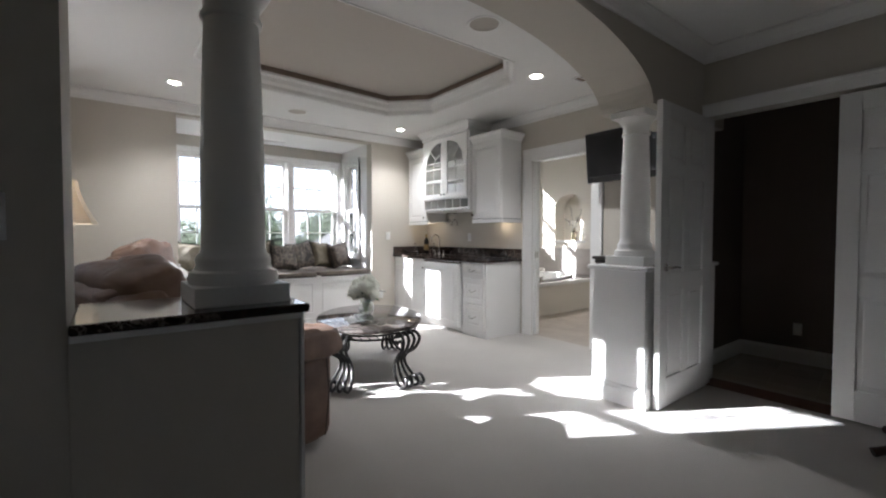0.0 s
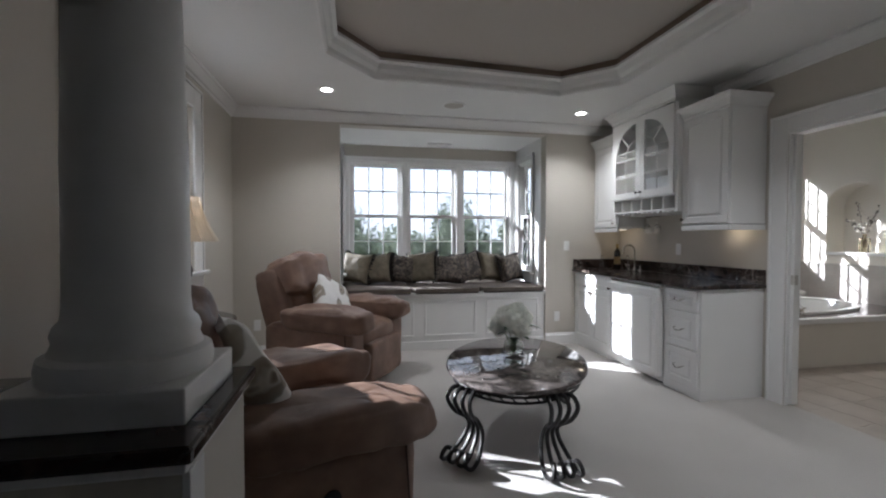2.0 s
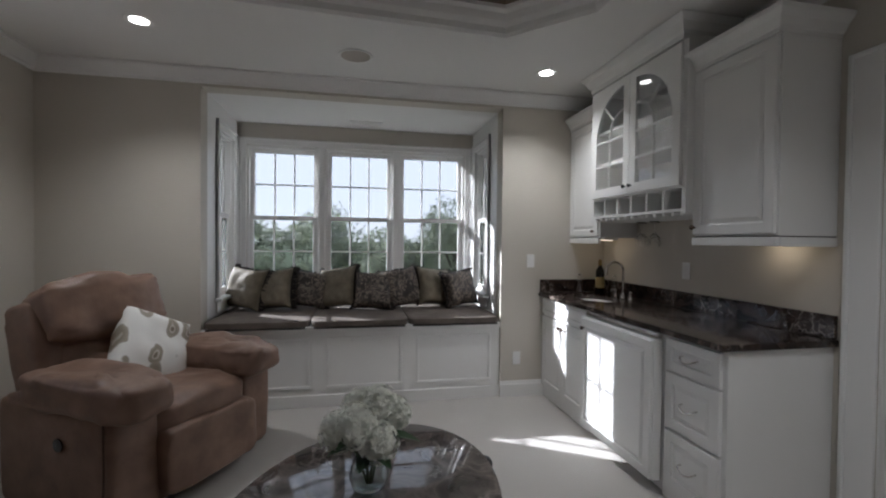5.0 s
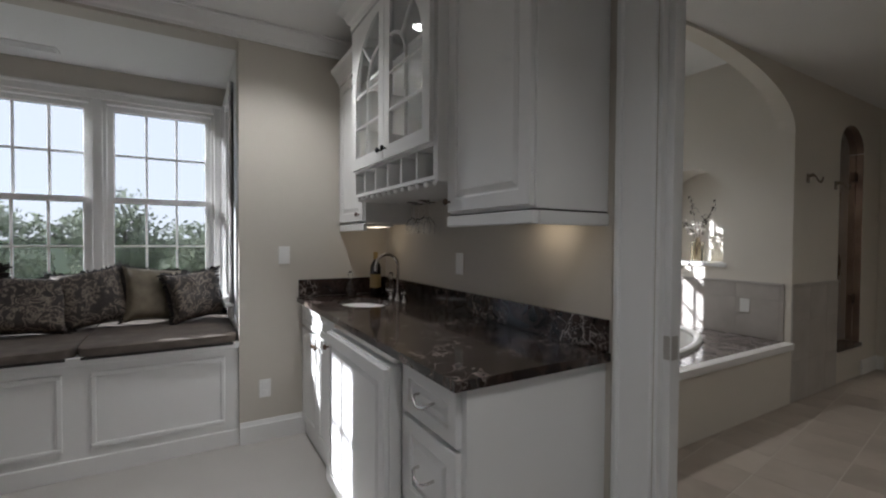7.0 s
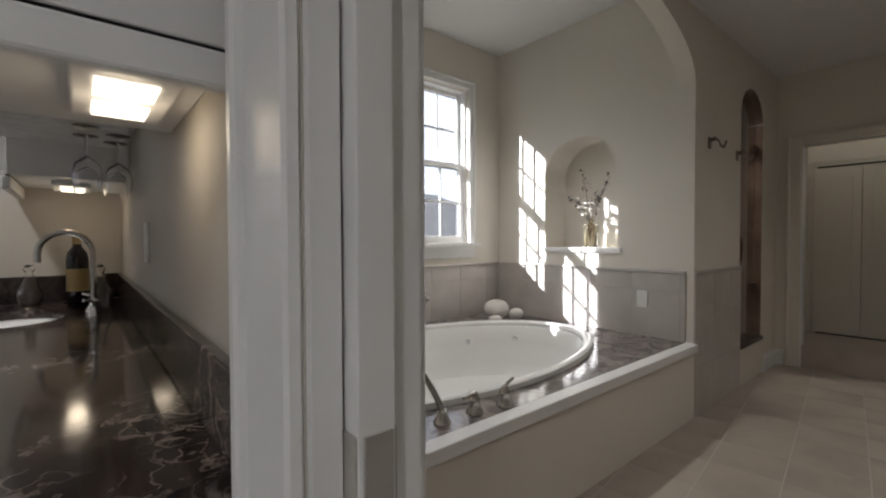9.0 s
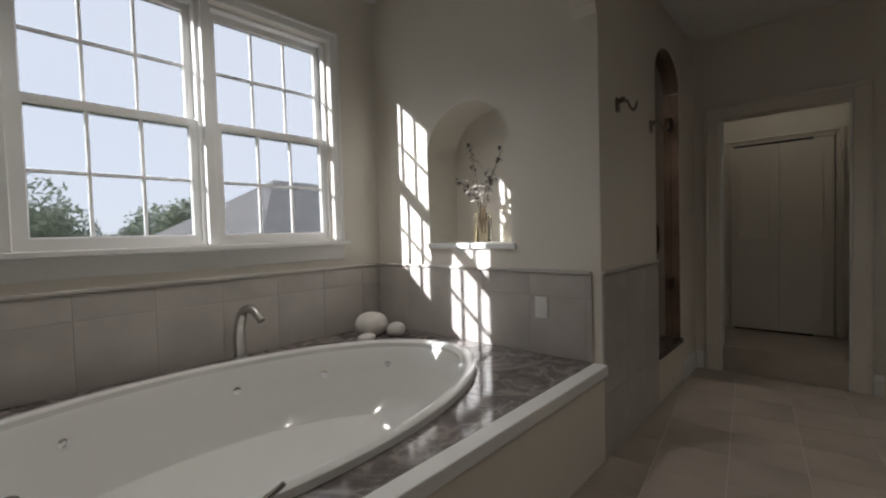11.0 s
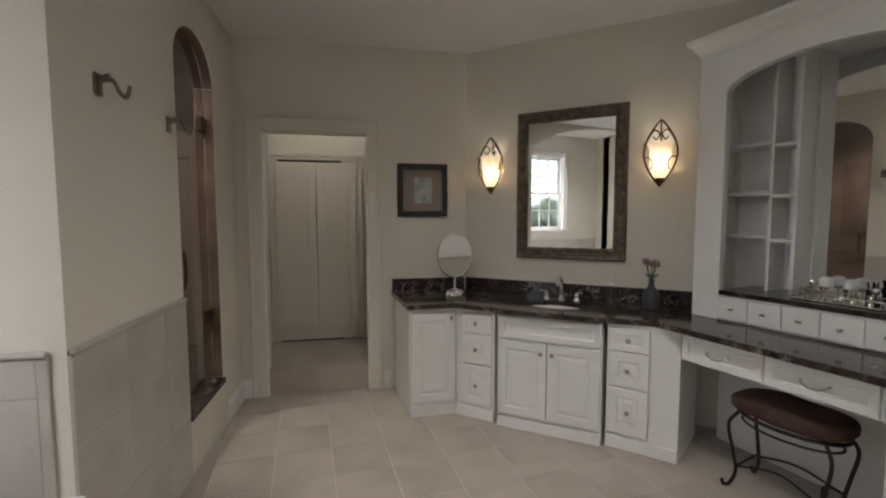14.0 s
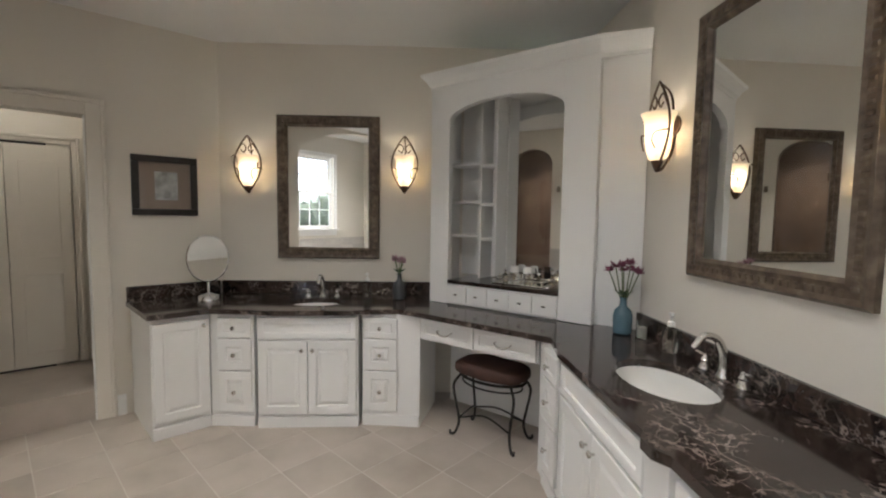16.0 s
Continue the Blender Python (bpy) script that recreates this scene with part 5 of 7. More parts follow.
def hydrangea(x, y, z):
    v = thing("flower_vase", "round clear glass vase with white hydrangeas", "flower vase", pose(x, y, z))
    part("vase", lathe([(0.035, 0), (0.06, 0.015), (0.072, 0.05), (0.062, 0.095), (0.05, 0.115), (0.056, 0.13), (0.053, 0.13), (0.047, 0.115), (0.058, 0.095), (0.067, 0.05), (0.055, 0.018), (0.0, 0.012)], 28), vase_glass, v, smooth=True)
    heads = [(-0.105, 0.01, 0.20, 0.06), (0.03, -0.05, 0.18, 0.058), (-0.03, 0.08, 0.25, 0.06), (0.085, 0.045, 0.235, 0.055), (-0.045, -0.06, 0.245, 0.062), (0.03, 0.02, 0.285, 0.058)]
    for hx, hy, hz, hr in [(q[0], q[1], q[2] + 0.008, q[3] * 1.16) for q in heads]:
        part("stem", tube(smooth_path([(hx * 0.1, hy * 0.1, 0.02), (hx * 0.4, hy * 0.4, 0.12), (hx, hy, hz)], 4), 0.004), stem_mat, v)
        bm = bmesh.new()
        for k in range(110):
            w = Vector((random.gauss(0, 1), random.gauss(0, 1), random.gauss(0.25, 1))).normalized()
            c = Vector((hx, hy, hz)) + w * hr * random.uniform(0.86, 1.05)
            s1 = w.orthogonal().normalized()
            s1.rotate(Matrix.Rotation(random.uniform(0, 6.3), 3, w))
            s2 = w.cross(s1)
            r = 0.019
            mid = bm.verts.new(c)
            ring = [bm.verts.new(c + (s1 * math.cos(q) + s2 * math.sin(q)) * r * (1 if j % 2 == 0 else 0.45) + w * 0.004) for j, q in enumerate([math.pi * j / 4 for j in range(8)])]
            for j in range(8):
                bm.faces.new((mid, ring[j], ring[(j + 1) % 8]))
        superbox(bm, hx - hr * 0.85, hy - hr * 0.85, hz - hr * 0.85, hx + hr * 0.85, hy + hr * 0.85, hz + hr * 0.85, e=1.0, n=14)
        part("flower_head", bm, petal, v, "white hydrangea bloom")
    for q, ln, z0 in ((0.3, 0.13, 0.16), (2.0, 0.13, 0.15), (3.6, 0.14, 0.17), (5.2, 0.12, 0.14), (4.4, 0.10, 0.13), (1.1, 0.15, 0.2), (2.9, 0.17, 0.19), (5.8, 0.17, 0.2), (4.0, 0.15, 0.21)):
        part("leaf", leaf_bm((0.02 * math.cos(q), 0.02 * math.sin(q), z0), q, ln, 0.055), leaf_mat, v)


def leaf_bm(base, q, ln, w, droop=0.03, bm=None):
    bm = bm or bmesh.new()
    d, e = Vector((math.cos(q), math.sin(q), 0.15)), Vector((-math.sin(q), math.cos(q), 0))
    rows = []
    for i in range(6):
        t = i / 5
        c = Vector(base) + d * ln * t - Vector((0, 0, droop * t * t))
        h = w / 2 * math.sin(math.pi * (0.08 + 0.92 * t)) ** 0.8 if i < 5 else 0.001
        rows.append([bm.verts.new(c - e * h + Vector((0, 0, h * 0.3))), bm.verts.new(c), bm.verts.new(c + e * h + Vector((0, 0, h * 0.3)))])
    for a, b in zip(rows, rows[1:]):
        bm.faces.new((a[0], a[1], b[1], b[0]))
        bm.faces.new((a[1], a[2], b[2], b[1]))
    return bm


hydrangea(3.69, 5.32, 0.483)

# ---- side table and lamp ----
def side_table(x, y, z):
    t = thing("side_table", "half-round marble-topped side table with carved legs", "side table", pose(x, y, 0))
    poly = [(0, -0.42)] + [(0.42 * math.cos(q), 0.42 * math.sin(q)) for q in [-math.pi / 2 + math.pi * i / 24 for i in range(25)]] + [(0, 0.42)]
    part("top", prism([(px * 1.17, py * 1.17) for px, py in poly[1:-1]], z - 0.028, z, bevel=0.006), table_marble, t, "brown marble top")
    part("apron", prism([(px * 0.93, py * 0.93) for px, py in poly[1:-1]], z - 0.11, z - 0.029), black_wood, t)
    for q in (-1.2, 0.0, 1.2):
        c = Vector((0.34 * math.cos(q) + 0.02, 0.34 * math.sin(q), 0))
        d = Vector((math.cos(q), math.sin(q), 0))
        path = [c + d * o + Vector((0, 0, zz)) for o, zz in ((0.0, z - 0.10), (0.05, z - 0.2), (0.02, z - 0.38), (-0.04, z - 0.55), (-0.01, 0.06), (0.05, 0.02))]
        part("leg", tube(smooth_path(path, 5), 0.026, seg=10), black_wood, t, smooth=True)
    part("shelf", prism([(px * 0.6, py * 0.6) for px, py in poly[1:-1]], 0.18, 0.205), black_wood, t)
    return t


side_table(XW + 0.02, 5.44, 0.765)


def table_lamp(x, y, z):
    l = thing("table_lamp", "carved bronze table lamp with pleated cream shade, lit", "table lamp", pose(x, y, z))
    part("foot", one_box(-0.085, -0.085, 0.0, 0.085, 0.085, 0.022, 0.008), lamp_wood, l)
    prof = [(0.075, 0.022), (0.078, 0.035), (0.055, 0.05), (0.03, 0.07), (0.022, 0.095), (0.035, 0.115), (0.022, 0.13), (0.018, 0.16), (0.03, 0.20), (0.035, 0.23), (0.024, 0.25), (0.03, 0.262), (0.046, 0.29), (0.052, 0.33), (0.04, 0.37), (0.022, 0.385), (0.035, 0.395), (0.02, 0.41), (0.014, 0.44), (0.014, 0.47)]
    part("stem", lathe([(r * (1.3 if r > 0.02 else 1.0), h) for r, h in prof], 28), lamp_wood, l, smooth=True)
    part("neck", lathe([(0.008, 0.47), (0.008, 0.81)], 10), bronze, l)
    bm = bmesh.new()
    rows = []
    for i in range(9):
        t = i / 8
        s = 0.195 * (1 - t) ** 1.6 + 0.10 * (1 - (1 - t) ** 1.6)
        ring = []
        for j in range(48):
            q = 2 * math.pi * j / 48
            k = 1 / max(abs(math.cos(q)), abs(math.sin(q))) ** 0.55
            f = 1 + (0.03 if j % 6 == 0 else 0)
            ring.append(bm.verts.new((s * k * f * math.cos(q), s * k * f * math.sin(q), 0.50 + 0.27 * t)))
        rows.append(ring)
    for a, b in zip(rows, rows[1:]):
        for j in range(48):
            bm.faces.new((a[j], a[(j + 1) % 48], b[(j + 1) % 48], b[j]))
    bmesh.ops.solidify(bm, geom=bm.faces[:], thickness=0.002)
    part("shade", bm, shade_cloth, l, "cream bell shade with ribs")
    part("finial", lathe([(0.006, 0.80), (0.014, 0.815), (0.006, 0.83), (0.01, 0.84), (0.0, 0.85)], 12), bronze, l, smooth=True)
    part("bulb", pad(-0.025, -0.025, 0.56, 0.025, 0.025, 0.65, e=1.0, n=12), dim_bulb, l, "lit bulb")
    lamp_light("lamp_glow", (x, y, z + 0.68), 0.06, 0.03, (1.0, 0.80, 0.56))


table_lamp(1.59, 5.37, 0.766)

# ---- screen and wine rack ----
tv = thing("television", "black flat-screen television on a wall arm", "television", pose(5.63, 3.985, 1.965, 6, 0, -92) @ Matrix.Diagonal((0.93, 1, 0.9, 1)))
part("case", one_box(-0.41, 0.0, -0.27, 0.41, 0.05, 0.27, 0.012), black_plastic, tv)
part("screen", one_box(-0.375, -0.004, -0.19, 0.375, 0.0, 0.235, 0.002), black_screen, tv, "dark glossy screen")
part("speaker_bar", one_box(-0.36, -0.006, -0.255, 0.36, 0.0, -0.205, 0.003), iron, tv)
part("back", one_box(-0.25, 0.05, -0.18, 0.25, 0.085, 0.18, 0.015), black_plastic, tv)
part("arm", one_box(-0.03, 0.085, -0.03, 0.03, 0.24, 0.03, 0.004), black_plastic, tv)

rk = thing("wine_rack", "black wooden wine rack cabinet with open cubbies", "wine rack", pose(5.60, 3.885, 0) @ Matrix.Diagonal((1, 0.73, 1, 1)))
part("top", one_box(-0.235, -0.30, 0.985, 0.25, 0.30, 1.015, 0.006), black_wood, rk)
part("top_moulding", one_box(-0.215, -0.28, 0.95, 0.245, 0.28, 0.984, 0.01), black_wood, rk)
for a in ((-0.20, -0.27), (-0.20, 0.23), (0.20, -0.27), (0.20, 0.23)):
    part("post", one_box(a[0], a[1], 0.0, a[0] + 0.04, a[1] + 0.04, 0.95, 0.004), black_wood, rk)
for i in range(8):
    z = 0.12 + i * 0.115
    part("shelf", one_box(-0.16, -0.265, z, 0.20, 0.265, z + 0.016), black_wood, rk)
    part("side_rail", one_box(-0.196, -0.23, z - 0.01, -0.164, 0.23, z + 0.022, 0.003), black_wood, rk)
for y in (-0.14, -0.05, 0.04, 0.13):
    part("divider", one_box(-0.195, y, 0.10, -0.165, y + 0.016, 0.95), black_wood, rk)
part("inner_panel", one_box(-0.12, -0.228, 0.08, -0.11, 0.228, 0.95), black_wood, rk)
part("back_panel", one_box(0.21, -0.23, 0.08, 0.22, 0.23, 0.95), black_wood, rk)

# ---- doors ----
def lever(parent, m, s=1):
    h = part("door_handle", lathe([(0.026, 0.0), (0.026, 0.008), (0.012, 0.012), (0.011, 0.05), (0.0, 0.052)], 20, m=m @ pose(0, 0, 0, 90)), steel, parent, "brushed nickel lever handle", True)
    bm = tube([(0, -0.045, 0), (s * 0.05, -0.05, 0.004), (s * 0.115, -0.048, -0.004)], [0.010, 0.009, 0.007])
    bmesh.ops.transform(bm, matrix=m, verts=bm.verts)
    part("lever_arm", bm, steel, h, smooth=True)


def panel_door(name, label, m, w, h, lever_x, both=True, kind="structure"):
    """Six-panel door leaf in the local xz plane, from x = 0 at the hinge."""
    d = tagged(new(name), label, "door", "", kind)
    d.matrix_world = m
    t = 0.04
    rows = ((0.20, 0.80), (0.93, 1.60), (1.70, h - 0.12))
    bm = bmesh.new()
    st, mid = 0.11, 0.09
    box(bm, 0, 0, 0, st, t, h, 0.002, 1), box(bm, w - st, 0, 0, w, t, h, 0.002, 1), box(bm, w / 2 - mid / 2, 0, rows[0][0], w / 2 + mid / 2, t, h - 0.12, 0.002, 1)
    zs = [0] + [z for r in rows for z in r] + [h]
    for z0, z1 in zip(zs[::2], zs[1::2]):
        box(bm, st, 0, z0, w - st, t, z1, 0.002, 1)
    part("stiles", bm, white_paint, d)
    for z0, z1 in rows:
        for x0, x1 in ((st, w / 2 - mid / 2), (w / 2 + mid / 2, w - st)):
            bm = bmesh.new()
            box(bm, x0, 0.012, z0, x1, t - 0.012, z1)
            box(bm, x0 + 0.03, 0.004, z0 + 0.03, x1 - 0.03, t - 0.004, z1 - 0.03, 0.007, 2)
            part("panel", bm, white_paint, d)
    lever(d, pose(lever_x, 0, 0.97), -1 if lever_x > w / 2 else 1)
    if both:
        lever(d, pose(lever_x, t, 0.97) @ pose(0, 0, 0, 0, 0, 180), 1 if lever_x > w / 2 else -1)
    return d


panel_door("door_1", "white six-panel door leaf standing open against half wall", pose(XE - 0.012, 3.240, 0.012, 0, 0, 180.6), 0.795, 2.10, 0.72)
panel_door("door_2", "white six-panel door leaf, closed", pose(XE + 0.052, 1.645, 0.012, 0, 0, 90), 0.805, 2.10, 0.74, both=False)
pk = tagged(new("door_3"), "white pocket door leaf pushed almost fully into its wall", "door", "", "structure")
part("leaf", one_box(XB + 0.035, DOOR_Y1 - 0.032, 0.012, XB + 0.075, DOOR_Y1 - 0.002, 2.08, 0.002), white_paint, pk)
part("latch_plate", one_box(XB + 0.031, DOOR_Y1 - 0.030, 0.935, XB + 0.079, DOOR_Y1 - 0.004, 1.010, 0.003), satin_nickel, pk, "square nickel pocket latch")
part("edge_plate", one_box(XB + 0.040, DOOR_Y1 - 0.0355, 0.935, XB + 0.070, DOOR_Y1 - 0.0325, 1.010), satin_nickel, pk)
structure("trim_jamb_bath", one_box(XB + 0.001, DOOR_Y1 - 0.012, 0, XB + 0.03, DOOR_Y1 - 0.0005, DOOR_H), white_paint)
structure("trim_jamb_bath", one_box(XB + 0.08, DOOR_Y1 - 0.012, 0, BATH_W - 0.001, DOOR_Y1 - 0.0005, DOOR_H), white_paint)
structure("trim_jamb_bath", one_box(XB + 0.001, DOOR_Y0 + 0.0005, 0, BATH_W - 0.001, DOOR_Y0 + 0.014, DOOR_H), white_paint)
structure("trim_jamb_bath", one_box(XB + 0.001, DOOR_Y0 + 0.015, DOOR_H - 0.014, BATH_W - 0.001, DOOR_Y1 - 0.013, DOOR_H - 0.0005), white_paint)
structure("trim_jamb_hall", one_box(XE + 0.001, 3.228, 0, XE + 0.139, 3.2395, HALL_DOOR_H), white_paint)

ot = thing("wooden_bench", "dark carved wooden bench with curved legs", "bench", pose(5.30, 1.915, 0))
part("top", one_box(-0.17, -0.9, 0.43, 0.20, 0.19, 0.46, 0.008), dark_wood, ot)
part("apron", one_box(-0.15, -0.85, 0.36, 0.16, 0.17, 0.429, 0.006), dark_wood, ot)
for sx, sy in ((-0.13, 0.14), (0.13, 0.14), (-0.13, -0.82), (0.13, -0.82)):
    q, w = (1 if sy > 0 else -1), (1 if sx > 0 else -1)
    path = [(sx, sy, 0.37), (sx + 0.03 * w, sy + 0.03 * q, 0.28), (sx, sy, 0.16), (sx, sy, 0.09), (sx + 0.09 * w, sy + 0.13 * q, 0.03)]
    part("leg", tube(smooth_path(path, 5), [0.035 - 0.012 * i / 20 for i in range(20)] + [0.026], seg=10), dark_wood, ot, smooth=True)


# ---- bathtub ----
deck_z = 0.49
tub = thing("bathtub", "white oval drop-in whirlpool bathtub", "bathtub", pose(7.36, 6.88, deck_z))
TRX, TRY = 1.26, 0.70
part("rim", lathe([(0.93, -0.02), (0.925, 0.022), (0.94, 0.034), (0.97, 0.036), (0.995, 0.026), (1.0, 0.002), (0.985, 0.0005)], 72, sx=TRX, sy=TRY, caps=False), porcelain, tub, smooth=True)
part("bowl", lathe([(0.93, 0.0), (0.915, -0.02), (0.89, -0.12), (0.85, -0.28), (0.78, -0.36), (0.6, -0.385), (0.0, -0.39)], 72, sx=TRX, sy=TRY, caps=False), porcelain, tub, smooth=True)
for q, z in ((0.45, -0.10), (0.9, -0.12), (1.35, -0.12), (2.0, -0.12), (2.6, -0.10)):
    k = 0.888
    m = pose(TRX * k * math.cos(q), TRY * k * math.sin(q), z, 0, 0, math.degrees(math.atan2(math.sin(q) * TRX, math.cos(q) * TRY))) @ pose(0, 0, 0, 0, -90)
    part("water_jet", lathe([(0.018, -0.004), (0.022, 0.004), (0.012, 0.008), (0.011, 0.002), (0.0, 0.002)], 16, m=m), chrome, tub, "chrome water jet", True)
DECK = [(BATH_W, HOOK_Y + 0.045), (NICHE_X, HOOK_Y + 0.045), (NICHE_X, TUB_Y), (BATH_W, TUB_Y)]
dk = thing("tub_deck", "polished grey-brown marble deck round the bathtub", "deck", pose(0, 0, 0))
part("slab", slab_with_hole(DECK, (7.36, 6.88, TRX * 0.965, TRY * 0.965, 0), deck_z - 0.025, deck_z), grey_marble, dk)
part("front_panel", one_box(BATH_W, HOOK_Y - 0.01, 0, NICHE_X - 0.001, HOOK_Y + 0.03, deck_z - 0.05, 0.002), bath_paint, dk, "cream painted tub skirt")
part("front_cap", one_box(BATH_W, HOOK_Y - 0.03, deck_z - 0.049, NICHE_X - 0.001, HOOK_Y + 0.044, deck_z + 0.003, 0.004), white_paint, dk, "white painted cap board")
part("backing", one_box(BATH_W, HOOK_Y + 0.031, 0, NICHE_X - 0.001, HOOK_Y + 0.044, deck_z - 0.051), white_paint, dk)


def tap_lever(x, y, z, turn, name="deck_tap", label="nickel lever handle on the tub deck"):
    t = thing(name, label, "tap", pose(x, y, z, 0, 0, turn), "tub deck taps")
    part("body", lathe([(0.036, 0), (0.036, 0.006), (0.026, 0.02), (0.021, 0.045), (0.025, 0.055), (0.016, 0.07), (0.012, 0.085), (0.0, 0.09)], 20), steel, t, smooth=True)
    part("lever", tube([(0, 0, 0.075), (0.04, 0, 0.085), (0.095, 0, 0.088)], [0.009, 0.008, 0.007]), steel, t, smooth=True)


tap_lever(6.92, 6.115, deck_z, 200), tap_lever(7.07, 6.09, deck_z, 20)
hs = thing("hand_shower", "nickel hand shower standing in its deck mount", "hand shower", pose(6.76, 6.125, deck_z))
part("mount", lathe([(0.034, 0), (0.034, 0.008), (0.024, 0.02), (0.018, 0.05), (0.0, 0.052)], 20), steel, hs, smooth=True)
part("wand", tube(smooth_path([(0, 0, 0.045), (-0.02, 0.02, 0.11), (-0.05, 0.05, 0.18), (-0.06, 0.07, 0.21)], 5), 0.012), steel, hs, smooth=True)
part("head", lathe([(0.012, 0), (0.028, 0.02), (0.03, 0.04), (0.0, 0.042)], 18, m=pose(-0.06, 0.07, 0.20, 25, -30)), steel, hs, smooth=True)
sp = thing("tub_spout", "nickel arched tub spout on the deck", "faucet", pose(7.70, 7.66, deck_z, 0, 0, -75) @ Matrix.Diagonal((1.35, 1.35, 1.3, 1)))
part("base", lathe([(0.036, 0), (0.036, 0.006), (0.028, 0.016)], 20), steel, sp, smooth=True)
part("arc", tube(smooth_path([(0, 0, 0.01), (0.0, 0, 0.12), (0.03, 0, 0.21), (0.09, 0, 0.225), (0.14, 0, 0.18)], 6), [0.026 - 0.010 * i / 24 for i in range(24)] + [0.016], seg=12), steel, sp, smooth=True)
stone_white = material("white_coral_stone", (0.72, 0.69, 0.64), 0.8, var=0.08, scale=30, fine=80, bump=0.5, depth=0.004)
for x, y, r, h in ((8.52, 7.50, 0.115, 0.16), (8.62, 7.36, 0.065, 0.09), (8.40, 7.40, 0.06, 0.05)):
    s = tagged(obj("bath_sponge", pad(-r, -r * 0.85, 0, r, r * 0.85, h, e=0.9, n=20, lump=0.012, seed=x), stone_white, True), "round white sea sponge on the tub deck", "sponge", "sponges on the deck")
    s.location = (x, y, deck_z)
plate("wall_outlet", "pale outlet on the tiled tub wall", pose(NICHE_X - 0.013, 6.334, 0.755, 0, 0, -90), w=0.075, h=0.12)

# niche vase
nv = thing("niche_vase", "clear square glass bottle vase with white blossom branches", "flower vase", pose(NICHE_X + 0.13, 6.83, NZ0 + 0.025))
bm = one_box(-0.045, -0.045, 0, 0.045, 0.045, 0.19, 0.012)
part("bottle", bm, amber_glass, nv, smooth=True)
part("neck", lathe([(0.022, 0.185), (0.019, 0.20), (0.019, 0.23), (0.024, 0.235), (0.0, 0.236)], 18), amber_glass, nv, smooth=True)
branch_mat = material("brown_twig", (0.10, 0.07, 0.05), 0.8, var=0.2, scale=40, bump=0)
blossom = material("white_blossom", (0.80, 0.77, 0.72), 0.6, var=0.05, bump=0)
dusk_leaf = material("dusky_leaf", (0.12, 0.10, 0.085), 0.6, var=0.3, scale=30, bump=0)
for k, (dy, dx, hz) in enumerate(((0.16, -0.02, 0.40), (-0.20, -0.06, 0.56), (0.03, -0.08, 0.62), (-0.10, -0.05, 0.42))):
    path = smooth_path([(0, 0, 0.06), (dx * 0.2, dy * 0.2, 0.25), (dx * 0.6, dy * 0.5, 0.25 + (hz - 0.25) * 0.5), (dx, dy, hz)], 5)
    br = part("branch", tube(path, [0.004 - 0.0025 * i / (len(path) - 1) for i in range(len(path))], seg=6), branch_mat, nv)
    bm = bmesh.new()
    for i in range(16):
        p = path[random.randint(len(path) // 2, len(path) - 1)]
        leaf_bm((p.x + random.uniform(-0.02, 0.02), p.y + random.uniform(-0.03, 0.03), p.z + random.uniform(-0.03, 0.03)), random.uniform(0, 6.3), random.uniform(0.02, 0.045), 0.022, bm=bm)
    part("leaves", bm, dusk_leaf, br)
for i, (dy, dz) in enumerate(((0.02, 0.27), (-0.05, 0.31), (0.06, 0.33), (0.0, 0.36), (0.14, 0.41))):
    bm = bmesh.new()
    for j in range(7):
        leaf_bm((-0.03, dy, dz), j * 0.9, 0.05, 0.035, 0.01 + 0.01 * (j % 2), bm)
    part("blossom", bm, blossom, nv, "white blossom")
structure("trim_niche_sill", one_box(NICHE_X - 0.025, NY0 - 0.035, NZ0 - 0.012, NICHE_X + 0.299, NY1 + 0.0, NZ0 + 0.024, 0.006), white_paint)

# hooks and shower door
hook_metal = material("aged_nickel", (0.26, 0.22, 0.18), 0.38, metal=1.0, var=0.15, scale=20, fine=200, bump=0.1, depth=0.0005)


def hook(x, z):
    h = thing("robe_hook", "aged nickel robe hook on cream wall", "hook", pose(x, HOOK_Y, z) @ Matrix.Diagonal((1.15, 0.85, 1.3, 1)), "robe hooks")
    part("backplate", one_box(-0.02, -0.012, -0.03, 0.02, 0, 0.03, 0.005), hook_metal, h)
    part("arm", tube(smooth_path([(0, -0.01, 0.01), (0, -0.06, 0.012), (0, -0.085, -0.02), (0, -0.11, -0.03), (0, -0.125, 0.0)], 5), 0.007), hook_metal, h, smooth=True)
    part("peg", tube([(0, -0.01, 0.015), (0, -0.05, 0.02)], [0.008, 0.012]), hook_metal, h, smooth=True)


hook(9.05, 1.84), hook(9.62, 1.82)
sd = tagged(new("door_4"), "arched glass shower door with dark hinges, closed", "door", "", "structure")
poly = [(SHX0 + 0.004, 0.34), (SHX1 - 0.004, 0.34)] + [((SHX0 + SHX1) / 2 + (SHX1 - SHX0 - 0.008) / 2 * math.cos(a), 2.18 + 0.226 * math.sin(a)) for a in [math.pi * i / 16 for i in range(17)]]
bm = prism(poly, -0.005, 0.005)
bmesh.ops.transform(bm, matrix=Matrix(((1, 0, 0, 0), (0, 0, -1, HOOK_Y + 0.06), (0, 1, 0, 0), (0, 0, 0, 1))), verts=bm.verts)
part("pane", bm, clear_glass, sd, "clear shower glass").visible_shadow = False
for z in (0.75, 1.95):
    part("hinge", one_box(SHX1 - 0.09, HOOK_Y + 0.04, z - 0.045, SHX1 - 0.002, HOOK_Y + 0.08, z + 0.045, 0.004), bronze, sd)
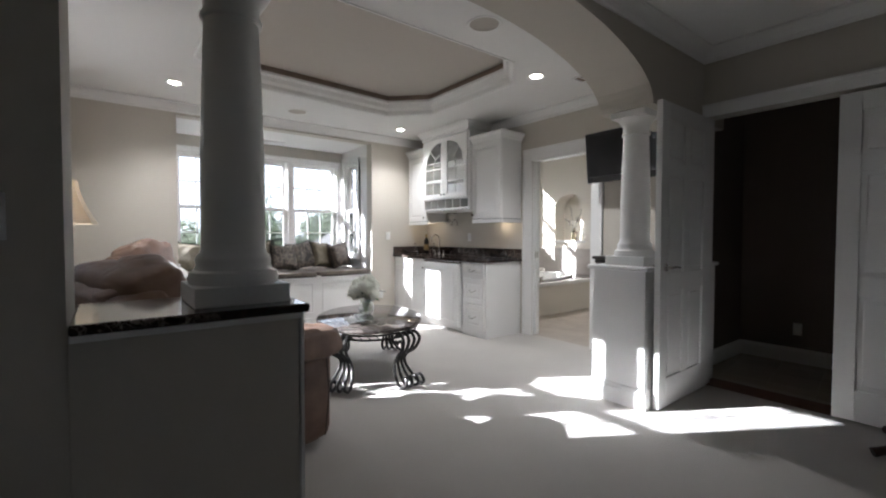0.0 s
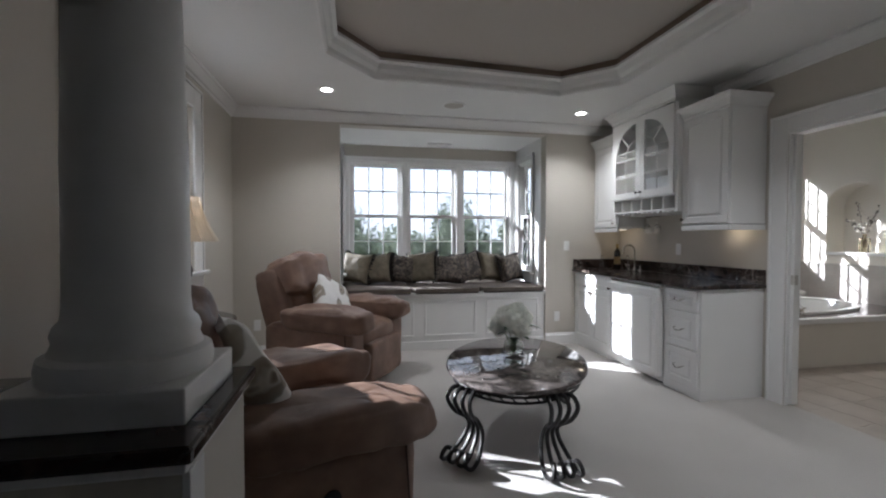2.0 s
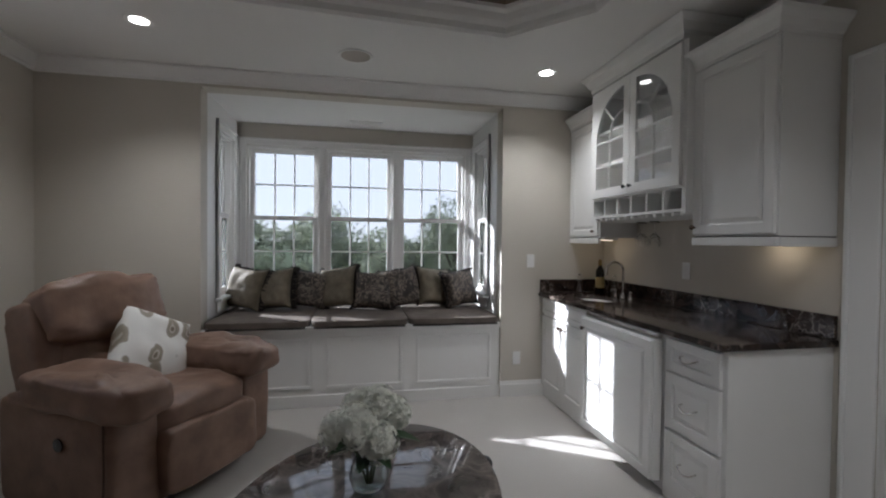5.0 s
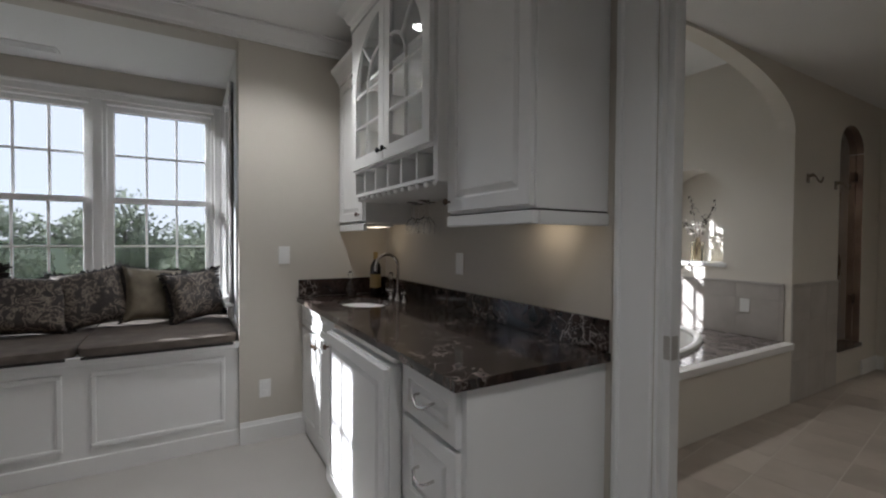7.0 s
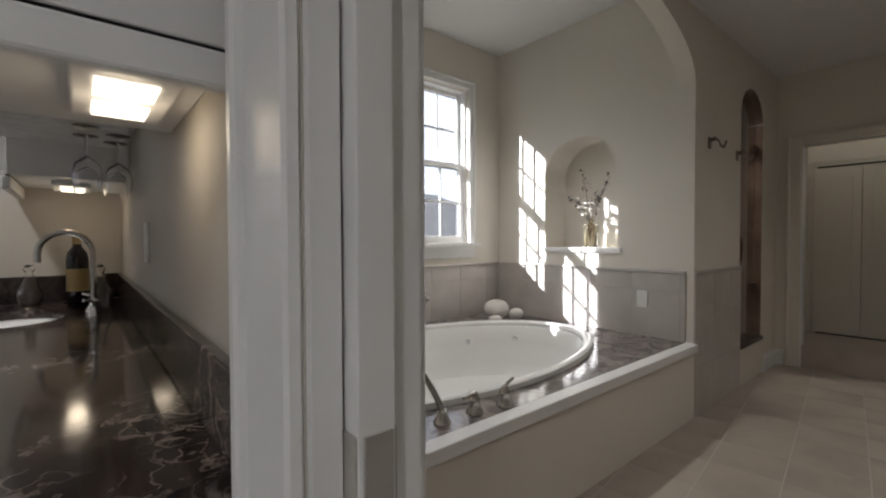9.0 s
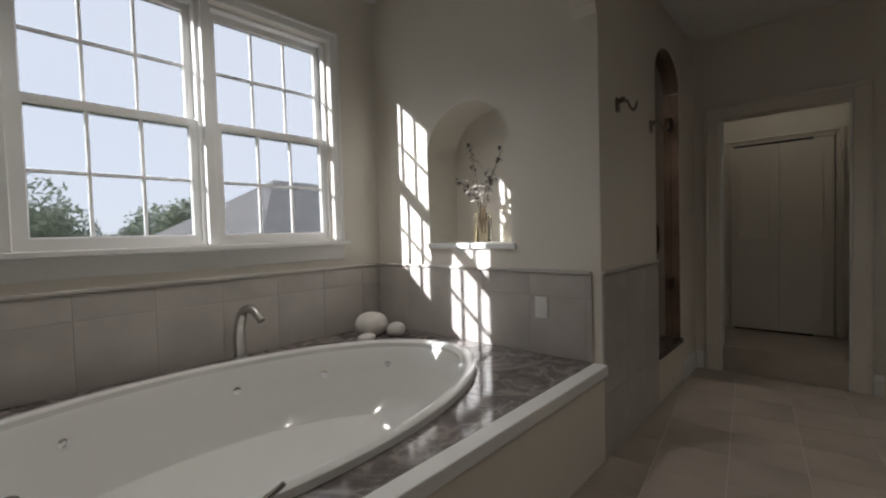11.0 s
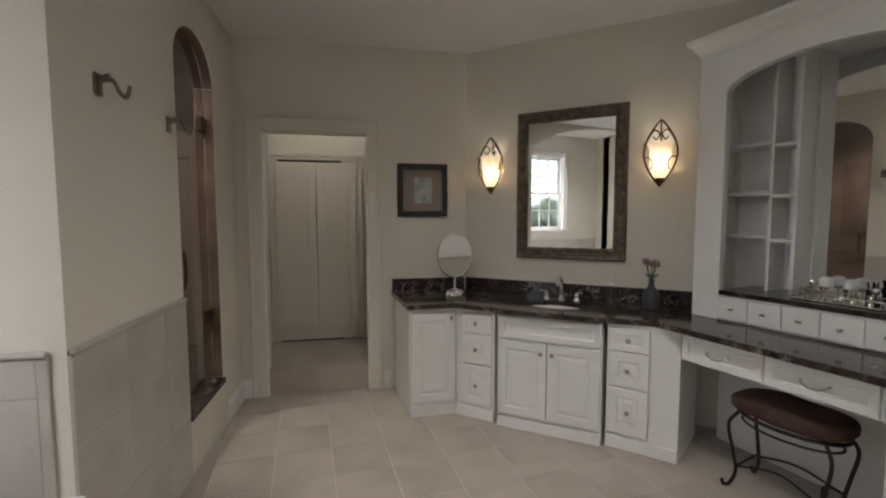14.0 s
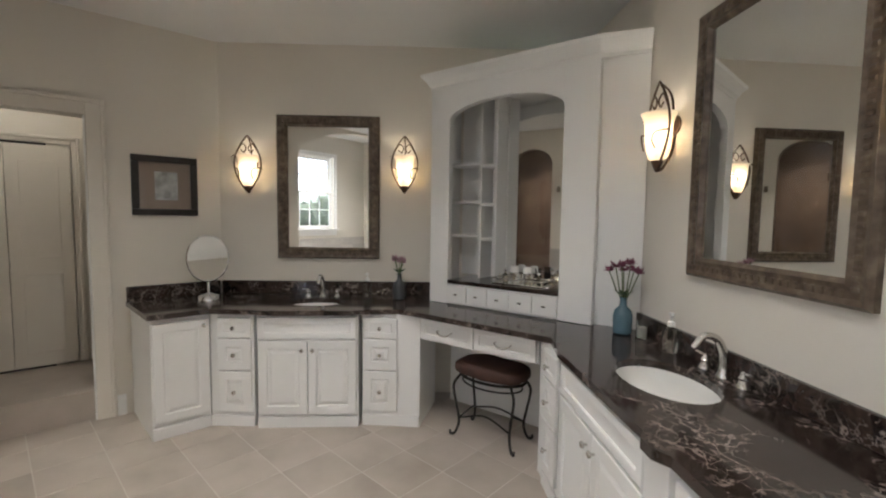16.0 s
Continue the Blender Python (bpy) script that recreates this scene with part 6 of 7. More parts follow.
part("handle", tube(smooth_path([(SHX0 + 0.06, HOOK_Y + 0.05, 1.0), (SHX0 + 0.06, HOOK_Y + 0.01, 1.02), (SHX0 + 0.06, HOOK_Y + 0.01, 1.18), (SHX0 + 0.06, HOOK_Y + 0.05, 1.2)], 4), 0.009), bronze, sd)
part("sill", one_box(SHX0 + 0.001, HOOK_Y - 0.02, 0.301, SHX1 - 0.001, HOOK_Y + 0.119, 0.335, 0.004), granite, sd, "dark marble sill")
bm = bmesh.new()
box(bm, SHX0 + 0.0005, HOOK_Y + 0.002, 0.336, SHX0 + 0.003, HOOK_Y + 0.118, 2.17), box(bm, SHX1 - 0.003, HOOK_Y + 0.002, 0.336, SHX1 - 0.0005, HOOK_Y + 0.118, 2.17)
cols = []
for i in range(25):
    a = math.pi * i / 24
    c = ((SHX0 + SHX1) / 2 - (SHX1 - SHX0) / 2 * math.cos(a), 2.18 + 0.23 * math.sin(a))
    d = ((SHX0 + SHX1) / 2 - ((SHX1 - SHX0) / 2 - 0.003) * math.cos(a), 2.178 + 0.229 * math.sin(a))
    cols.append([bm.verts.new((p[0], y, p[1] - 0.0008)) for p, y in ((c, HOOK_Y + 0.002), (c, HOOK_Y + 0.118), (d, HOOK_Y + 0.118), (d, HOOK_Y + 0.002))])
for p, q in zip(cols, cols[1:]):
    for k in range(4):
        bm.faces.new((p[k], p[(k + 1) % 4], q[(k + 1) % 4], q[k]))
structure("trim_shower_reveal", bm, brown_stone)

# ---- vanity ----
ZC = 0.79
COUNTER = [(CLOSET_X - 0.002, 4.865), (10.15, 4.80), (10.16, 4.47), (9.97, 4.25), (9.93, 4.235), (9.58, 3.755), (9.57, 3.70), (9.44, 3.49), (9.31, 3.45), (8.42, 3.235), (8.27, 3.39)]
B0 = Vector((8.27, 3.39, 0))
BEND = 1.60
pb = [B0 + UB * 0.76, B0 + UB * 0.80 + Vector((UB.y, -UB.x, 0)) * 0.03, B0 + UB * 0.86 + Vector((UB.y, -UB.x, 0)) * 0.03, B0 + UB * 0.90, B0 + UB * BEND]
COUNTER += [(p.x, p.y) for p in pb]
wb = PB + UB * (pb[-1] - PB).dot(UB)
COUNTER += [(wb.x + 0.001, wb.y + 0.002)]
nB = Vector((UB.y, -UB.x, 0))
# where the two vanity walls meet
det = UA.x * (-UB.y) - UA.y * (-UB.x)
w = PB - CA
s = (w.x * (-UB.y) - w.y * (-UB.x)) / det
CORNER = CA + UA * s
nA = Vector((UA.y, -UA.x, 0))
COUNTER += [tuple((CORNER + nA * 0.002 + nB * 0.002)[:2]), tuple((CA + nA * 0.002)[:2])]
ct = thing("vanity_worktop", "polished dark brown veined marble vanity worktop", "worktop", pose(0, 0, 0))
sinkA, sinkB = Vector((9.99, 3.82, 0)), Vector((7.80, 3.36, 0))


def two_hole_slab(poly, holes, z0, z1):
    bm = bmesh.new()
    edges = []
    rings = [poly]
    for cx, cy, rx, ry, turn in holes:
        ctn, stn = math.cos(turn), math.sin(turn)
        rings.append([(cx + rx * math.cos(a) * ctn - ry * math.sin(a) * stn, cy + rx * math.cos(a) * stn + ry * math.sin(a) * ctn) for a in [2 * math.pi * i / 32 for i in range(32)]])
    for pts in rings:
        vs = [bm.verts.new((x, y, z1)) for x, y in pts]
        edges += [bm.edges.new((vs[i], vs[(i + 1) % len(vs)])) for i in range(len(vs))]
    fill = bmesh.ops.triangle_fill(bm, use_beauty=True, use_dissolve=False, edges=edges)
    faces = [f for f in fill["geom"] if isinstance(f, bmesh.types.BMFace)]
    ext = bmesh.ops.extrude_face_region(bm, geom=faces)["geom"]
    bmesh.ops.translate(bm, vec=(0, 0, z0 - z1), verts=[v for v in ext if isinstance(v, bmesh.types.BMVert)])
    return bm


TA, TB = math.atan2(UA.y, UA.x), math.atan2(UB.y, UB.x)
part("slab", two_hole_slab(COUNTER, [(sinkA.x, sinkA.y, 0.20, 0.135, TA), (sinkB.x, sinkB.y, 0.235, 0.165, TB)], ZC - 0.032, ZC), granite, ct)
basin("vanity_sink", "white oval undermount vanity sink", sinkA.x, sinkA.y, 0.203, 0.138, ZC - 0.02, TA)
basin("vanity_sink", "white oval undermount vanity sink by the blue vase", sinkB.x, sinkB.y, 0.238, 0.168, ZC - 0.02, TB)


sp1 = part("backsplash", one_box(0.012, -0.022, ZC + 0.001, (CORNER - CA).dot(UA) - 0.6, -0.002, ZC + 0.10, 0.003), granite, ct)
sp1.matrix_local = wall_frame(CA, UA)
cs = (CORNER - PB).dot(UB)
sp2 = part("backsplash", one_box(cs + 0.55, -0.022, ZC + 0.001, (pb[-1] - PB).dot(UB), -0.002, ZC + 0.10, 0.003), granite, ct)
sp2.matrix_local = wall_frame(PB, UB)
part("side_splash", one_box(CLOSET_X - 0.022, 4.27, ZC + 0.001, CLOSET_X - 0.002, 4.86, ZC + 0.10, 0.003), granite, ct)


def body(name, label, poly, z1=ZC - 0.033, z0=0.0):
    t = thing(name, label, "cabinet", pose(0, 0, 0), "vanity cabinets")
    part("body", prism(poly, z0, z1), white_paint, t)
    return t


def fr(a, b, gap=0.012):
    """Local frame along the front edge from a to b (as seen from the room, left to right)."""
    a, b = Vector((*a, 0)), Vector((*b, 0))
    u = (b - a).normalized()
    return wall_frame(a, u), (b - a).length


def base_board(parent, a, b):
    m, L = fr(a, b)
    bm = one_box(0.0, -0.012, 0.0, L, -0.0005, 0.075, 0.004)
    bmesh.ops.transform(bm, matrix=m, verts=bm.verts)
    part("plinth", bm, white_paint, parent)


v = body("vanity_cabinet", "white angled end vanity cabinet with one panelled door", [(CLOSET_X - 0.003, 4.84), (10.19, 4.785), (10.20, 4.46), (CLOSET_X - 0.003, 4.44)])
m, L = fr((10.19, 4.785), (10.20, 4.46))
front(v, "door", L - 0.02, 0.62, m @ pose(0.01, -0.021, 0.105))
knob(v, m @ pose(L - 0.04, -0.021, 0.69), steel)
base_board(v, (10.19, 4.785), (10.20, 4.46))


def drawers(v, a, b, rows, w=None, x0=None):
    m, L = fr(a, b)
    w = w or L - 0.024
    x0 = 0.012 if x0 is None else x0
    for z0, h in rows:
        front(v, "drawer", w, h, m @ pose(x0, -0.021, z0))
        knob(v, m @ pose(x0 + w / 2, -0.021, z0 + h / 2), steel)
    base_board(v, a, b)


ROWS3 = ((0.60, 0.13), (0.385, 0.205), (0.105, 0.27))
P_in = lambda p, d=0.5: tuple((Vector((*p, 0)) - nA * d)[:2])
v = body("vanity_cabinet", "white vanity drawer cabinet with three knobbed drawers", [(10.20, 4.455), (10.02, 4.235), P_in((10.02, 4.235), 0.42), (CLOSET_X - 0.02, 4.43)])
drawers(v, (10.20, 4.455), (10.02, 4.235), ROWS3, 0.215, 0.055)
v = body("vanity_cabinet", "white sink vanity with two panelled doors", [(9.985, 4.225), (9.60, 3.70), P_in((9.60, 3.70), 0.50), P_in((9.985, 4.225), 0.50)], z1=0.60)
part("upper_body", prism([(9.985, 4.225), (9.60, 3.70), tuple((Vector((9.60, 3.70, 0)) - nA * 0.1)[:2]), tuple((Vector((9.985, 4.225, 0)) - nA * 0.1)[:2])], 0.60, ZC - 0.033), white_paint, v)
m, L = fr((9.985, 4.225), (9.60, 3.70))
hw = (L - 0.03) / 2
front(v, "door", hw, 0.49, m @ pose(0.012, -0.021, 0.095)), front(v, "door", hw, 0.49, m @ pose(0.018 + hw, -0.021, 0.095))
front(v, "false_front", L - 0.024, 0.14, m @ pose(0.012, -0.021, 0.60), "flat")
knob(v, m @ pose(hw - 0.02, -0.021, 0.525), steel), knob(v, m @ pose(hw + 0.05, -0.021, 0.525), steel)
base_board(v, (9.985, 4.225), (9.60, 3.70))
v = body("vanity_cabinet", "white narrow vanity drawer cabinet beside the knee space", [(9.61, 3.665), (9.345, 3.385), (9.60, 3.05), P_in((9.61, 3.665), 0.45)])
drawers(v, (9.61, 3.665), (9.345, 3.385), ROWS3, 0.22, 0.012)
v = body("makeup_desk", "white makeup desk drawer unit over a knee space", [(9.335, 3.385), (8.54, 3.175), (8.60, 2.93), (9.40, 3.14)], z0=0.60)
m, L = fr((9.335, 3.385), (8.54, 3.175))
for k in (0, 1):
    w = (L - 0.03) / 2
    front(v, "drawer", w, 0.135, m @ pose(0.01 + k * (w + 0.01), -0.021, 0.61), "flat")
    pull(v, m @ pose(0.01 + k * (w + 0.01) + w / 2, -0.021, 0.685), 0.10)
part("knee_back", prism([(9.56, 2.93), (9.555, 2.90), (8.58, 2.66), (8.575, 2.69)], 0.0, 0.60), white_paint, v)
v = body("vanity_cabinet", "white corner vanity cabinet with stacked drawers", [(8.535, 3.165), (8.445, 3.225), (8.27, 3.355), (8.02, 2.98), (8.50, 2.70)])
m, L = fr((8.445, 3.235), (8.265, 3.365))
for z0, h in ROWS3:
    front(v, "drawer", L - 0.02, h, m @ pose(0.01, -0.021, z0))
    knob(v, m @ pose(L / 2, -0.021, z0 + h / 2), steel)
base_board(v, (8.445, 3.235), (8.265, 3.365))
a, b = B0 - nB * 0.03 + UB * 0.012, B0 - nB * 0.03 + UB * 0.76
v = body("vanity_cabinet", "white sink vanity with two doors and crystal knobs", [tuple(a[:2]), tuple(b[:2]), tuple((b - nB * 0.5)[:2]), tuple((a - nB * 0.5)[:2])], z1=0.60)
part("upper_body", prism([tuple(a[:2]), tuple(b[:2]), tuple((b - nB * 0.09)[:2]), tuple((a - nB * 0.09)[:2])], 0.60, ZC - 0.033), white_paint, v)
m, L = fr(tuple(a[:2]), tuple(b[:2]))
hw = (L - 0.03) / 2
front(v, "door", hw, 0.49, m @ pose(0.012, -0.021, 0.095)), front(v, "door", hw, 0.49, m @ pose(0.018 + hw, -0.021, 0.095))
front(v, "false_front", L - 0.024, 0.14, m @ pose(0.012, -0.021, 0.60), "flat")
knob(v, m @ pose(hw - 0.02, -0.021, 0.525), steel), knob(v, m @ pose(hw + 0.05, -0.021, 0.525), steel)
base_board(v, tuple(a[:2]), tuple(b[:2]))
a, b = B0 + UB * 0.775 - nB * 0.0, B0 + UB * (BEND - 0.01)
a2 = a + UB * 0.12
v = body("vanity_cabinet", "white vanity drawer cabinet at the worktop's end", [tuple((a - nB * 0.03)[:2]), tuple((a2 - nB * 0.03)[:2]), tuple((b - nB * 0.03)[:2]), tuple((b - nB * 0.53)[:2]), tuple((a - nB * 0.53)[:2])])
part("pilaster", prism([tuple((a + nB * 0.0)[:2]), tuple((a2 + nB * 0.0)[:2]), tuple((a2 - nB * 0.029)[:2]), tuple((a - nB * 0.029)[:2])], 0.0, ZC - 0.033), white_paint, v)
drawers(v, tuple((a2 - nB * 0.03)[:2]), tuple((b - nB * 0.03)[:2]), ROWS3)


def vanity_faucet(place, u, label):
    f = thing("vanity_faucet", label, "faucet", wall_frame(place, u), "vanity faucets")
    part("base", lathe([(0.028, 0), (0.028, 0.008), (0.02, 0.02), (0.018, 0.05)], 18), steel, f, smooth=True)
    part("spout", tube(smooth_path([(0, 0, 0.03), (0, -0.005, 0.10), (0, -0.035, 0.155), (0, -0.085, 0.165), (0, -0.125, 0.12)], 6), [0.019 - 0.007 * i / 24 for i in range(24)] + [0.012], seg=12), steel, f, smooth=True)
    for s in (-1, 1):
        h = part("handle", lathe([(0.026, 0), (0.026, 0.008), (0.018, 0.018), (0.014, 0.03), (0.019, 0.038), (0.012, 0.048), (0.009, 0.06), (0.0, 0.064)], 18, m=pose(s * 0.105, 0, 0)), steel, f, smooth=True)
        part("lever", tube([(s * 0.105, 0, 0.055), (s * 0.15, -0.01, 0.062)], 0.006), steel, h, smooth=True)


vanity_faucet(sinkA - nA * 0.185 + Vector((0, 0, ZC)), UA, "nickel arched vanity faucet with two lever handles")
vanity_faucet(sinkB - nB * 0.235 + Vector((0, 0, ZC)), UB, "large nickel arched faucet with lever handles")

# framed mirrors
frame_gold = ramped("antique_bronze_frame", [(0.3, (0.055, 0.038, 0.026)), (0.55, (0.13, 0.095, 0.065)), (0.8, (0.24, 0.19, 0.14))], 0.42, scale=25, bump=0.4, fine=90)


def framed_mirror(origin, u, s0, s1, z0, z1, label, w=0.085):
    t = thing("framed_mirror", label, "mirror", wall_frame(origin, u))
    part("glass", one_box(s0 + w - 0.005, -0.016, z0 + w - 0.005, s1 - w + 0.005, -0.012, z1 - w + 0.005), mirror_mat, t, "silvered mirror glass")
    part("bevel", one_box(s0 + w - 0.008, -0.0115, z0 + w - 0.008, s1 - w + 0.008, -0.002, z1 - w + 0.008), black_wood, t)
    bm = bmesh.new()
    prof = ((0.0, -0.022), (0.012, -0.036), (0.03, -0.030), (0.055, -0.030), (0.07, -0.036), (w, -0.018))
    rings = []
    for d, y in ((0.0, -0.001),) + prof + ((w, -0.001),):
        rings.append([bm.verts.new(p) for p in ((s0 + d, y, z0 + d), (s1 - d, y, z0 + d), (s1 - d, y, z1 - d), (s0 + d, y, z1 - d))])
    for a, b in zip(rings, rings[1:] + rings[:1]):
        for k in range(4):
            bm.faces.new((a[k], a[(k + 1) % 4], b[(k + 1) % 4], b[k]))
    part("frame", bm, frame_gold, t, "bronze moulded frame")
    bm = bmesh.new()
    st = 0.030
    n1, n2 = int((s1 - s0 - w) / st), int((z1 - z0 - w) / st)
    for i in range(n1):
        x = s0 + w / 2 + st * (i + 0.5)
        for z in (z0 + 0.042, z1 - 0.042):
            box(bm, x - 0.008, -0.0365, z - 0.012, x + 0.008, -0.029, z + 0.012, 0.003, 1)
    for i in range(n2):
        z = z0 + w / 2 + st * (i + 0.5)
        for x in (s0 + 0.042, s1 - 0.042):
            box(bm, x - 0.012, -0.0365, z - 0.008, x + 0.012, -0.029, z + 0.008, 0.003, 1)
    b = part("beading", bm, frame_gold, t)
    b["kind"] = "stuff"
    return t


sA = lambda p: (Vector((*p, 0)) - CA).dot(UA)
framed_mirror(CA, UA, sA((10.485, 3.91)), sA((10.007, 3.295)), 1.068, 2.152, "tall bronze-framed mirror above the vanity")
sB = lambda p: (Vector((*p, 0)) - PB).dot(UB)
framed_mirror(PB, UB, sB((7.875, 2.957)), sB((7.875, 2.957)) + 0.80, 1.155, 2.275, "large bronze-framed mirror above the vanity")

# picture
pc = thing("framed_picture", "small picture in a dark wooden frame", "picture", pose(CLOSET_X, 4.61, 1.592, 0, 0, -90))
bm = bmesh.new()
W2, H2, fw = 0.20, 0.208, 0.045
for a in ((-W2, -H2, W2, -H2 + fw), (-W2, H2 - fw, W2, H2), (-W2, -H2 + fw, -W2 + fw, H2 - fw), (W2 - fw, -H2 + fw, W2, H2 - fw)):
    box(bm, a[0], -0.028, a[1], a[2], -0.001, a[3], 0.006, 2)
part("frame", bm, black_wood, pc)
mat_board = material("tan_mount_board", (0.26, 0.20, 0.155), 0.8, var=0.08, scale=12, bump=0.05)
part("mount", one_box(-W2 + fw - 0.004, -0.010, -H2 + fw - 0.004, W2 - fw + 0.004, -0.002, H2 - fw + 0.004), mat_board, pc)
pic_mat = ramped("faded_grey_print", [(0.3, (0.20, 0.19, 0.17)), (0.55, (0.42, 0.42, 0.40)), (0.75, (0.6, 0.6, 0.57))], 0.5, scale=16, bump=0)
part("print", one_box(-0.065, -0.013, -0.10, 0.075, -0.0105, 0.10), pic_mat, pc)
part("glazing", one_box(-W2 + fw - 0.004, -0.018, -H2 + fw - 0.004, W2 - fw + 0.004, -0.0155, H2 - fw + 0.004), clear_glass, pc).visible_shadow = False

# sconces
sconce_glass = glow_mat("frosted_sconce_glass", (1.0, 0.84, 0.62), 0.015, (0.85, 0.80, 0.70))
sg = sconce_glass.node_tree
st, sm = sg.nodes.new("ShaderNodeBsdfTranslucent"), sg.nodes.new("ShaderNodeMixShader")
st.inputs["Color"].default_value = (0.85, 0.76, 0.62, 1)
sm.inputs[0].default_value = 0.55
sg.links.new(sg.nodes["Principled BSDF"].outputs[0], sm.inputs[1])
sg.links.new(st.outputs[0], sm.inputs[2])
sg.links.new(sm.outputs[0], sg.nodes["Material Output"].inputs[0])


def sconce(m, label):
    s = thing("wall_sconce", label, "wall lamp", m, "wall sconces")
    part("backplate", lathe([(0.045, 0), (0.045, 0.008), (0.02, 0.018), (0.0, 0.018)], 20, m=pose(0, 0, 0.02, 90)), bronze, s, smooth=True)
    for a in (-1, 1):
        pts = [(a * 0.098 * math.sin(math.pi * t) ** 0.9, -0.09, -0.20 + 0.42 * t) for t in [i / 24 for i in range(25)]]
        part("hoop", tube(pts, 0.006), bronze, s, smooth=True)
        part("scroll", tube(smooth_path([(a * 0.085, -0.09, 0.08), (a * 0.04, -0.092, 0.155), (a * 0.008, -0.095, 0.13), (a * 0.025, -0.095, 0.095), (a * 0.045, -0.092, 0.115)], 5), 0.0045), bronze, s, smooth=True)
        part("leaf_ornament", leaf_bm((a * 0.07, -0.10, 0.075 - 0.09 * (a + 1) / 2), 0.0 if a > 0 else math.pi, 0.05, 0.022), bronze, s)
        part("tendril", tube(smooth_path([(a * 0.094, -0.09, -0.02), (a * 0.062, -0.135, -0.025), (a * 0.045, -0.142, -0.06), (a * 0.052, -0.128, -0.10)], 5), 0.0035), bronze, s, smooth=True)
    part("arm", tube(smooth_path([(0, 0, 0.0), (0, -0.02, -0.12), (0, -0.06, -0.19), (0, -0.09, -0.20)], 5), 0.007), bronze, s)
    part("top_stay", tube(smooth_path([(0, -0.01, 0.03), (0, -0.03, 0.16), (0, -0.09, 0.219)], 5), 0.005), bronze, s)
    part("shade", lathe([(0.022, -0.165), (0.040, -0.15), (0.053, -0.11), (0.058, -0.05), (0.062, 0.01), (0.074, 0.05), (0.082, 0.062), (0.079, 0.062), (0.058, 0.01), (0.054, -0.05), (0.049, -0.11), (0.036, -0.146), (0.0, -0.158)], 28, m=pose(0, -0.085, 0.01)), sconce_glass, s, "frosted glowing glass bell", True)
    part("finial", lathe([(0.0, -0.215), (0.012, -0.20), (0.02, -0.185), (0.028, -0.165), (0.024, -0.155), (0.0, -0.15)], 18, m=pose(0, -0.085, 0.01)), bronze, s, smooth=True)
    p = m @ Vector((0, -0.085, -0.035))
    lamp_light("sconce_glow", p, SCONCE_W, 0.022, (1.0, 0.86, 0.68))


SCONCE_W = 0.075
LAB = "bronze vine sconce with glowing frosted glass shade"
sconce(wall_frame(CA + UA * sA((10.603, 4.058)), UA, 1.762), LAB + " beside mirror")
sconce(wall_frame(CA + UA * sA((9.888, 3.14)), UA, 1.778), LAB + " near the hutch")
sconce(wall_frame(PB + UB * sB((8.02, 2.852)), UB, 1.835), LAB + " above the blue vase")
sconce(wall_frame(PB + UB * (sB((8.045, 2.834)) + 1.16), UB, 1.835), LAB + " past the mirror")

# makeup hutch
h0 = Vector((9.556, 3.146, 0))
uh = (Vector((8.43, 2.852, 0)) - h0).normalized()
HL = (Vector((8.43, 2.852, 0)) - h0).length
hu = thing("vanity_hutch", "tall white built-in hutch with arched mirror recess and shelves", "hutch", wall_frame(h0, uh, 0))
z0, z1 = ZC + 0.001, 2.29
IL, IR = 0.155, HL - 0.20
part("post", one_box(0, 0, z0, IL, 0.05, z1, 0.003), white_paint, hu)
part("post", one_box(IR, 0, z0, HL, 0.05, z1, 0.003), white_paint, hu)
part("arched_header", arch_bm(0.0, 0.05, IL + 0.0005, IR - 0.0005, 2.055, 0.115, z1), white_paint, hu)
part("side", one_box(0.0, 0.051, z0, 0.02, 0.42, z1), white_paint, hu)
he = wall_frame(h0, uh, 0).inverted() @ Vector((8.215, 2.722, 0))      # where the splayed side meets the wall
part("side", prism([(HL - 0.02, 0.051), (HL, 0.0505), (he.x, he.y), (he.x - 0.02, he.y + 0.02), (HL - 0.03, 0.12)], z0, z1), white_paint, hu, "splayed side panel")
part("top", one_box(0.021, 0.051, z1 - 0.03, HL - 0.021, 0.42, z1), white_paint, hu)
part("crown", run(CAB_CROWN, [(0.0, 0.42, z1 - 0.01), (0.0, 0.0, z1 - 0.01), (HL, 0.0, z1 - 0.01), (he.x, he.y, z1 - 0.01)][::-1]), white_paint, hu)
n = 5
part("drawer_case", one_box(IL + 0.001, 0.01, z0, IR - 0.001, 0.36, 0.935, 0.002), white_paint, hu)
for i in range(n):
    w = (IR - IL - 0.004) / n
    d = part("small_drawer", one_box(IL + 0.004 + i * w, -0.006, z0 + 0.012, IL + (i + 1) * w - 0.002, 0.009, 0.925, 0.003), white_paint, hu)
    part("knob", tube([(IL + (i + 0.5) * w - 0.012, -0.016, 0.865), (IL + (i + 0.5) * w + 0.012, -0.016, 0.865)], 0.006), steel, d)
part("ledge", one_box(IL + 0.001, -0.002, 0.936, IR - 0.001, 0.36, 0.962, 0.003), granite, hu, "dark marble ledge")
mc = (IL + IR) / 2 + 0.18
mr = part("mirror", one_box(-(IR - IL - 0.2) / 2, -0.004, 0.963, (IR - IL - 0.2) / 2, 0.004, 2.26), mirror_mat, hu, "large back mirror")
mr.matrix_local = pose(mc, 0.335, 0, 0, 0, -3.2)
for x in (IL + 0.13, IL + 0.25):
    part("upright", one_box(x, 0.20, 0.963, x + 0.016, 0.36, 2.30), white_paint, hu)
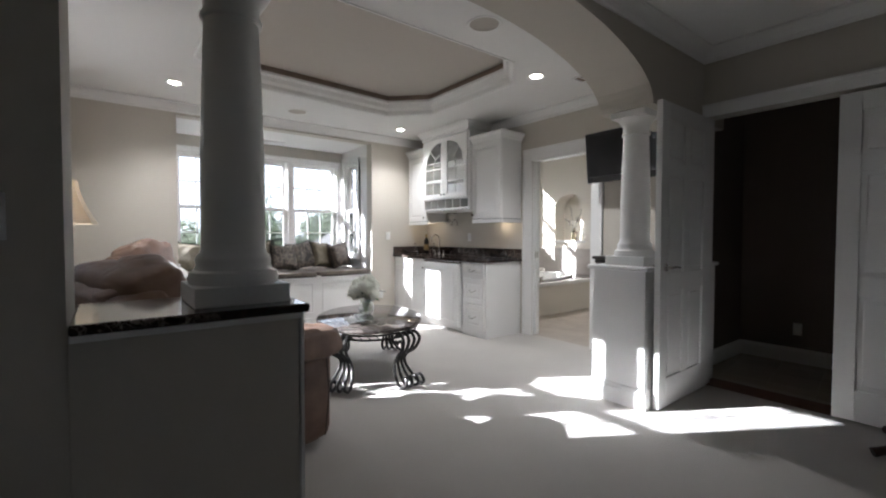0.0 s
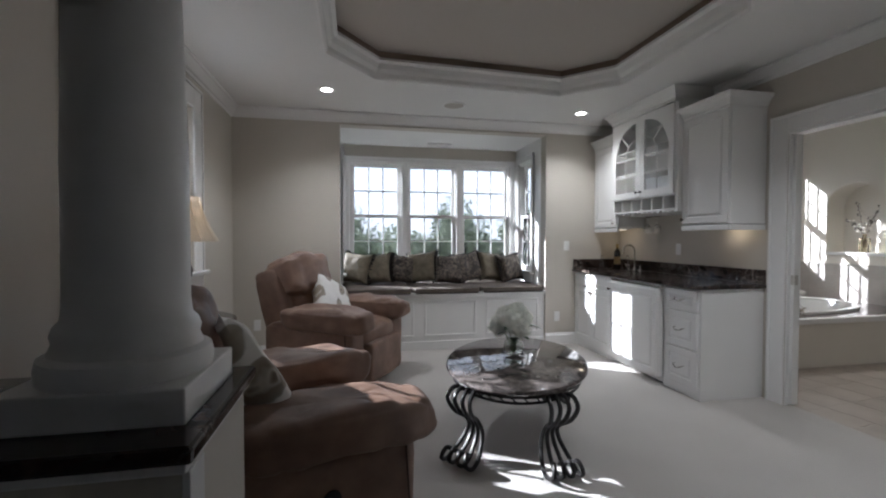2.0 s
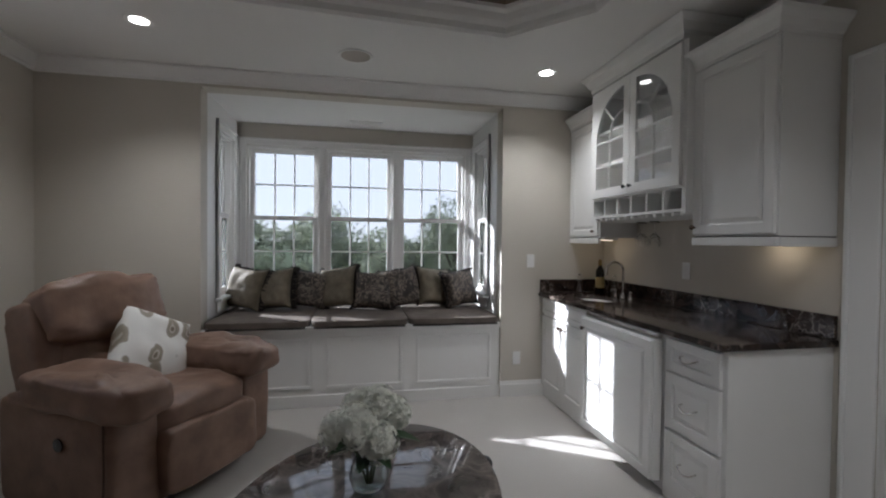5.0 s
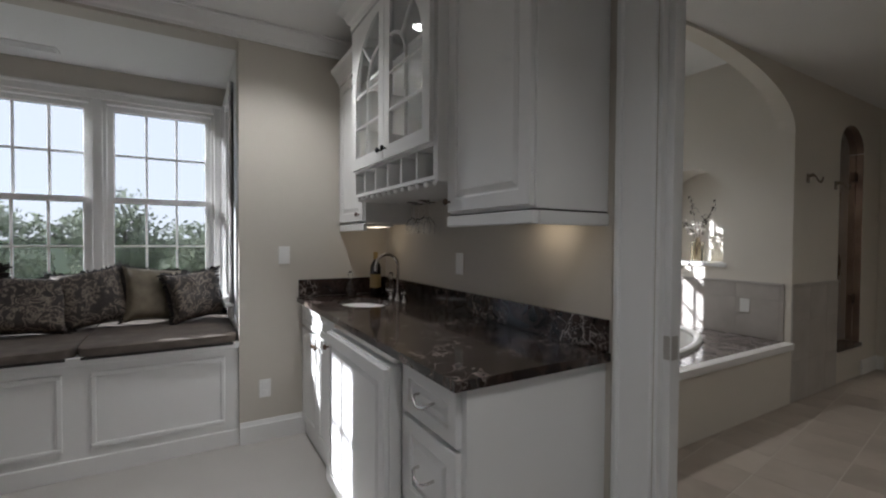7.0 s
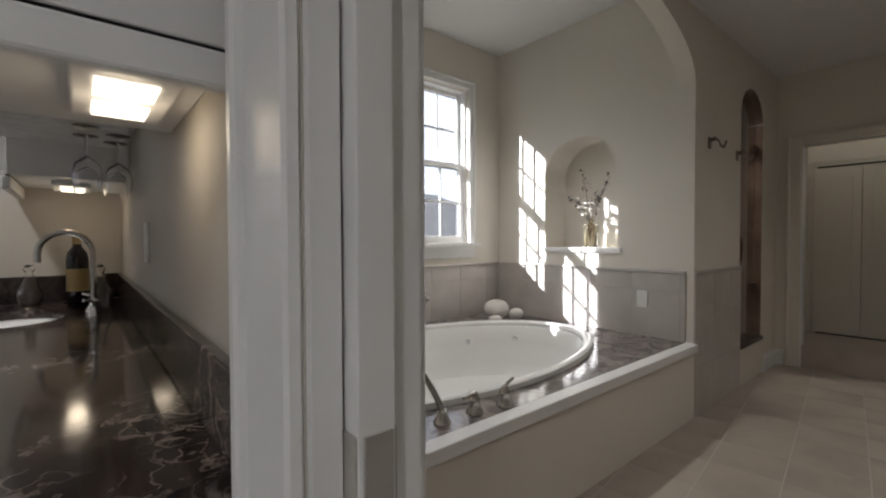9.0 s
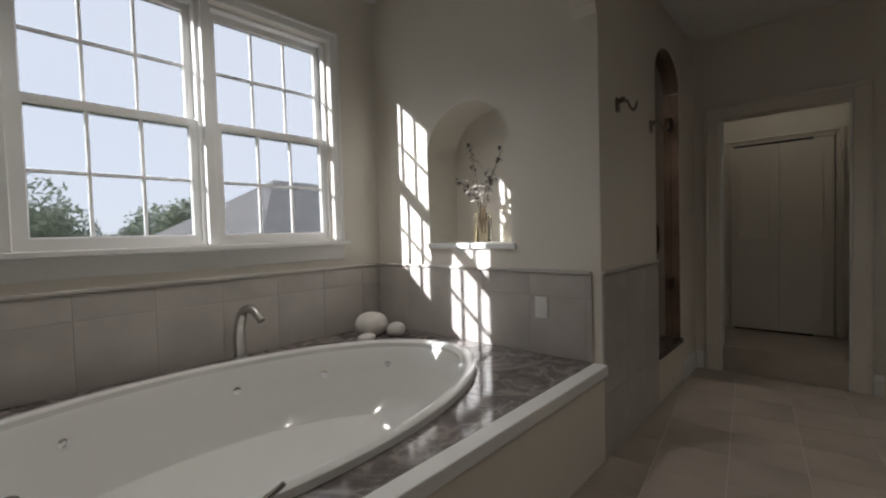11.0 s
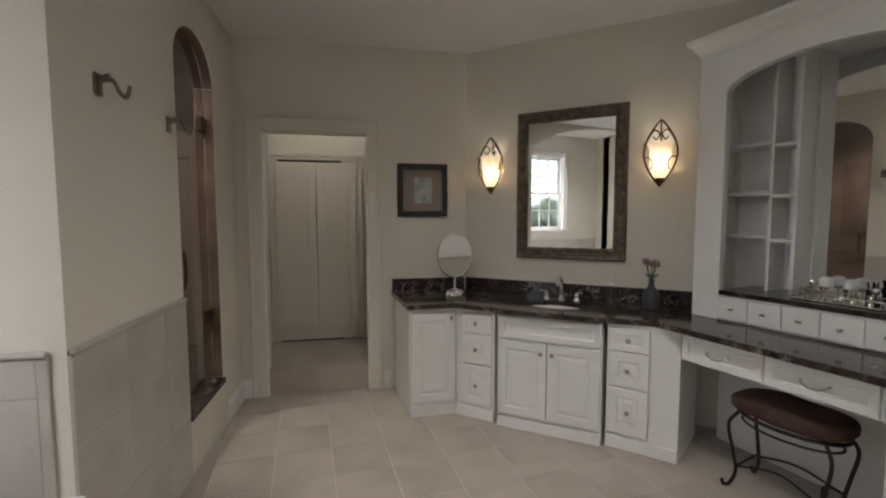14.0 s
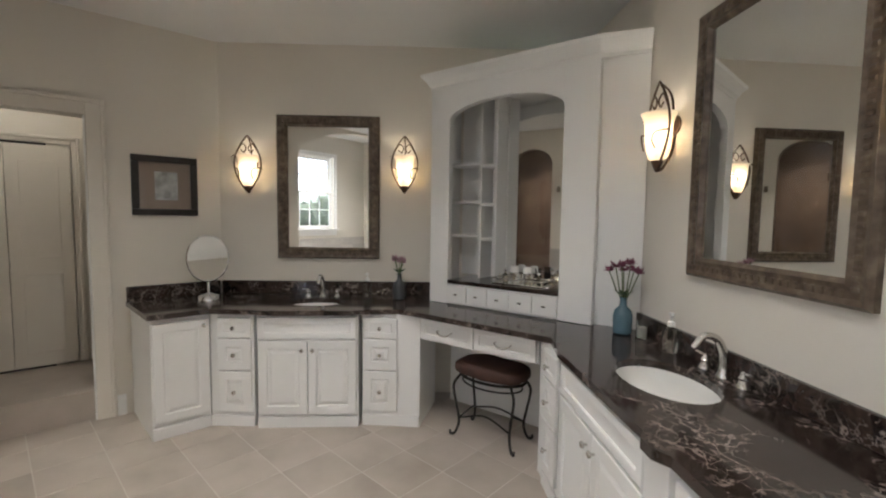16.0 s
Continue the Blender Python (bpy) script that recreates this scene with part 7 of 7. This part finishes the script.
for z in (1.255, 1.50, 1.775):
    part("shelf", one_box(0.021, 0.205, z, IL + 0.129, 0.36, z + 0.018), white_paint, hu)
    part("shelf", one_box(IL + 0.147, 0.205, z - 0.02, IL + 0.249, 0.36, z - 0.002), white_paint, hu)
part("back_panel", one_box(0.021, 0.361, 0.963, HL - 0.021, 0.372, 2.30), white_paint, hu)


def hutch_point(x, y, z):
    return wall_frame(h0, uh, 0) @ Vector((x, y, z))


def toiletry(kind, x, y):
    p = hutch_point(x, y, 0.963)
    if kind == "jar":
        t = thing("lidded_jar", "small white lidded jar on the hutch ledge", "jar", pose(*p), "jars on the ledge")
        part("jar", lathe([(0.028, 0), (0.03, 0.004), (0.03, 0.05), (0.0, 0.052)], 20), clear_glass, t, smooth=True)
        part("lid", lathe([(0.031, 0.053), (0.031, 0.085), (0.022, 0.10), (0.0, 0.104)], 20), porcelain, t, "white domed lid", True)
    elif kind == "perfume":
        t = thing("perfume_bottle", "clear glass perfume bottle with round stopper", "perfume bottle", pose(*p), "perfume bottles")
        part("bottle", lathe([(0.022, 0), (0.026, 0.004), (0.026, 0.035), (0.008, 0.045), (0.008, 0.055), (0.0, 0.056)], 16), amber_glass, t, smooth=True)
        part("stopper", pad(-0.013, -0.013, 0.057, 0.013, 0.013, 0.083, e=1.0, n=12), chrome, t, smooth=True)
    else:
        t = thing("makeup_brush_cup", "black makeup items in a small cup", "cup", pose(*p))
        part("cup", lathe([(0.022, 0), (0.025, 0.06), (0.023, 0.06), (0.02, 0.004), (0.0, 0.004)], 16), black_plastic, t, smooth=True)
        for q in range(5):
            part("brush", tube([(0.006 * math.cos(q), 0.006 * math.sin(q), 0.01), (0.02 * math.cos(q * 1.3), 0.02 * math.sin(q * 1.3), 0.10)], 0.004), black_plastic, t)


tr = thing("mirror_tray", "gold-rimmed mirrored vanity tray", "tray", wall_frame(h0, uh, 0) @ pose(IL + 0.50, 0.14, 0.963))
part("plate", one_box(-0.18, -0.075, 0, 0.18, 0.075, 0.008, 0.003), mirror_mat, tr)
bm = bmesh.new()
tube([(x, y, 0.035) for x, y in ((-0.18, -0.075), (0.18, -0.075), (0.18, 0.075), (-0.18, 0.075))], 0.004, bm, closed=True)
part("gallery", bm, steel, tr)
for i in range(10):
    x = -0.18 + 0.36 * i / 9
    part("spindle", tube([(x, -0.075, 0.005), (x, -0.075, 0.035)], 0.003, seg=5), steel, tr)
for k, x, y in (("perfume", 0.40, 0.28), ("jar", 0.53, 0.29), ("jar", 0.63, 0.29), ("perfume", 0.47, 0.27), ("brushes", 0.72, 0.26), ("perfume", 0.70, 0.16), ("perfume", 0.76, 0.18), ("perfume", 0.82, 0.27)):
    toiletry(k, x, y)

# makeup mirror
mm = thing("makeup_mirror", "round tilting makeup mirror on a nickel stand", "mirror", pose(10.50, 4.40, ZC, 0, 0, -101) @ Matrix.Diagonal((1.06, 1.06, 1.04, 1)))
part("foot", lathe([(0.075, 0), (0.075, 0.012), (0.065, 0.03), (0.03, 0.042), (0.012, 0.05), (0.011, 0.12)], 28), chrome, mm, smooth=True)
tilt = pose(0, 0, 0.285, 90 - 12)
part("glass", lathe([(0.0, 0.008), (0.118, 0.008), (0.118, -0.008), (0.0, -0.008)], 40, m=tilt, sy=1.28), mirror_mat, mm, "tilted mirror disc")
part("rim", tube([tilt @ Vector((0.12 * math.cos(a), 0.154 * math.sin(a), 0)) for a in [2 * math.pi * i / 40 for i in range(40)]], 0.009, closed=True), chrome, mm, smooth=True)

# vases and soap
blue_glaze = material("slate_blue_glaze", (0.09, 0.16, 0.20), 0.25, var=0.12, scale=14, bump=0.05)
grey_glaze = material("dark_grey_glaze", (0.05, 0.055, 0.06), 0.3, var=0.12, scale=14, bump=0.05)
plum = material("plum_petals", (0.20, 0.05, 0.09), 0.7, var=0.35, scale=40, bump=0)
pink = material("dusty_pink_petals", (0.45, 0.26, 0.30), 0.7, var=0.2, scale=40, bump=0)


def bud_vase(x, y, s, glaze, flower, label, heads):
    v = thing("bud_vase", label, "flower vase", pose(x, y, ZC))
    part("vase", lathe([(0.045 * s, 0), (0.055 * s, 0.01 * s), (0.058 * s, 0.11 * s), (0.05 * s, 0.145 * s), (0.022 * s, 0.175 * s), (0.019 * s, 0.215 * s), (0.026 * s, 0.23 * s), (0.02 * s, 0.23 * s), (0.0, 0.20 * s)], 28), glaze, v, smooth=True)
    for hx, hy, hz in heads:
        st = part("stem", tube([(0, 0, 0.2 * s), (hx * 0.5, hy * 0.5, 0.27 * s), (hx, hy, hz)], 0.003), stem_mat, v)
        bm = bmesh.new()
        for k in range(26):
            d = Vector((random.gauss(0, 1), random.gauss(0, 1), abs(random.gauss(0, 1)))).normalized()
            leaf_bm(Vector((hx, hy, hz)) + d * 0.006, math.atan2(d.y, d.x), 0.03 * s, 0.016 * s, -0.03 * d.z, bm)
        part("bloom", bm, flower, st)
    bm = bmesh.new()
    for k in range(7):
        leaf_bm((0, 0, 0.24 * s), k * 0.9 + 0.3, 0.06 * s, 0.025 * s, -0.02, bm)
    part("leaves", bm, leaf_mat, v)


bud_vase(8.24, 2.86, 0.86, blue_glaze, plum, "slate blue bottle vase with plum flowers", [(-0.05, 0.0, 0.34), (0.0, 0.03, 0.36), (0.05, 0.0, 0.35), (0.02, -0.03, 0.33), (-0.02, -0.02, 0.37), (0.07, 0.03, 0.33), (-0.09, 0.03, 0.33)])
bud_vase(9.75, 3.28, 0.82, grey_glaze, pink, "dark grey bottle vase with pink flowers", [(0.0, 0.0, 0.27), (0.03, 0.02, 0.28), (-0.03, 0.0, 0.285), (0.0, -0.03, 0.265), (0.01, 0.03, 0.295)])


def soap(x, y, z=ZC):
    s = thing("soap_dispenser", "clear glass soap dispenser with a pale pump", "soap dispenser", pose(x, y, z), "soap dispensers")
    part("bottle", lathe([(0.03, 0), (0.034, 0.005), (0.034, 0.09), (0.02, 0.11), (0.015, 0.12), (0.0, 0.12)], 20), vase_glass, s, smooth=True)
    part("pump", lathe([(0.017, 0.12), (0.017, 0.14), (0.006, 0.145), (0.006, 0.17), (0.012, 0.172), (0.012, 0.182), (0.0, 0.184)], 16), porcelain, s, smooth=True)
    part("nozzle", tube([(0, 0, 0.176), (-0.02, 0.03, 0.172)], 0.005), porcelain, s)


soap(7.94, 2.985), soap(9.96, 3.43)
cn = thing("candle_jar", "small glass candle jar with a pale candle", "candle", pose(8.13, 2.87, ZC))
part("jar", lathe([(0.026, 0), (0.028, 0.004), (0.028, 0.09), (0.026, 0.09), (0.025, 0.005), (0.0, 0.005)], 18), vase_glass, cn, smooth=True)
part("wax", lathe([(0.0245, 0.006), (0.0245, 0.06), (0.0, 0.06)], 18), stone_white, cn)

# stool
st = thing("vanity_stool", "oval brown-cushioned stool on scrolled iron legs", "stool", pose(8.95, 3.11, 0, 0, 0, 15) @ Matrix.Diagonal((0.94, 0.94, 1, 1)))
cushion_mat = ramped("brown_velvet", [(0.3, (0.045, 0.02, 0.014)), (0.7, (0.085, 0.04, 0.028))], 0.8, scale=12, bump=0.3, fine=150)
part("cushion", pad(-0.25, -0.16, 0.40, 0.25, 0.16, 0.50, e=0.6, n=32, lump=0.01), cushion_mat, st, "dark brown padded seat", True)
part("seat_ring", tube([(0.235 * math.cos(a), 0.15 * math.sin(a), 0.40) for a in [2 * math.pi * i / 40 for i in range(40)]], 0.009, closed=True), iron, st, smooth=True)
part("lower_ring", tube([(0.215 * math.cos(a), 0.135 * math.sin(a), 0.355) for a in [2 * math.pi * i / 40 for i in range(40)]], 0.006, closed=True), iron, st, smooth=True)
for sx in (-1, 1):
    for sy in (-1, 1):
        path = [(sx * 0.19, sy * 0.10, 0.40), (sx * 0.225, sy * 0.125, 0.33), (sx * 0.205, sy * 0.115, 0.20), (sx * 0.19, sy * 0.105, 0.10), (sx * 0.21, sy * 0.12, 0.025), (sx * 0.235, sy * 0.135, 0.012), (sx * 0.24, sy * 0.14, 0.035)]
        part("leg", tube(smooth_path(path, 5), 0.009), iron, st, smooth=True)
for a, b in (((-0.19, -0.105), (0.19, -0.105)), ((-0.19, 0.105), (0.19, 0.105)), ((-0.19, -0.105), (-0.19, 0.105)), ((0.19, -0.105), (0.19, 0.105))):
    mid = ((a[0] + b[0]) / 2 * 0.8, (a[1] + b[1]) / 2 * 0.8, 0.165)
    part("stretcher", tube(smooth_path([(*a, 0.12), mid, (*b, 0.12)], 6), 0.006), iron, st, smooth=True)

# passage door and trims
pd = tagged(new("door_5"), "cream closed bifold closet door at the passage end", "door", "", "structure")
DX = PASSAGE_X - 0.045
for y in (5.135, 5.503):
    lf = part("leaf", one_box(DX, y, STEP_H + 0.016, DX + 0.03, y + 0.364, 1.895, 0.003), bath_paint, pd)
    for z0_, z1_ in ((STEP_H + 0.12, 0.92), (1.05, 1.78)):
        part("panel", one_box(DX - 0.005, y + 0.07, z0_, DX - 0.0005, y + 0.294, z1_, 0.003), bath_paint, lf)
casing("trim_casing_passage", "x", PASSAGE_X, -1, 5.13, 5.872, STEP_H, 1.915, w=0.055, sill=False, mat=bath_paint)
# unseen fitting and fill lamp, added so the passage isn't dark
pl = thing("downlight", "unseen recessed downlight added to light the passage", "downlight", pose(11.05, 5.46, 2.6), "recessed downlights")
part("trim_ring", lathe([(0.062, -0.002), (0.085, -0.006), (0.09, -0.001)], 32, caps=False), white_paint, pl, smooth=True)
part("lens", lathe([(0.0, -0.004), (0.062, -0.003)], 32), bulb_mat, pl, "glowing lens")
lamp_light("passage_glow", (11.05, 5.46, 2.50), 0.04, 0.08, (1.0, 0.86, 0.66))
# black strips stand in for the shade in the door's top and bottom gaps
structure("trim_gap_shade", one_box(DX + 0.004, 5.27, 1.897, DX + 0.02, 5.84, 1.913), black_wood)
structure("trim_gap_shade", one_box(DX + 0.004, 5.27, STEP_H + 0.0005, DX + 0.02, 5.84, STEP_H + 0.014), black_wood)
structure("baseboard_bath_a", run(BASE, [(CLOSET_X, 4.88, 0), (CLOSET_X, 4.93, 0)]), white_paint)
structure("baseboard_bath_b", run(BASE, [(CLOSET_X, 5.93, 0), (CLOSET_X, HOOK_Y, 0), (SHX1 + 0.05, HOOK_Y, 0)]), white_paint)
for y0, y1, in ((5.0401, 5.052), (5.808, 5.8199)):
    structure("trim_jamb_closet", one_box(CLOSET_X + 0.001, y0, 0, CLOSET_X + 0.119, y1, 2.019), white_paint)
# number and places assumed; extra downlights added to brighten floor and counters
for x, y in ((7.7, 4.35), (8.5, 4.25), (9.3, 4.75)):
    downlight(x, y, BH)
    spot_light("downlight_beam", (x, y, BH - 0.02), 1.8, (1.0, 0.92, 0.80))


downlight(10.0, 6.55, 2.6)
spot_light("downlight_beam", (10.0, 6.55, 2.58), 2.5, (1.0, 0.90, 0.75))
downlight(7.45, 6.95, TUB_H)
spot_light("downlight_beam", (7.45, 6.95, TUB_H - 0.02), 8.5, (1.0, 0.93, 0.83))


# ---- outside ----
grass_mat = ramped("mown_grass", [(0.3, (0.03, 0.05, 0.015)), (0.7, (0.07, 0.10, 0.035))], 0.95, scale=0.6, bump=0.2)
bark = ramped("grey_bark", [(0.3, (0.05, 0.04, 0.03)), (0.7, (0.11, 0.09, 0.07))], 0.9, scale=9, bump=0.5)
# leaf colours paled and greyed, so distance haze is in the colour
foliage = material("hazed_foliage", (0.20, 0.22, 0.165), 0.7, var=0.45, scale=0.8, bump=0)
fp = foliage.node_tree
tl, ad = fp.nodes.new("ShaderNodeBsdfTranslucent"), fp.nodes.new("ShaderNodeMixShader")
tl.inputs["Color"].default_value = (0.52, 0.56, 0.42, 1)
ad.inputs[0].default_value = 0.6
fp.links.new(fp.nodes["Principled BSDF"].outputs[0], ad.inputs[1])
fp.links.new(tl.outputs[0], ad.inputs[2])
fp.links.new(ad.outputs[0], fp.nodes["Material Output"].inputs[0])
roof_mat = ramped("pale_roof_shingle", [(0.3, (0.24, 0.225, 0.21)), (0.7, (0.34, 0.32, 0.30))], 0.9, scale=3, bump=0.3, fine=25)
siding_mat = material("cream_siding", (0.55, 0.52, 0.46), 0.8, var=0.04, scale=2)
GZ = -3.4
bm = bmesh.new()
for x, y in ((-900, -900), (900, -900), (900, 900), (-900, 900)):
    bm.verts.new((x, y, GZ))
bm.faces.new(bm.verts[:])
structure("ground", bm, grass_mat, "green lawn below the upper storey", "lawn")


def tree(name, seed, h, r):
    """Trunk, limbs and a crown of many small leaf sprays in uneven clumps."""
    rng = random.Random(seed)
    t = thing(name, "leafy green deciduous tree in full summer foliage", "tree", pose(0, 0, 0), "trees beyond the garden")
    bm = tube(smooth_path([(0, 0, 0), (0.1, 0.05, h * 0.25), (0.0, 0.15, h * 0.5), (0.1, 0.0, h * 0.8)], 4), [0.28 - 0.22 * i / 12 for i in range(13)])
    clumps = []
    for k in range(26):
        a, z = rng.uniform(0, 6.28), rng.uniform(0.25, 1.0)
        q = r * (1 - abs(z - 0.5) * 0.9) * rng.uniform(0.35, 0.95)
        clumps.append((Vector((q * math.cos(a), q * math.sin(a), h * z)), r * rng.uniform(0.28, 0.46)))
    for c, cr in clumps[:10]:
        tube([(0, 0.1, h * 0.4), (c.x * 0.5, c.y * 0.5, (h * 0.4 + c.z) / 2 + 0.2), tuple(c)], [0.12, 0.07, 0.03], bm, 6)
    part("trunk", bm, bark, t)
    vs, fs = [], []
    for c, cr in clumps:
        for k in range(210):
            d = Vector((rng.gauss(0, 1), rng.gauss(0, 1), rng.gauss(0, 0.8))).normalized() * cr * rng.uniform(0.45, 1.0) ** 0.5
            p = c + d
            a = Vector((rng.gauss(0, 1), rng.gauss(0, 1), rng.gauss(0, 1))).normalized()
            b = a.orthogonal().normalized()
            s = rng.uniform(0.09, 0.2)
            n = len(vs)
            vs += [p - a * s, p + b * s * 0.6, p + a * s, p - b * s * 0.6 + a * 0.1 * s]
            fs.append((n, n + 1, n + 2, n + 3))
    me = bpy.data.meshes.new("crown")
    me.from_pydata(vs, [], fs)
    me.materials.append(foliage)
    ob = new("crown", me)
    ob.parent = t
    ob["kind"] = "stuff"
    return t


kinds = [tree("tree", 3, 7.5, 3.0), tree("tree", 8, 8.2, 3.4), tree("tree", 15, 6.4, 2.8)]
rng = random.Random(5)
spots = []
for i in range(15):
    spots.append((-9 + i * 2.6 + rng.uniform(-0.8, 0.8), 27 + rng.uniform(-3, 4)))
for i in range(10):
    spots.append((-22 + rng.uniform(-3, 3), 2 + i * 3.0 + rng.uniform(-1, 1)))
for i in range(4):
    spots.append((-18 + i * 3, 30 + rng.uniform(-2, 2)))
for i, (x, y) in enumerate(spots):
    m = pose(x, y, GZ, 0, 0, rng.uniform(0, 360))
    s = rng.uniform(0.60, 0.80)
    k = kinds[i % 3]
    o = k if i < 3 else copy_thing(k, m)
    o.matrix_world = m @ Matrix.Diagonal((s, s, s, 1))

# neighbouring house
nh = thing("house", "neighbouring cream house with a pale hipped roof", "house", pose(17.2, 21.5, GZ, 0, 0, 10))
part("wall", one_box(-6, -4, 0, 6, 4, 4.1), siding_mat, nh)
bm = bmesh.new()
e = [bm.verts.new(p) for p in ((-6.5, -4.5, 4.0), (6.5, -4.5, 4.0), (6.5, 4.5, 4.0), (-6.5, 4.5, 4.0), (-2.5, 0, 6.8), (2.5, 0, 6.8))]
for f in ((0, 1, 5, 4), (1, 2, 5), (2, 3, 4, 5), (3, 0, 4), (3, 2, 1, 0)):
    bm.faces.new([e[k] for k in f])
part("roof", bm, roof_mat, nh, "pale grey shingle roof")
for x in (-3, 0, 3):
    w = part("window", one_box(x - 0.5, -4.03, 2.0, x + 0.5, -4.005, 3.4), white_paint, nh)
    part("pane", one_box(x - 0.42, -4.04, 2.08, x + 0.42, -4.031, 3.32), black_screen, w)


# ---- tiles ----
def clip(poly, inside, cut):
    out = []
    for i, p in enumerate(poly):
        q = poly[(i + 1) % len(poly)]
        if inside(p):
            out.append(p)
        if inside(p) != inside(q):
            out.append(cut(p, q))
    return out


def clip_rect(poly, x0, y0, x1, y1):
    for axis, lim, sgn in ((0, x0, 1), (0, x1, -1), (1, y0, 1), (1, y1, -1)):
        if not poly:
            return poly
        poly = clip(poly, lambda p: (p[axis] - lim) * sgn >= 0, lambda p, q: tuple(p[k] + (q[k] - p[k]) * (lim - p[axis]) / (q[axis] - p[axis]) for k in (0, 1)))
    return poly


wall_grout = material("grey_beige_grout", (0.42, 0.39, 0.355), 0.9, var=0.06, scale=8, fine=200, bump=0.3)
floor_holder = tagged(new("floor_tiles"), "beige stone floor tiles laid diagonally with pale joints", "tile floor", "", "structure")
TILE, GAP, TILE_TURN, TILE_ORIGIN = 0.312, 0.003, 7.0, (8.985, 3.765)
ta = math.radians(TILE_TURN)
ux, uy = Vector((math.cos(ta), math.sin(ta))), Vector((-math.sin(ta), math.cos(ta)))
o = Vector(TILE_ORIGIN)
full = None
for i in range(-20, 21):
    for j in range(-20, 21):
        c = o + ux * (i * TILE) + uy * (j * TILE)
        h = TILE / 2 - GAP
        quad = [tuple(c + ux * a * h + uy * b * h) for a, b in ((-1, -1), (1, -1), (1, 1), (-1, 1))]
        got = []
        for area in ((XB + 0.061, 2.1, CLOSET_X + 0.019, HOOK_Y - 0.011),):
            cl = clip_rect(quad, *area)
            if len(cl) > 2:
                got.append(cl)
        for cl in got:
            part("tile", prism(cl, -0.012, 0.0), floor_tile, floor_holder)


def wall_tiles(name, label, m, L, H0, H1, w, h, skip=None):
    """Rows of wall tiles in the local xz plane, facing -y, with a cap moulding."""
    hold = tagged(new(name), label, "wall tiles", "", "structure")
    part("setting_bed", one_box(0, -0.0095, H0, L, -0.0005, H1), wall_grout, hold).matrix_local = m
    z = H0
    while z < H1 - 0.02:
        zz = min(z + h, H1)
        x = 0.0
        while x < L - 0.01:
            xx = min(x + w, L)
            t = part("tile", one_box(x + 0.0015, -0.011, z + 0.0015, xx - 0.0015, -0.0032, zz - 0.0015, 0.0015, 1), wall_tile, hold)
            t.matrix_local = m
            x = xx
        z = zz
    c = part("cap_moulding", one_box(0, -0.02, H1 + 0.0005, L, -0.0005, H1 + 0.022, 0.007), wall_tile, hold)
    c.matrix_local = m


dz = deck_z + 0.001
wall_tiles("wall_tile_tub_north", "grey-beige stone wall tiles behind the bathtub", pose(BATH_W, TUB_Y, 0), NICHE_X - BATH_W - 0.025, dz, 0.945, 0.33, 0.33)
wall_tiles("wall_tile_niche", "grey-beige stone wall tiles below the niche", pose(NICHE_X, TUB_Y, 0, 0, 0, -90), TUB_Y - HOOK_Y - 0.046, dz, 0.945, 0.33, 0.33)
wall_tiles("wall_tile_hooks", "grey-beige stone wainscot tiles by the shower", pose(NICHE_X + 0.001, HOOK_Y, 0), SHX0 - NICHE_X - 0.001, 0.0, 0.945, 0.33, 0.33)
